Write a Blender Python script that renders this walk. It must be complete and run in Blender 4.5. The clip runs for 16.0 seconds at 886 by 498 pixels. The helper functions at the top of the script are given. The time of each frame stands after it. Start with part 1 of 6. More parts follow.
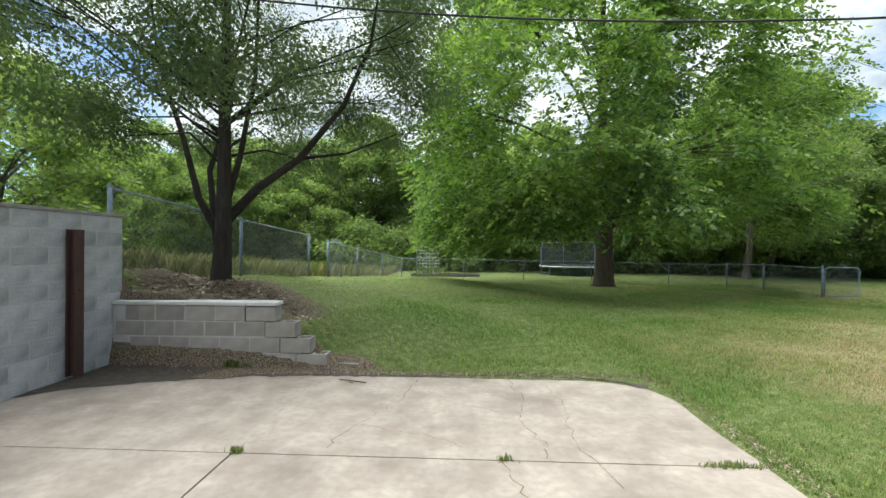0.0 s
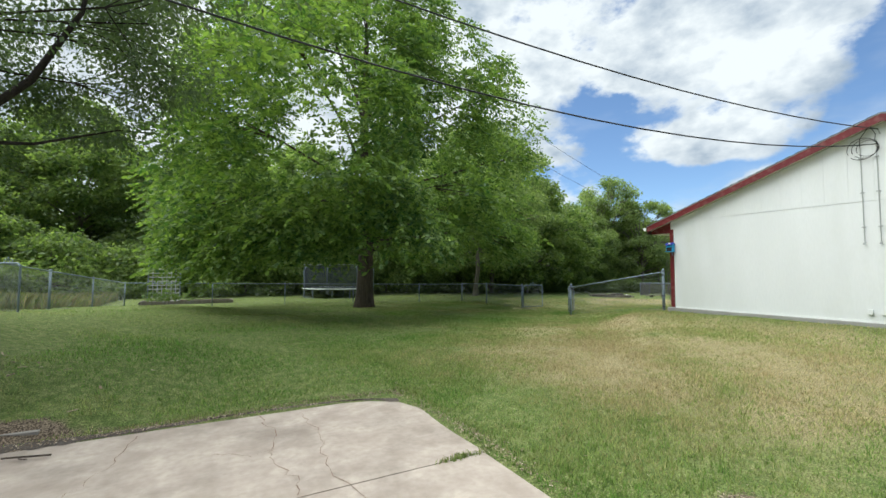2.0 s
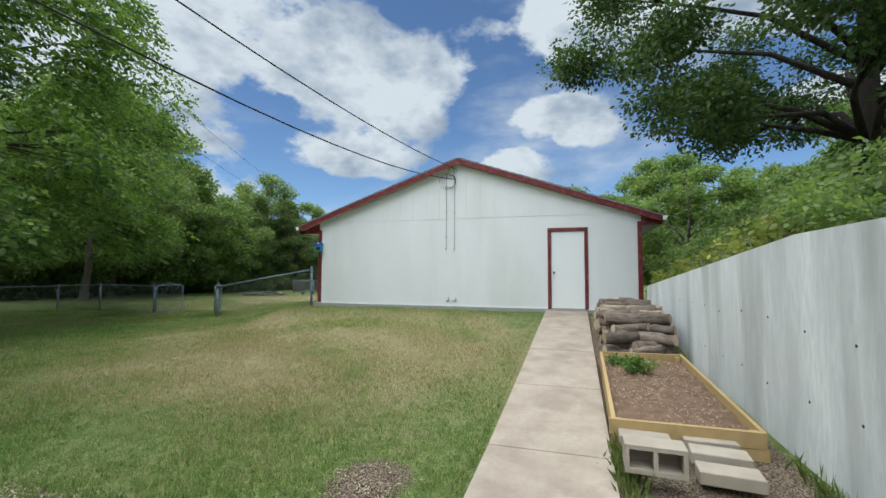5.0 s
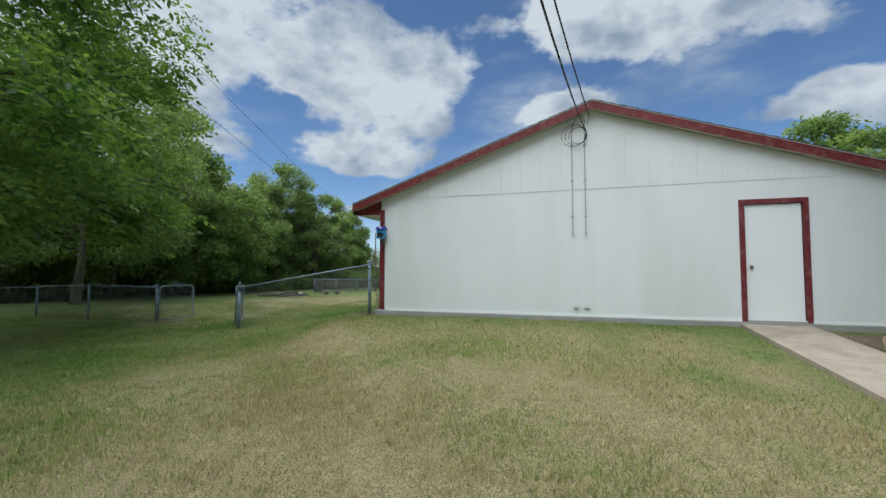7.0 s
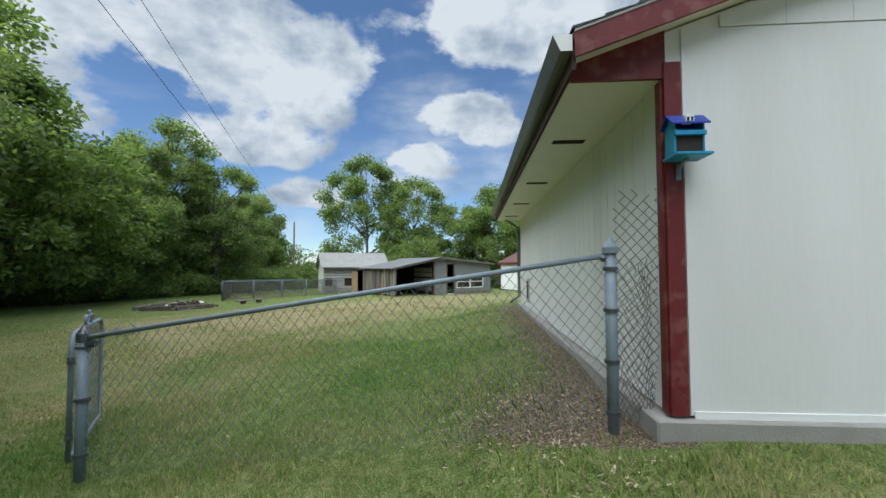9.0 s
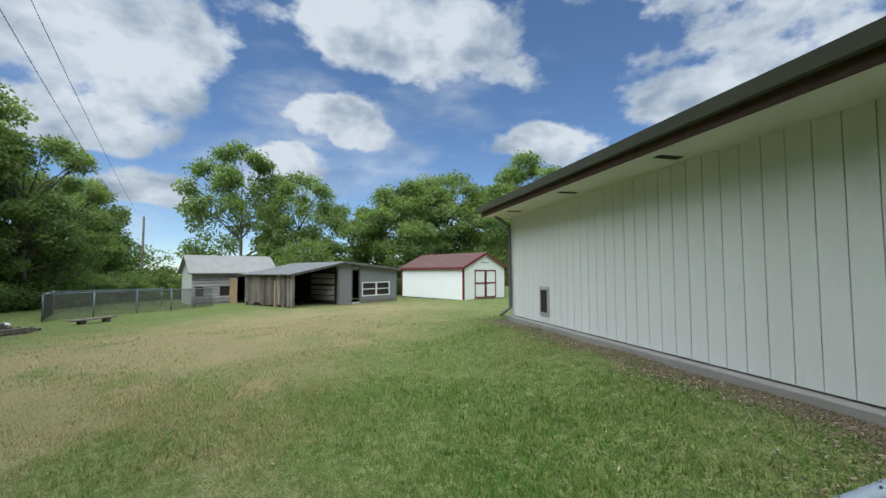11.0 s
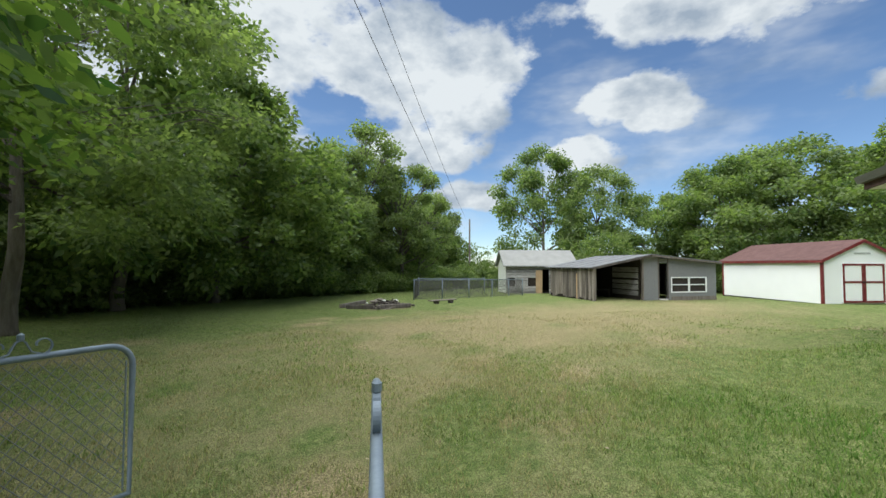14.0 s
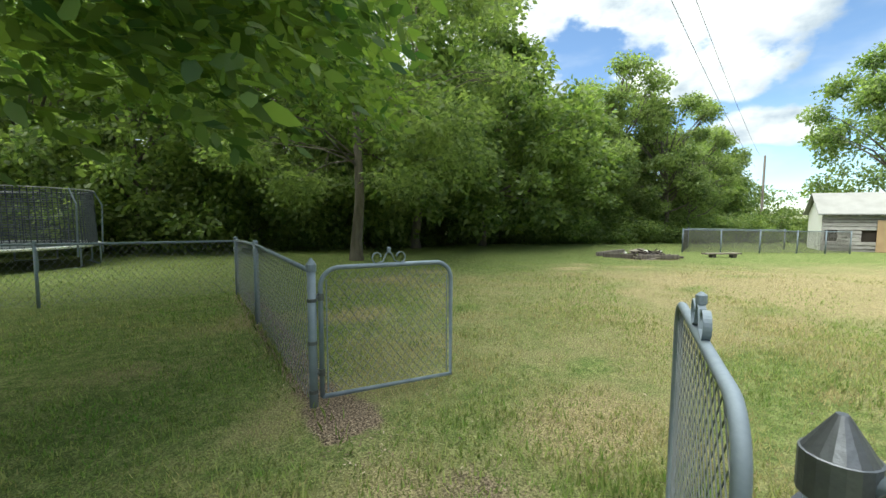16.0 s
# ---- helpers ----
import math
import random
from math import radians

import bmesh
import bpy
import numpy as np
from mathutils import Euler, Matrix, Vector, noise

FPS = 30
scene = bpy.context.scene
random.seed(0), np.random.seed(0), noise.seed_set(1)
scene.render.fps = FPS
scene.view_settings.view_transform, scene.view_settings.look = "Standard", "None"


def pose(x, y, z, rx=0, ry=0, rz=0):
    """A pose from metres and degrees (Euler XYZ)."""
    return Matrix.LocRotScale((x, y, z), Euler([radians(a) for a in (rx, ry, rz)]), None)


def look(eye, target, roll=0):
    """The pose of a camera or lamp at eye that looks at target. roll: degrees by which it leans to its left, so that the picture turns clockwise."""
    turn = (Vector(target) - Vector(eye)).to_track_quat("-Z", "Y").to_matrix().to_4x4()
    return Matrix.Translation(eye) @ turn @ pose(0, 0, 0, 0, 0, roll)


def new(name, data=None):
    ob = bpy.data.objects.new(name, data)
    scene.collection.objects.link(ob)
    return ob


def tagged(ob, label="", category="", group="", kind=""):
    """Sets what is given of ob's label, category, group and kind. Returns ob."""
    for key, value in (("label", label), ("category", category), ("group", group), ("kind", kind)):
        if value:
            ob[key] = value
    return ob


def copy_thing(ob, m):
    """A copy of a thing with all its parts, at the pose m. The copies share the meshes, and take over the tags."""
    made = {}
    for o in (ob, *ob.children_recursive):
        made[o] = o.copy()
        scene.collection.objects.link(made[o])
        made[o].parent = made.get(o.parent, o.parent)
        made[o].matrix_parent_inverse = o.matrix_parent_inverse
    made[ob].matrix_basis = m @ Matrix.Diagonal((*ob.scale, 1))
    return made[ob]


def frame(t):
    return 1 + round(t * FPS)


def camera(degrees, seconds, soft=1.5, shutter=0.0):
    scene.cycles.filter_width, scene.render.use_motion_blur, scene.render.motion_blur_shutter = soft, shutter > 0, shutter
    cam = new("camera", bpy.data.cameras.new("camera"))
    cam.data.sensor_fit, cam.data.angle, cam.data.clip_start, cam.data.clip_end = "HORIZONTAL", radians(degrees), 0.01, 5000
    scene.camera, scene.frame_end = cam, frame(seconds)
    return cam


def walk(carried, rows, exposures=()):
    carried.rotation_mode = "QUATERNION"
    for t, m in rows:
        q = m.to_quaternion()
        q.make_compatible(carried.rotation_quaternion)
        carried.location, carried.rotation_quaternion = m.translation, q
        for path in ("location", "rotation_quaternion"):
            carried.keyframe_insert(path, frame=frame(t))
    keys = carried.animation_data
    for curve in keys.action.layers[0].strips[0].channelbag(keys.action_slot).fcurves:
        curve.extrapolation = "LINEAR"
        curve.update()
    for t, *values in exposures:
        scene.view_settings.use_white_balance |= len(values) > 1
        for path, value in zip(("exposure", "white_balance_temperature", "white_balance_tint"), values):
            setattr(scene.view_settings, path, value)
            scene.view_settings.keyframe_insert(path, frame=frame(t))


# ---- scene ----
cam = camera(93.3, 16.0)
PATH = [
    (0.00, pose(-0.000, 0.000, 1.150, 90.03, -0.30, 2.67)),
    (0.50, pose(0.018, 0.011, 1.156, 90.95, -0.27, -6.14)),
    (1.00, pose(0.034, 0.002, 1.158, 91.94, -0.21, -14.93)),
    (1.50, pose(0.048, -0.001, 1.155, 92.67, -0.12, -22.66)),
    (2.00, pose(0.047, -0.015, 1.164, 93.17, -0.19, -28.72)),
    (2.50, pose(0.092, 0.024, 1.151, 93.48, -0.17, -34.38)),
    (3.00, pose(0.126, 0.021, 1.147, 93.45, -0.15, -42.05)),
    (3.50, pose(0.155, 0.001, 1.151, 93.36, -0.10, -50.20)),
    (4.00, pose(0.181, -0.015, 1.147, 93.29, -0.13, -57.68)),
    (4.50, pose(0.191, -0.055, 1.157, 93.11, -0.21, -65.65)),
    (4.70, pose(0.209, -0.058, 1.153, 93.10, -0.17, -68.76)),
    (5.00, pose(0.219, -0.013, 1.148, 93.10, -0.19, -73.31)),
    (5.30, pose(0.266, 0.121, 1.135, 93.08, -0.22, -77.39)),
    (5.60, pose(0.373, 0.342, 1.118, 93.05, -0.28, -80.57)),
    (5.90, pose(0.564, 0.647, 1.099, 93.02, -0.33, -82.45)),
    (6.20, pose(0.863, 1.034, 1.081, 92.99, -0.39, -82.63)),
    (6.50, pose(1.295, 1.501, 1.068, 92.97, -0.42, -80.68)),
    (6.80, pose(1.883, 2.046, 1.063, 92.96, -0.44, -76.20)),
    (6.90, pose(2.108, 2.240, 1.078, 92.92, -0.23, -74.24)),
    (7.00, pose(2.335, 2.432, 1.092, 92.87, -0.04, -72.45)),
    (7.10, pose(2.576, 2.605, 1.103, 92.82, 0.09, -71.23)),
    (7.20, pose(2.818, 2.778, 1.111, 92.75, 0.18, -70.49)),
    (7.30, pose(3.060, 2.951, 1.118, 92.68, 0.24, -70.02)),
    (7.40, pose(3.300, 3.125, 1.122, 92.62, 0.29, -69.60)),
    (7.50, pose(3.539, 3.302, 1.126, 92.59, 0.34, -69.02)),
    (7.60, pose(3.752, 3.509, 1.128, 92.57, 0.40, -68.13)),
    (7.70, pose(3.965, 3.716, 1.128, 92.58, 0.46, -67.09)),
    (7.80, pose(4.178, 3.923, 1.127, 92.60, 0.51, -66.10)),
    (7.90, pose(4.391, 4.130, 1.126, 92.61, 0.55, -65.36)),
    (8.00, pose(4.604, 4.338, 1.124, 92.60, 0.60, -65.08)),
    (8.10, pose(4.815, 4.547, 1.122, 92.58, 0.66, -65.19)),
    (8.20, pose(5.026, 4.756, 1.119, 92.53, 0.73, -65.56)),
    (8.30, pose(5.238, 4.965, 1.116, 92.49, 0.80, -66.29)),
    (8.40, pose(5.449, 5.174, 1.114, 92.44, 0.83, -67.48)),
    (8.50, pose(5.660, 5.383, 1.113, 92.41, 0.82, -69.24)),
    (8.60, pose(5.865, 5.599, 1.115, 92.38, 0.77, -71.78)),
    (8.70, pose(6.069, 5.815, 1.119, 92.35, 0.68, -75.05)),
    (8.80, pose(6.273, 6.030, 1.123, 92.33, 0.56, -78.70)),
    (8.90, pose(6.478, 6.246, 1.128, 92.34, 0.40, -82.41)),
    (9.00, pose(6.682, 6.462, 1.132, 92.37, 0.20, -85.84)),
    (9.10, pose(6.881, 6.631, 1.137, 92.44, -0.05, -89.00)),
    (9.20, pose(7.080, 6.800, 1.141, 92.52, -0.32, -92.12)),
    (9.50, pose(7.597, 7.255, 1.141, 92.56, -0.29, -99.91)),
    (9.80, pose(7.972, 7.609, 1.141, 92.64, -0.22, -104.81)),
    (10.10, pose(8.228, 7.874, 1.140, 92.76, -0.11, -107.23)),
    (10.40, pose(8.386, 8.062, 1.140, 92.88, 0.00, -107.57)),
    (10.70, pose(8.471, 8.182, 1.139, 93.00, 0.11, -106.24)),
    (11.00, pose(8.505, 8.246, 1.139, 93.08, 0.18, -103.66)),
    (11.30, pose(8.518, 8.265, 1.142, 93.11, 0.21, -100.23)),
    (11.50, pose(8.541, 8.270, 1.145, 93.06, 0.17, -97.70)),
    (12.00, pose(8.566, 8.286, 1.170, 92.82, 0.16, -91.91)),
    (12.50, pose(8.567, 8.297, 1.165, 92.89, 0.22, -87.26)),
    (13.00, pose(8.550, 8.327, 1.162, 92.89, 0.16, -82.62)),
    (13.50, pose(8.506, 8.374, 1.147, 92.79, 0.12, -75.24)),
    (14.00, pose(8.435, 8.410, 1.122, 92.22, -0.15, -64.66)),
    (14.50, pose(8.392, 8.422, 1.107, 90.94, -0.40, -54.33)),
    (15.00, pose(8.367, 8.439, 1.080, 88.99, -0.32, -46.61)),
    (15.50, pose(8.322, 8.464, 1.051, 86.71, -0.17, -39.40)),
    (16.00, pose(8.268, 8.473, 1.030, 85.30, -0.18, -31.35)),
]
walk(cam, PATH, [(0, 1.0, 6200, 4), (1.5, 0.82, 6200, 4), (2.5, 0.58, 6200, 4), (3.5, 0.45, 6050, 4), (7, 0.12, 5850, 5), (8.5, 0.3, 5900, 5), (9, 0.3, 5900, 6), (12.5, 0.2, 5850, 6), (14, 0.45, 6200, 6), (15, 0.85, 6500, 2), (16, 1.15, 6550, 1)])

# ---- world and sun ----
SUN_DIR = Vector((-0.25, 0.26, 0.935)).normalized()
world = bpy.data.worlds.new("sky")
scene.world = world
world.use_nodes = True


def build_sky():
    nt = world.node_tree
    nt.nodes.clear()
    N, L = nt.nodes.new, nt.links.new
    out, bg = N("ShaderNodeOutputWorld"), N("ShaderNodeBackground")
    sky = N("ShaderNodeTexSky")
    sky.sky_type, sky.sun_disc = "NISHITA", False
    sky.sun_elevation = math.asin(SUN_DIR.z)
    sky.sun_rotation = math.atan2(SUN_DIR.x, SUN_DIR.y)
    sky.air_density, sky.dust_density, sky.ozone_density = 0.8, 0.0, 3.0
    tc = N("ShaderNodeTexCoord")

    def math_node(op, a, b=None, c=None):
        n = N("ShaderNodeMath")
        n.operation = op
        for k, v in enumerate((a, b, c)):
            if v is None:
                continue
            if isinstance(v, (int, float)):
                n.inputs[k].default_value = v
            else:
                L(v, n.inputs[k])
        return n.outputs[0]

    def noise_tex(scale, detail, off=(0, 0, 0), stretch=(1, 1, 1.7), rough=0.55):
        mp = N("ShaderNodeMapping")
        mp.inputs["Location"].default_value = off
        mp.inputs["Scale"].default_value = stretch
        L(tc.outputs["Generated"], mp.inputs["Vector"])
        n = N("ShaderNodeTexNoise")
        n.inputs["Scale"].default_value = scale
        n.inputs["Detail"].default_value = detail
        n.inputs["Roughness"].default_value = rough
        L(mp.outputs[0], n.inputs["Vector"])
        return n.outputs["Fac"]

    # cumulus clouds: centre, half width, half height
    clouds = [((0.745, 0.512, 0.43), 0.18, 0.095), ((0.84, 0.35, 0.415), 0.14, 0.085), ((0.592, 0.672, 0.46), 0.16, 0.10), ((0.82, 0.50, 0.272), 0.15, 0.038),
              ((0.865, 0.0, 0.515), 0.15, 0.06), ((0.86, -0.19, 0.49), 0.18, 0.065), ((0.938, 0.052, 0.344), 0.10, 0.040), ((0.952, -0.03, 0.306), 0.070, 0.030),
              ((0.964, 0.111, 0.244), 0.082, 0.040), ((0.92, 0.362, 0.158), 0.090, 0.026), ((0.662, -0.668, 0.339), 0.14, 0.045), ((0.835, -0.475, 0.285), 0.13, 0.035),
              ((0.30, 0.85, 0.40), 0.42, 0.30), ((-0.30, 0.85, 0.35), 0.45, 0.30), ((-0.8, -0.3, 0.5), 0.5, 0.3), ((0.1, -0.85, 0.45), 0.5, 0.25),
              ((-0.2, 0.3, 0.92), 0.40, 0.4)]
    best = None
    for c, a, b in clouds:
        v = Vector(c).normalized()
        sub = N("ShaderNodeVectorMath")
        sub.operation = "SUBTRACT"
        L(tc.outputs["Generated"], sub.inputs[0])
        sub.inputs[1].default_value = v
        mul = N("ShaderNodeVectorMath")
        mul.operation = "MULTIPLY"
        L(sub.outputs[0], mul.inputs[0])
        mul.inputs[1].default_value = (0.76 / a, 0.76 / a, 0.72 / b)
        ln = N("ShaderNodeVectorMath")
        ln.operation = "LENGTH"
        L(mul.outputs[0], ln.inputs[0])
        d = math_node("SUBTRACT", 1.0, ln.outputs["Value"])
        best = d if best is None else math_node("SMOOTH_MAX", best, d, 0.15)
    n1 = noise_tex(6.0, 8, rough=0.56)
    n2 = noise_tex(6.5, 6, (0.02, -0.025, -0.05), rough=0.52)
    wisps = noise_tex(2.2, 5, (3, 1, 2), (1, 1, 3.0))
    wide = math_node("MULTIPLY", math_node("SUBTRACT", wisps, 0.50), 1.0)
    field = math_node("ADD", math_node("MULTIPLY", math_node("MAXIMUM", best, -0.6), 0.95), math_node("MULTIPLY", math_node("SUBTRACT", n1, 0.51), 2.5))
    field = math_node("MAXIMUM", field, wide)
    mr = N("ShaderNodeMapRange")
    mr.interpolation_type = "SMOOTHSTEP"
    mr.inputs["From Min"].default_value, mr.inputs["From Max"].default_value = 0.0, 0.34
    L(field, mr.inputs["Value"])
    lit = math_node("ADD", math_node("MULTIPLY", math_node("SUBTRACT", n2, n1), 2.2), 0.72)
    ramp = N("ShaderNodeValToRGB")
    ramp.color_ramp.elements[0].position, ramp.color_ramp.elements[0].color = 0.25, (0.27, 0.315, 0.38, 1)
    ramp.color_ramp.elements[1].position, ramp.color_ramp.elements[1].color = 0.85, (0.60, 0.61, 0.62, 1)
    L(lit, ramp.inputs[0])
    scale_sky = N("ShaderNodeVectorMath")
    scale_sky.operation = "SCALE"
    L(sky.outputs[0], scale_sky.inputs[0])
    scale_sky.inputs["Scale"].default_value = 0.105
    mix = N("ShaderNodeMixRGB")
    L(mr.outputs[0], mix.inputs[0])
    L(scale_sky.outputs[0], mix.inputs[1])
    L(ramp.outputs[0], mix.inputs[2])
    L(mix.outputs[0], bg.inputs[0])
    bg.inputs[1].default_value = 1.0
    L(bg.outputs[0], out.inputs[0])


build_sky()
sun = new("sun", bpy.data.lights.new("sun", "SUN"))
sun.data.energy, sun.data.angle, sun.data.color = 5.0, radians(95), (1.0, 0.97, 0.92)
sun.matrix_world = look(SUN_DIR * 60, (0, 0, 0))


# ---- materials ----
def material(name, base, second=None, rough=0.8, scale=6.0, fine=60.0, bump=0.15, metal=0.0, amount=0.5, stretch=(1, 1, 1),
             stain=None, stain_scale=1.2, stain_amount=0.0, vary=0.0, trans=0.0, dist=0.01, spec=0.35):
    m = bpy.data.materials.new(name)
    m.use_nodes = True
    nt = m.node_tree
    N, L = nt.nodes.new, nt.links.new
    b = nt.nodes["Principled BSDF"]
    tc, mp = N("ShaderNodeTexCoord"), N("ShaderNodeMapping")
    mp.inputs["Scale"].default_value = stretch
    L(tc.outputs["Object"], mp.inputs[0])

    def tex(s, d=5):
        n = N("ShaderNodeTexNoise")
        n.inputs["Scale"].default_value, n.inputs["Detail"].default_value = s, d
        L(mp.outputs[0], n.inputs["Vector"])
        return n.outputs["Fac"]

    def mixed(fac, a, c):
        n = N("ShaderNodeMixRGB")
        L(fac, n.inputs[0])
        for k, v in ((1, a), (2, c)):
            if isinstance(v, tuple):
                n.inputs[k].default_value = (*v, 1)
            else:
                L(v, n.inputs[k])
        return n.outputs[0]

    def ranged(v, lo, hi, top):
        r = N("ShaderNodeMapRange")
        L(v, r.inputs["Value"])
        r.inputs["From Min"].default_value, r.inputs["From Max"].default_value, r.inputs["To Max"].default_value = lo, hi, top
        return r.outputs[0]

    second = second or tuple(0.7 * c for c in base)
    big, small = tex(scale), tex(fine, 4)
    col = mixed(ranged(big, 0.35, 0.68, amount), base, second)
    col = mixed(ranged(small, 0.4, 0.7, amount * 0.6), col, second)
    if stain:
        col = mixed(ranged(tex(stain_scale, 6), 0.5, 0.66, stain_amount), col, stain)
    if vary:
        oi, hs = N("ShaderNodeObjectInfo"), N("ShaderNodeHueSaturation")
        L(ranged(oi.outputs["Random"], 0, 1, 1.0), hs.inputs["Value"])
        r = hs.inputs["Value"].links[0].from_node
        r.inputs["To Min"].default_value, r.inputs["To Max"].default_value = 1 - vary, 1 + vary
        L(col, hs.inputs["Color"])
        col = hs.outputs[0]
    L(col, b.inputs["Base Color"])
    b.inputs["Metallic"].default_value, b.inputs["Specular IOR Level"].default_value = metal, spec
    rr = ranged(big, 0.3, 0.7, min(1.0, rough + 0.08))
    rr.node.inputs["To Min"].default_value = max(0.02, rough - 0.08)
    L(rr, b.inputs["Roughness"])
    if bump:
        bp = N("ShaderNodeBump")
        bp.inputs["Strength"].default_value, bp.inputs["Distance"].default_value = bump, dist
        L(small, bp.inputs["Height"])
        L(bp.outputs[0], b.inputs["Normal"])
    return m


def leaf_material(name, dark, light, trans=0.52):
    m = bpy.data.materials.new(name)
    m.use_nodes = True
    nt = m.node_tree
    N, L = nt.nodes.new, nt.links.new
    nt.nodes.clear()
    out, d, t, mix, g, add = (N("ShaderNodeOutputMaterial"), N("ShaderNodeBsdfDiffuse"), N("ShaderNodeBsdfTranslucent"),
                              N("ShaderNodeMixShader"), N("ShaderNodeBsdfGlossy"), N("ShaderNodeMixShader"))
    geo, ramp = N("ShaderNodeNewGeometry"), N("ShaderNodeValToRGB")
    ramp.color_ramp.elements[0].color, ramp.color_ramp.elements[1].color = (*dark, 1), (*light, 1)
    tc, n = N("ShaderNodeTexCoord"), N("ShaderNodeTexNoise")
    n.inputs["Scale"].default_value = 0.8
    L(tc.outputs["Object"], n.inputs["Vector"])
    mx = N("ShaderNodeMath")
    mx.operation = "MULTIPLY_ADD"
    L(geo.outputs["Random Per Island"], mx.inputs[0])
    mx.inputs[1].default_value = 0.75
    sub = N("ShaderNodeMath")
    sub.operation = "MULTIPLY_ADD"
    L(n.outputs["Fac"], sub.inputs[0])
    sub.inputs[1].default_value, sub.inputs[2].default_value = 1.4, -0.58
    L(sub.outputs[0], mx.inputs[2])
    L(mx.outputs[0], ramp.inputs[0])
    tcol = N("ShaderNodeMixRGB")
    tcol.blend_type, tcol.inputs[0].default_value = "MULTIPLY", 1.0
    tcol.inputs[2].default_value = (1.18, 1.32, 0.6, 1)
    L(ramp.outputs[0], tcol.inputs[1])
    L(ramp.outputs[0], d.inputs[0])
    L(tcol.outputs[0], t.inputs[0])
    mix.inputs[0].default_value = trans
    L(d.outputs[0], mix.inputs[1])
    L(t.outputs[0], mix.inputs[2])
    g.inputs["Roughness"].default_value = 0.45
    add.inputs[0].default_value = 0.025
    L(mix.outputs[0], add.inputs[1])
    L(g.outputs[0], add.inputs[2])
    L(add.outputs[0], out.inputs[0])
    return m


def ground_material():
    m = bpy.data.materials.new("lawn")
    m.use_nodes = True
    nt = m.node_tree
    N, L = nt.nodes.new, nt.links.new
    b = nt.nodes["Principled BSDF"]
    tc = N("ShaderNodeTexCoord")

    def tex(s, d=6, r=0.6):
        n = N("ShaderNodeTexNoise")
        n.inputs["Scale"].default_value, n.inputs["Detail"].default_value, n.inputs["Roughness"].default_value = s, d, r
        L(tc.outputs["Object"], n.inputs["Vector"])
        return n.outputs["Fac"]

    def mixed(fac, a, c):
        n = N("ShaderNodeMixRGB")
        L(fac, n.inputs[0])
        for k, v in ((1, a), (2, c)):
            if isinstance(v, tuple):
                n.inputs[k].default_value = (*v, 1)
            else:
                L(v, n.inputs[k])
        return n.outputs[0]

    def soft(v, lo, hi):
        r = N("ShaderNodeMapRange")
        r.interpolation_type = "SMOOTHSTEP"
        L(v, r.inputs["Value"])
        r.inputs["From Min"].default_value, r.inputs["From Max"].default_value = lo, hi
        return r.outputs[0]

    def plus(a, c, k=1.0):
        n = N("ShaderNodeMath")
        n.operation = "MULTIPLY_ADD"
        L(c, n.inputs[0])
        n.inputs[1].default_value = k
        L(a, n.inputs[2])
        return n.outputs[0]

    dry, dirt = N("ShaderNodeAttribute"), N("ShaderNodeAttribute")
    dry.attribute_name, dirt.attribute_name = "dry", "dirt"
    mid, small, tiny = tex(0.9), tex(9.0), tex(70.0, 3)
    green = mixed(soft(small, 0.35, 0.68), (0.13, 0.185, 0.052), (0.25, 0.285, 0.105))
    straw = mixed(soft(small, 0.3, 0.7), (0.40, 0.335, 0.18), (0.31, 0.27, 0.14))
    f = plus(plus(dry.outputs["Fac"], mid, 0.9), small, 0.5)
    col = mixed(soft(f, 0.65, 1.35), green, straw)
    soil = mixed(soft(tiny, 0.35, 0.65), (0.12, 0.09, 0.064), (0.29, 0.23, 0.165))
    fd = plus(plus(dirt.outputs["Fac"], small, 0.5), mid, 0.3)
    col = mixed(soft(fd, 0.75, 1.0), col, soil)
    dk = mixed(soft(tiny, 0.3, 0.75), (0.42, 0.42, 0.42), (1.32, 1.32, 1.32))
    mul = N("ShaderNodeMixRGB")
    mul.blend_type, mul.inputs[0].default_value = "MULTIPLY", 1.0
    L(col, mul.inputs[1])
    L(dk, mul.inputs[2])
    L(mul.outputs[0], b.inputs["Base Color"])
    b.inputs["Roughness"].default_value, b.inputs["Specular IOR Level"].default_value = 0.95, 0.1
    bp = N("ShaderNodeBump")
    bp.inputs["Strength"].default_value, bp.inputs["Distance"].default_value = 0.8, 0.03
    L(tiny, bp.inputs["Height"])
    L(bp.outputs[0], b.inputs["Normal"])
    return m


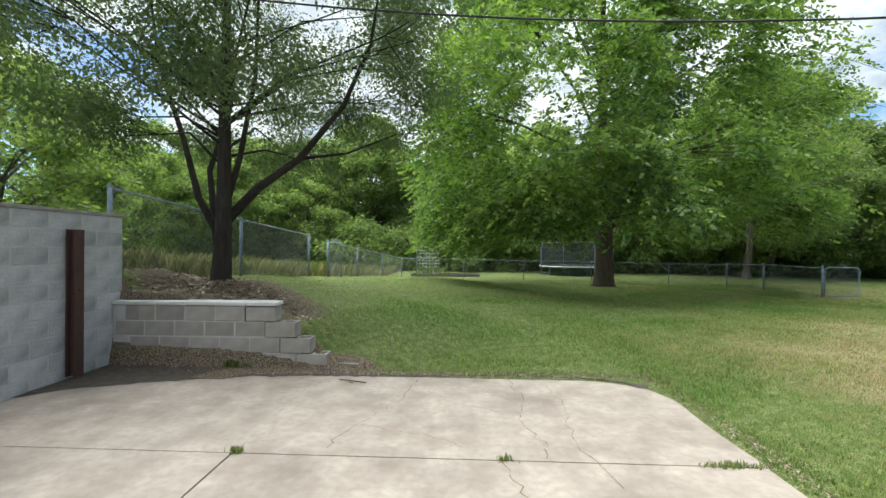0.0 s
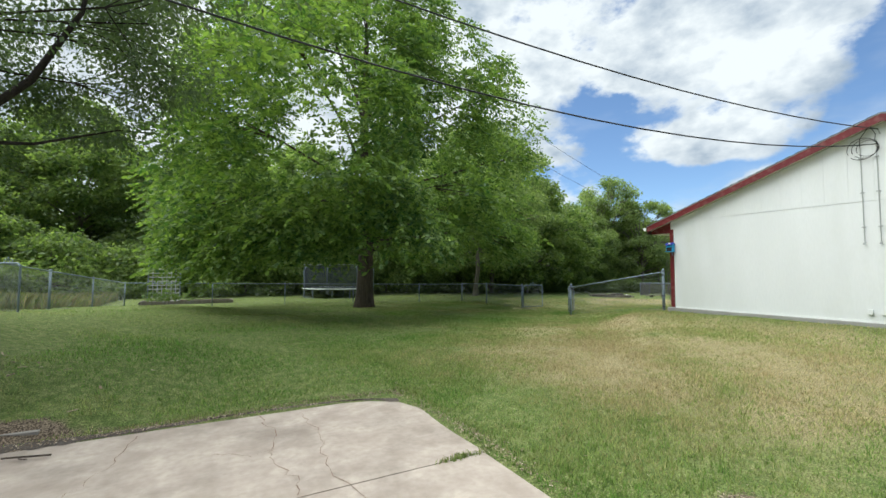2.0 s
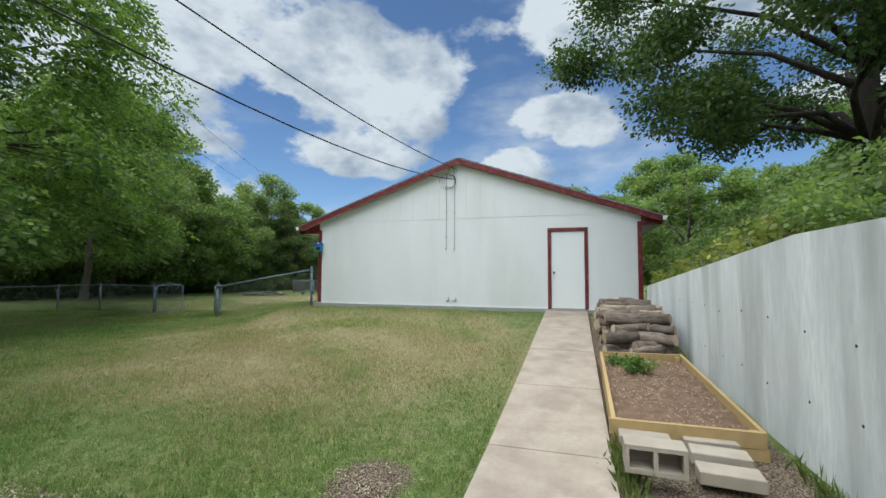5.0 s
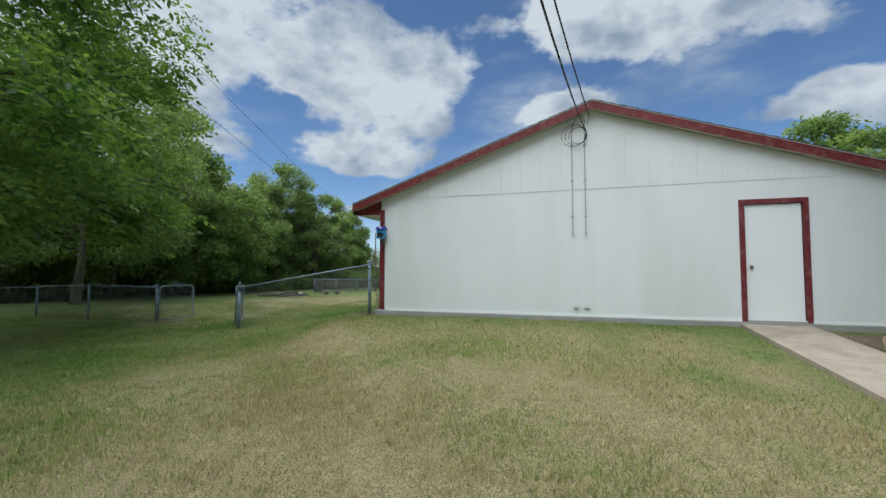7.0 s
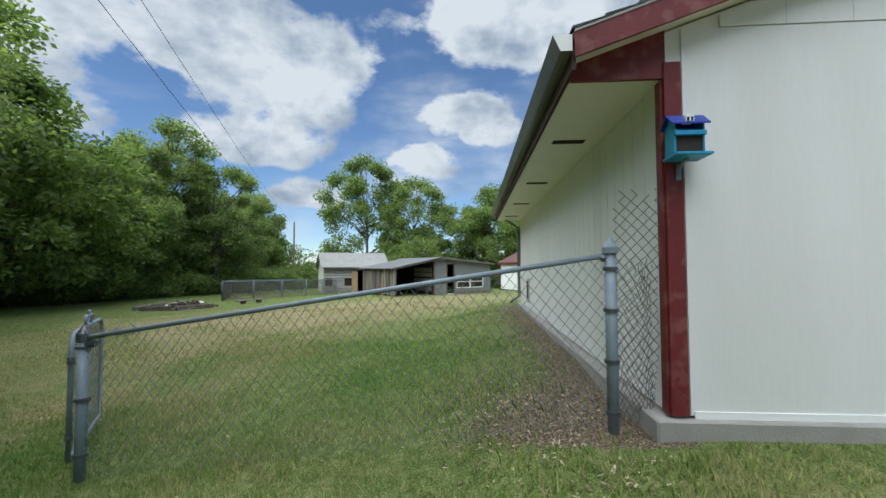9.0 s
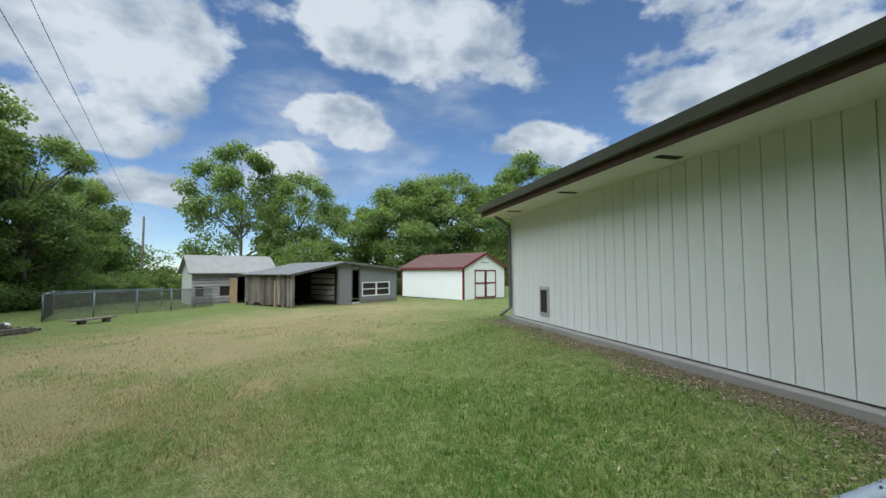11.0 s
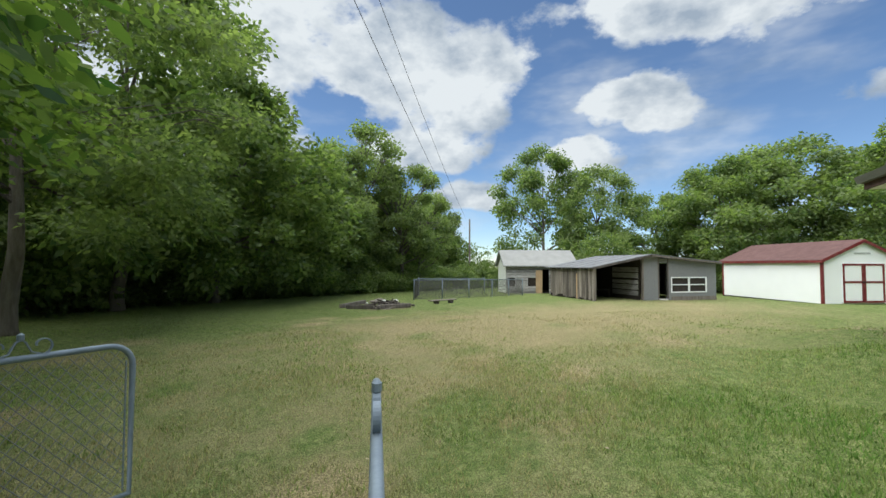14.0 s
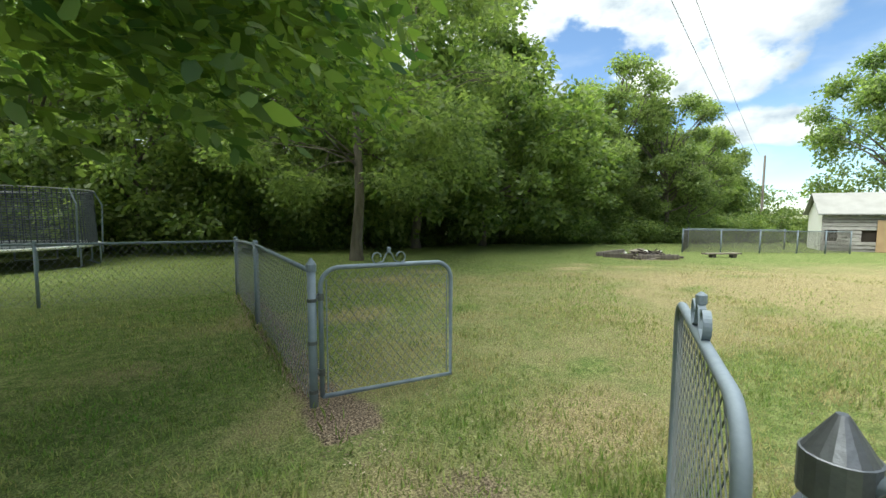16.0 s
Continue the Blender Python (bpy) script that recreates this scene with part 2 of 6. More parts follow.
def blade_material():
    m = bpy.data.materials.new("grass_blades")
    m.use_nodes = True
    nt = m.node_tree
    N, L = nt.nodes.new, nt.links.new
    nt.nodes.clear()
    out, d, t, mix, at = (N("ShaderNodeOutputMaterial"), N("ShaderNodeBsdfDiffuse"), N("ShaderNodeBsdfTranslucent"),
                          N("ShaderNodeMixShader"), N("ShaderNodeAttribute"))
    at.attribute_name = "tone"
    ramp = N("ShaderNodeValToRGB")
    e = ramp.color_ramp.elements
    e[0].position, e[0].color = 0.0, (0.135, 0.25, 0.050, 1)
    e[1].position, e[1].color = 1.0, (0.45, 0.375, 0.20, 1)
    k = e.new(0.45)
    k.color = (0.275, 0.335, 0.105, 1)
    L(at.outputs["Fac"], ramp.inputs[0])
    geo, vary, hs = N("ShaderNodeNewGeometry"), N("ShaderNodeMapRange"), N("ShaderNodeHueSaturation")
    vary.inputs["To Min"].default_value, vary.inputs["To Max"].default_value = 0.66, 1.3
    L(geo.outputs["Random Per Island"], vary.inputs["Value"])
    L(vary.outputs[0], hs.inputs["Value"])
    L(ramp.outputs[0], hs.inputs["Color"])
    L(hs.outputs[0], d.inputs[0])
    L(hs.outputs[0], t.inputs[0])
    mix.inputs[0].default_value = 0.5
    L(d.outputs[0], mix.inputs[1])
    L(t.outputs[0], mix.inputs[2])
    L(mix.outputs[0], out.inputs[0])
    return m


WHITE = material("white_siding_paint", (0.78, 0.786, 0.785), (0.69, 0.698, 0.69), 0.55, 1.3, 34, 0.12, amount=0.5, stretch=(1, 1, 0.22),
                 stain=(0.55, 0.56, 0.50), stain_scale=0.9, stain_amount=0.3)
SOFFIT = material("soffit_paint", (0.78, 0.78, 0.70), (0.68, 0.68, 0.58), 0.6, 2, 30, 0.05, amount=0.4)
RED = material("red_trim_paint", (0.16, 0.020, 0.023), (0.105, 0.015, 0.018), 0.5, 4, 45, 0.15, amount=0.5, stain=(0.33, 0.17, 0.15), stain_scale=9, stain_amount=0.3)
SHINGLE = material("asphalt_shingle", (0.085, 0.085, 0.09), (0.04, 0.04, 0.045), 0.95, 3, 120, 0.5, vary=0.3)
GREYROOF = material("weathered_light_shingle", (0.29, 0.29, 0.275), (0.20, 0.20, 0.19), 0.9, 2, 50, 0.4)
REDROOF = material("red_brown_shingle", (0.125, 0.066, 0.06), (0.08, 0.045, 0.042), 0.9, 3, 60, 0.4)
CONCRETE = material("patio_concrete", (0.45, 0.385, 0.325), (0.28, 0.23, 0.19), 0.92, 2.8, 16, 0.9, amount=0.8, stain=(0.17, 0.14, 0.115), stain_scale=1.3, stain_amount=0.55)
WALKWAY = material("walk_concrete", (0.41, 0.34, 0.27), (0.29, 0.235, 0.185), 0.9, 3.4, 26, 0.5, amount=0.7, stain=(0.24, 0.195, 0.15), stain_scale=1.7, stain_amount=0.45)
WALLCON = material("cast_concrete_wall", (0.74, 0.76, 0.75), (0.47, 0.49, 0.485), 0.85, 2.6, 40, 0.35, amount=0.75, stretch=(1, 1, 0.16), stain=(0.28, 0.29, 0.27), stain_scale=1.5, stain_amount=0.6)
FOUND = material("foundation_concrete", (0.34, 0.33, 0.31), (0.24, 0.23, 0.21), 0.9, 3, 70, 0.3)
BLOCK = material("concrete_block", (0.40, 0.37, 0.33), (0.26, 0.24, 0.215), 0.95, 5, 90, 0.6, amount=0.7, vary=0.2, stain=(0.10, 0.085, 0.07), stain_scale=1.6, stain_amount=0.7)
PALEBLOCK = material("painted_block", (0.53, 0.54, 0.54), (0.36, 0.365, 0.37), 0.9, 5.5, 45, 0.8, amount=0.9, vary=0.14, stain=(0.19, 0.19, 0.185), stain_scale=2.4, stain_amount=0.7)
MORTAR = material("mortar", (0.52, 0.51, 0.485), (0.38, 0.37, 0.35), 0.95, 8, 120, 0.4)
TANBLOCK = material("tan_block", (0.40, 0.345, 0.275), (0.28, 0.24, 0.19), 0.95, 6, 100, 0.4, vary=0.1)
CAPSTONE = material("cap_block", (0.66, 0.65, 0.62), (0.55, 0.54, 0.51), 0.9, 6, 100, 0.3)
GALV = material("galvanised_steel", (0.25, 0.30, 0.35), (0.165, 0.20, 0.235), 0.62, 12, 90, 0.05, metal=0.25, amount=0.5)
WIRE = material("chain_link_wire", (0.25, 0.265, 0.275), (0.15, 0.16, 0.16), 0.55, 12, 90, 0.0, metal=0.4)
DARKWIRE = material("weathered_wire", (0.16, 0.16, 0.15), (0.10, 0.09, 0.08), 0.7, 12, 90, 0.0, metal=0.3)
# darker than the posts' steel: the gate cap's shade is in this colour
CAPMETAL = material("cast_cap", (0.15, 0.16, 0.175), (0.10, 0.105, 0.115), 0.42, 20, 120, 0.1, metal=0.7)
# rust of the beam; on the fascia this brown is red trim in shade
RUST_SHADE = material("rust_and_fascia_shade", (0.085, 0.045, 0.035), (0.045, 0.028, 0.025), 0.8, 7, 60, 0.3)
GUTTER = material("gutter_metal", (0.15, 0.155, 0.145), (0.09, 0.095, 0.09), 0.5, 4, 50, 0.05, stretch=(0.3, 1, 1))
DOORWHITE = material("white_steel_door", (0.83, 0.84, 0.83), (0.76, 0.77, 0.76), 0.4, 1.5, 40, 0.03, amount=0.3)
BRASS = material("door_knob_metal", (0.20, 0.17, 0.13), (0.12, 0.10, 0.08), 0.35, 20, 90, 0.0, metal=0.9)
CABLE = material("black_cable", (0.03, 0.03, 0.03), (0.02, 0.02, 0.02), 0.7, 8, 60, 0.0)
GREYPVC = material("grey_plastic", (0.42, 0.43, 0.42), (0.33, 0.34, 0.33), 0.5, 8, 60, 0.05)
TIMBER = material("treated_lumber", (0.42, 0.30, 0.135), (0.30, 0.205, 0.09), 0.8, 3, 50, 0.25, stretch=(0.25, 4, 4), vary=0.12)
GREYWOOD = material("weathered_boards", (0.25, 0.22, 0.19), (0.09, 0.075, 0.062), 0.9, 3, 40, 0.4, stretch=(4, 4, 0.3), amount=0.9, vary=0.55)
LAPWOOD = material("weathered_lap_siding", (0.48, 0.47, 0.45), (0.20, 0.185, 0.17), 0.9, 5, 40, 0.4, stretch=(0.5, 0.5, 5), amount=0.9, vary=0.35)
ROOFTIN = material("grey_roll_roofing", (0.19, 0.195, 0.20), (0.12, 0.12, 0.125), 0.85, 2, 40, 0.3)
OSB = material("grey_shingle_panel", (0.24, 0.245, 0.25), (0.16, 0.16, 0.165), 0.9, 12, 60, 0.5)
# near-black wood; also stands in for shade in gaps, holes and interiors
DARK = material("dark_wood_and_shade", (0.045, 0.036, 0.03), (0.025, 0.02, 0.018), 0.95, 3, 30, 0.2)
PLY = material("raw_plywood", (0.48, 0.34, 0.20), (0.38, 0.26, 0.15), 0.8, 3, 40, 0.1)
BARK = material("tree_bark", (0.115, 0.088, 0.068), (0.05, 0.038, 0.03), 0.95, 5, 35, 0.9, stretch=(3, 3, 0.5), amount=0.8, dist=0.03)
DARKBARK = material("dark_elm_bark", (0.05, 0.04, 0.033), (0.024, 0.019, 0.016), 0.95, 5, 35, 0.9, stretch=(3, 3, 0.5), amount=0.8, dist=0.03)
GREYBARK = material("grey_bark", (0.20, 0.175, 0.145), (0.10, 0.085, 0.07), 0.95, 5, 35, 0.8, stretch=(3, 3, 0.5), amount=0.8, dist=0.03)
LOGBARK = material("firewood_bark", (0.29, 0.235, 0.19), (0.12, 0.09, 0.07), 0.95, 7, 45, 0.9, stretch=(3, 1, 3), amount=0.9, vary=0.35, dist=0.02)
LOGEND = material("cut_wood", (0.46, 0.36, 0.25), (0.31, 0.23, 0.155), 0.9, 6, 60, 0.2, vary=0.25)
MULCH = material("mulch", (0.20, 0.125, 0.08), (0.075, 0.047, 0.034), 0.95, 12, 90, 0.7)
# soil colour made dark enough to hold the shadow on the patio's edge
SOIL_SHADE = material("soil_with_shade", (0.10, 0.082, 0.066), (0.05, 0.041, 0.034), 0.9, 9, 60, 0.8)
CHIPS = material("wood_chips", (0.50, 0.38, 0.25), (0.28, 0.195, 0.12), 0.95, 30, 90, 0.2)
BLUE = material("feeder_blue", (0.03, 0.30, 0.52), (0.02, 0.21, 0.40), 0.45, 8, 50, 0.03)
NAVY = material("feeder_roof_blue", (0.02, 0.045, 0.33), (0.015, 0.03, 0.22), 0.4, 8, 50, 0.03)
NET = material("trampoline_net", (0.075, 0.09, 0.10), (0.05, 0.062, 0.07), 0.9, 4, 60, 0.05)
LEAF_A = leaf_material("pecan_leaves", (0.05, 0.11, 0.034), (0.27, 0.36, 0.095), 0.5)
LEAF_B = leaf_material("elm_leaves", (0.075, 0.11, 0.055), (0.15, 0.195, 0.105), 0.45)
LEAF_C = leaf_material("mulberry_leaves", (0.10, 0.15, 0.06), (0.31, 0.37, 0.16), 0.6)
LEAF_D = leaf_material("woodland_leaves", (0.075, 0.13, 0.046), (0.29, 0.355, 0.135), 0.6)


def litter_material():
    m = bpy.data.materials.new("leaf_litter")
    m.use_nodes = True
    nt = m.node_tree
    b = nt.nodes["Principled BSDF"]
    geo, ramp = nt.nodes.new("ShaderNodeNewGeometry"), nt.nodes.new("ShaderNodeValToRGB")
    e = ramp.color_ramp.elements
    e[0].color, e[1].color = (0.10, 0.068, 0.045, 1), (0.50, 0.42, 0.31, 1)
    e.new(0.6).color = (0.25, 0.185, 0.12, 1)
    nt.links.new(geo.outputs["Random Per Island"], ramp.inputs[0])
    nt.links.new(ramp.outputs[0], b.inputs["Base Color"])
    b.inputs["Roughness"].default_value = 0.9
    return m


LITTER = litter_material()
LEAF_Y = leaf_material("yellowish_shrub_leaves", (0.13, 0.17, 0.04), (0.36, 0.36, 0.10), 0.5)
LEAF_O = leaf_material("oak_leaves", (0.03, 0.062, 0.022), (0.13, 0.185, 0.065), 0.4)
GRASS = blade_material()
LAWN = ground_material()


# ---- mesh helpers ----
def V(*a):
    return Vector(a)


def part(name, bm, mat, parent=None, label="", smooth=False):
    me = bpy.data.meshes.new(name)
    if smooth:
        for f in bm.faces:
            f.smooth = True
    bm.to_mesh(me)
    bm.free()
    me.materials.append(mat)
    ob = new(name, me)
    if parent:
        ob.parent = parent
    if label:
        ob["label"] = label
    return ob


def thing(name, at, label, category, group="", rz=0.0, kind=""):
    ob = new(name)
    ob.matrix_basis = pose(*at, 0, 0, rz)
    return tagged(ob, label, category, group, kind)


def add_box(bm, lo, hi, bevel=0.0):
    m = Matrix.Translation([(a + b) / 2 for a, b in zip(lo, hi)]) @ Matrix.Diagonal([*(b - a for a, b in zip(lo, hi)), 1])
    vs = bmesh.ops.create_cube(bm, size=1, matrix=m)["verts"]
    if bevel:
        es = list({e for v in vs for e in v.link_edges})
        bmesh.ops.bevel(bm, geom=es, offset=bevel, segments=1, affect="EDGES", profile=0.5)
    return bm


def box(lo, hi, bevel=0.0):
    return add_box(bmesh.new(), lo, hi, bevel)


def add_tube(bm, pts, radii, sides=8, caps=True):
    """A round bar along points; radii: one number or one a point."""
    pts = [Vector(p) for p in pts]
    if isinstance(radii, (int, float)):
        radii = [radii] * len(pts)
    rings, up = [], None
    for k, p in enumerate(pts):
        d = (pts[min(k + 1, len(pts) - 1)] - pts[max(k - 1, 0)]).normalized()
        if up is None:
            up = d.orthogonal().normalized()
        else:
            up = (up - d * up.dot(d)).normalized()
        side = d.cross(up)
        rings.append([bm.verts.new(p + radii[k] * (math.cos(a) * up + math.sin(a) * side)) for a in (2 * math.pi * i / sides for i in range(sides))])
    for a, b in zip(rings, rings[1:]):
        for i in range(sides):
            bm.faces.new((a[i], a[(i + 1) % sides], b[(i + 1) % sides], b[i]))
    if caps:
        bm.faces.new(rings[0][::-1])
        bm.faces.new(rings[-1])
    return bm


def tube(pts, radii, sides=8):
    return add_tube(bmesh.new(), pts, radii, sides)


def add_prism(bm, poly, vec):
    """Pushes a flat polygon along a vector."""
    a = [bm.verts.new(Vector(p)) for p in poly]
    b = [bm.verts.new(Vector(p) + Vector(vec)) for p in poly]
    n = len(a)
    bm.faces.new(a[::-1])
    bm.faces.new(b)
    for i in range(n):
        bm.faces.new((a[i], a[(i + 1) % n], b[(i + 1) % n], b[i]))
    bmesh.ops.recalc_face_normals(bm, faces=bm.faces[:])
    return bm


def prism(poly, vec):
    return add_prism(bmesh.new(), poly, vec)


def raw_mesh(name, verts, faces, mat, parent=None):
    """verts: n x 3 array; faces: m x k array."""
    me = bpy.data.meshes.new(name)
    k = faces.shape[1]
    me.vertices.add(len(verts))
    me.vertices.foreach_set("co", np.ascontiguousarray(verts, dtype=np.float32).ravel())
    me.loops.add(faces.size)
    me.loops.foreach_set("vertex_index", np.ascontiguousarray(faces, dtype=np.int32).ravel())
    me.polygons.add(len(faces))
    me.polygons.foreach_set("loop_start", np.arange(0, faces.size, k, dtype=np.int32))
    me.polygons.foreach_set("loop_total", np.full(len(faces), k, dtype=np.int32))
    me.update(calc_edges=True)
    me.materials.append(mat)
    ob = new(name, me)
    if parent:
        ob.parent = parent
    return ob


# ---- ground ----
HEIGHTS = [(-2, 0, 0), (0, 3, 0), (2.2, 4.5, 0), (2.2, 2, 0), (0, 5.4, 0), (-1.6, 5.5, .12), (-2.3, 5.9, .5), (-3.2, 5.8, .78), (-4.2, 5.8, .92),
           (-4.8, 6.2, 1.2), (-3.9, 6.6, 1.02), (-4.6, 8.6, .95), (-4.4, 11.8, .73), (-4.2, 13, .6), (-3, 16, .4), (-3.2, 22, 0), (0, 21.5, 0),
           (-1.5, 8, .4), (0, 10, .28), (2, 7.5, .12), (5, 10, .12), (5.7, 17, .08), (5, 6, .12), (4, 3, .06), (3.1, 1.3, .04), (6, 3, .2), (8, 2, .33),
           (9, 5, .32), (8.9, 8.6, .1), (7.5, 7, .13), (10.2, 10, .06), (11.3, 0, .48), (11.3, 3, .49), (11.3, 5, .49), (11.4, 7.2, .47), (11.7, 7.8, .44),
           (11.7, 9.5, .16), (11.8, 11.5, -.05), (11.7, 14.1, 0), (11.7, 17, .02), (11.7, 19.1, .02), (9.2, 19, .05), (14, 7.8, .49), (16, 7.8, .50),
           (18, 7.8, .50), (20, 7.6, .48), (14, 10, .12), (17, 10, .14), (20, 9.6, .2), (14, 13, -.03), (18, 14, -.05), (23, 8, .1), (22, 3, .2), (11, -1, .46),
           (6, -1, .1), (4, -1, .02), (2, -1, 0), (9, -1, .3)]
_H = np.array(HEIGHTS)


def ground_z(x, y):
    x, y = np.asarray(x, float), np.asarray(y, float)
    far = np.minimum(0.02, -0.015 * (np.clip(x, 0, 60) - 13)) * np.clip((x - 8) / 6, 0, 1)
    d2 = (x[..., None] - _H[:, 0]) ** 2 + (y[..., None] - _H[:, 1]) ** 2
    w = 1 / (d2 + 0.05) ** 1.7
    base = (w * _H[:, 2]).sum(-1) / w.sum(-1)
    near = np.sqrt(d2.min(-1))
    k = np.clip((near - 2.5) / 5, 0, 1)
    k = k * k * (3 - 2 * k)
    z = base * (1 - k) + far * k
    south = np.interp(x, [-8, 4.3, 11, 14, 24], [1.8, 1.70, 1.05, 0.5, 0.3])
    z = np.where((y < -1.85) & (x < 11.1), south, z)
    ks = np.clip((x - 11.1) / 6, 0, 1)
    z = np.where((y < -1.85) & (x >= 11.1), np.interp(x, [11, 13, 24], [0.75, 0.5, 0.2]), z)
    z = np.where((x < -4.67) & (y < 5.5), 1.82, z)
    z = np.where((x >= -4.67) & (x < 2.2) & (y < 5.36) & (y > -1.8), np.minimum(z, 0.006), z)
    return z


def gz(x, y):
    return float(ground_z(np.array([x]), np.array([y]))[0])


def blob(x, y, cx, cy, rx, ry):
    return np.clip(1 - np.sqrt(((x - cx) / rx) ** 2 + ((y - cy) / ry) ** 2), 0, 1)


_pr = random.Random(12)
PATCHES = [(_pr.uniform(-2, 22), _pr.uniform(1, 20), _pr.uniform(.3, 1.1), _pr.choice((-.6, -.45, .45, .6))) for _ in range(170)]


def dryness(x, y):
    d = -0.17 + 0.5 * blob(x, y, 6.2, 6.2, 4.5, 3.6) + 0.72 * np.minimum(1, 2.0 * blob(x, y, 7.2, 4, 5.2, 5.4)) + 0.9 * blob(x, y, 22, 14, 11, 7) + 0.7 * blob(x, y, 32, 9, 14, 9)
    d += 0.15 * blob(x, y, 11, 12.5, 3.5, 4) + 0.30 * blob(x, y, 9, 9, 3, 3) + 0.3 * blob(x, y, 14, 18, 9, 6)
    d -= 0.32 * blob(x, y, 15, 9.2, 5, 2.5) + 0.6 * blob(x, y, 0, 8, 6, 4) + 0.5 * blob(x, y, 2.5, 4.5, 2.5, 3)
    d += 0.18 * blob(x, y, 13.5, 12.5, 5, 3.5) + 0.2 * blob(x, y, 10.5, 7.0, 2.5, 2.5)
    for cx, cy, r, k in PATCHES:
        d = d + k * blob(x, y, cx, cy, r, r * 0.7)
    return d


def dirtiness(x, y):
    d = 1.5 * blob(x, y, 3.08, 1.36, 0.50, 0.44) + 1.3 * blob(x, y, -3.6, 6.4, 2.2, 1.5) + 0.8 * blob(x, y, 25.5, 20.5, 3.2, 2.2)
    d += 0.95 * np.where((y > 7.2) & (y < 8.6) & (x > 11.4) & (x < 20), 1 - (y - 7.2) / 1.4, 0)
    d += 0.6 * blob(x, y, 12.0, 8.4, 1.2, 1.3) + 0.95 * np.clip(1 - abs(x - 11.82) / 0.32, 0, 1) * ((y > 13.6) & (y < 19.2)) + 0.55 * blob(x, y, 11.95, 13.95, .45, .4)
    d += 0.55 * blob(x, y, 12.2, 12.9, 1.1, 0.9) + 0.5 * blob(x, y, 11.3, 5, 0.5, 3) + 0.5 * blob(x, y, 5.7, 17.2, 2.6, 2.2)
    d += 0.6 * np.clip(1 - abs(y - 5.18) / 0.28, 0, 1) * ((x > -4.6) & (x < 2.2)) + 0.5 * np.clip(1 - abs(x - 2.3) / 0.2, 0, 1) * ((y > 1) & (y < 5))
    d += 1.2 * np.clip((-1.0 - x) / .9, 0, 1) * ((x > -4.7) & (y > 3.4) & (y < 5.4))
    d += 0.8 * ((y < -0.4) & (y > -1.8) & (x > 2) & (x < 11.3))
    return d


def build_ground():
    xs = np.concatenate([np.linspace(-420, -14, 30), np.arange(-12, 24, 0.2), np.arange(24, 62, 1.0), np.linspace(64, 420, 26)])
    ys = np.concatenate([np.linspace(-420, -14, 30), np.arange(-12, -2.2, 0.7), [-1.95, -1.80], np.arange(-1.6, 26, 0.2), np.arange(26, 52, 1.0), np.linspace(54, 420, 26)])
    gx, gy = np.meshgrid(xs, ys, indexing="ij")
    z = ground_z(gx, gy)
    rough = np.array([noise.noise(Vector((a * 0.6, b * 0.6, 0))) for a, b in zip(gx.ravel(), gy.ravel())]).reshape(gx.shape)
    on_slab = (gx > -4.7) & (gx < 2.15) & (gy > -1.8) & (gy < np.interp(gx, [-4.6, -3.4, -1.7, 2.2], [4.0, 4.75, 4.88, 4.9]))
    on_walk = (gx > 2.0) & (gx < 11.6) & (gy > -0.45) & (gy < 0.62)
    z = z + np.where(on_slab | on_walk, 0, 0.03 * rough)
    z = np.where(on_slab, -0.06, z)
    z = np.where(on_walk, walk_z(gx) - 0.05, z)
    n, m = gx.shape
    idx = np.arange(n * m).reshape(n, m)
    faces = np.stack([idx[:-1, :-1], idx[1:, :-1], idx[1:, 1:], idx[:-1, 1:]], -1).reshape(-1, 4)
    ob = raw_mesh("ground", np.stack([gx, gy, z], -1).reshape(-1, 3), faces, LAWN)
    for nm, val in (("dry", dryness(gx, gy)), ("dirt", dirtiness(gx, gy))):
        a = ob.data.attributes.new(nm, "FLOAT", "POINT")
        a.data.foreach_set("value", val.ravel().astype(np.float32))
    for p in ob.data.polygons:
        p.use_smooth = True
    tagged(ob, "mown lawn with green and straw-dry patches and bare soil", "lawn", kind="structure")


def walk_z(x):
    return np.interp(x, [2.1, 4.5, 11.6], [0.0, 0.07, 0.53])


build_ground()


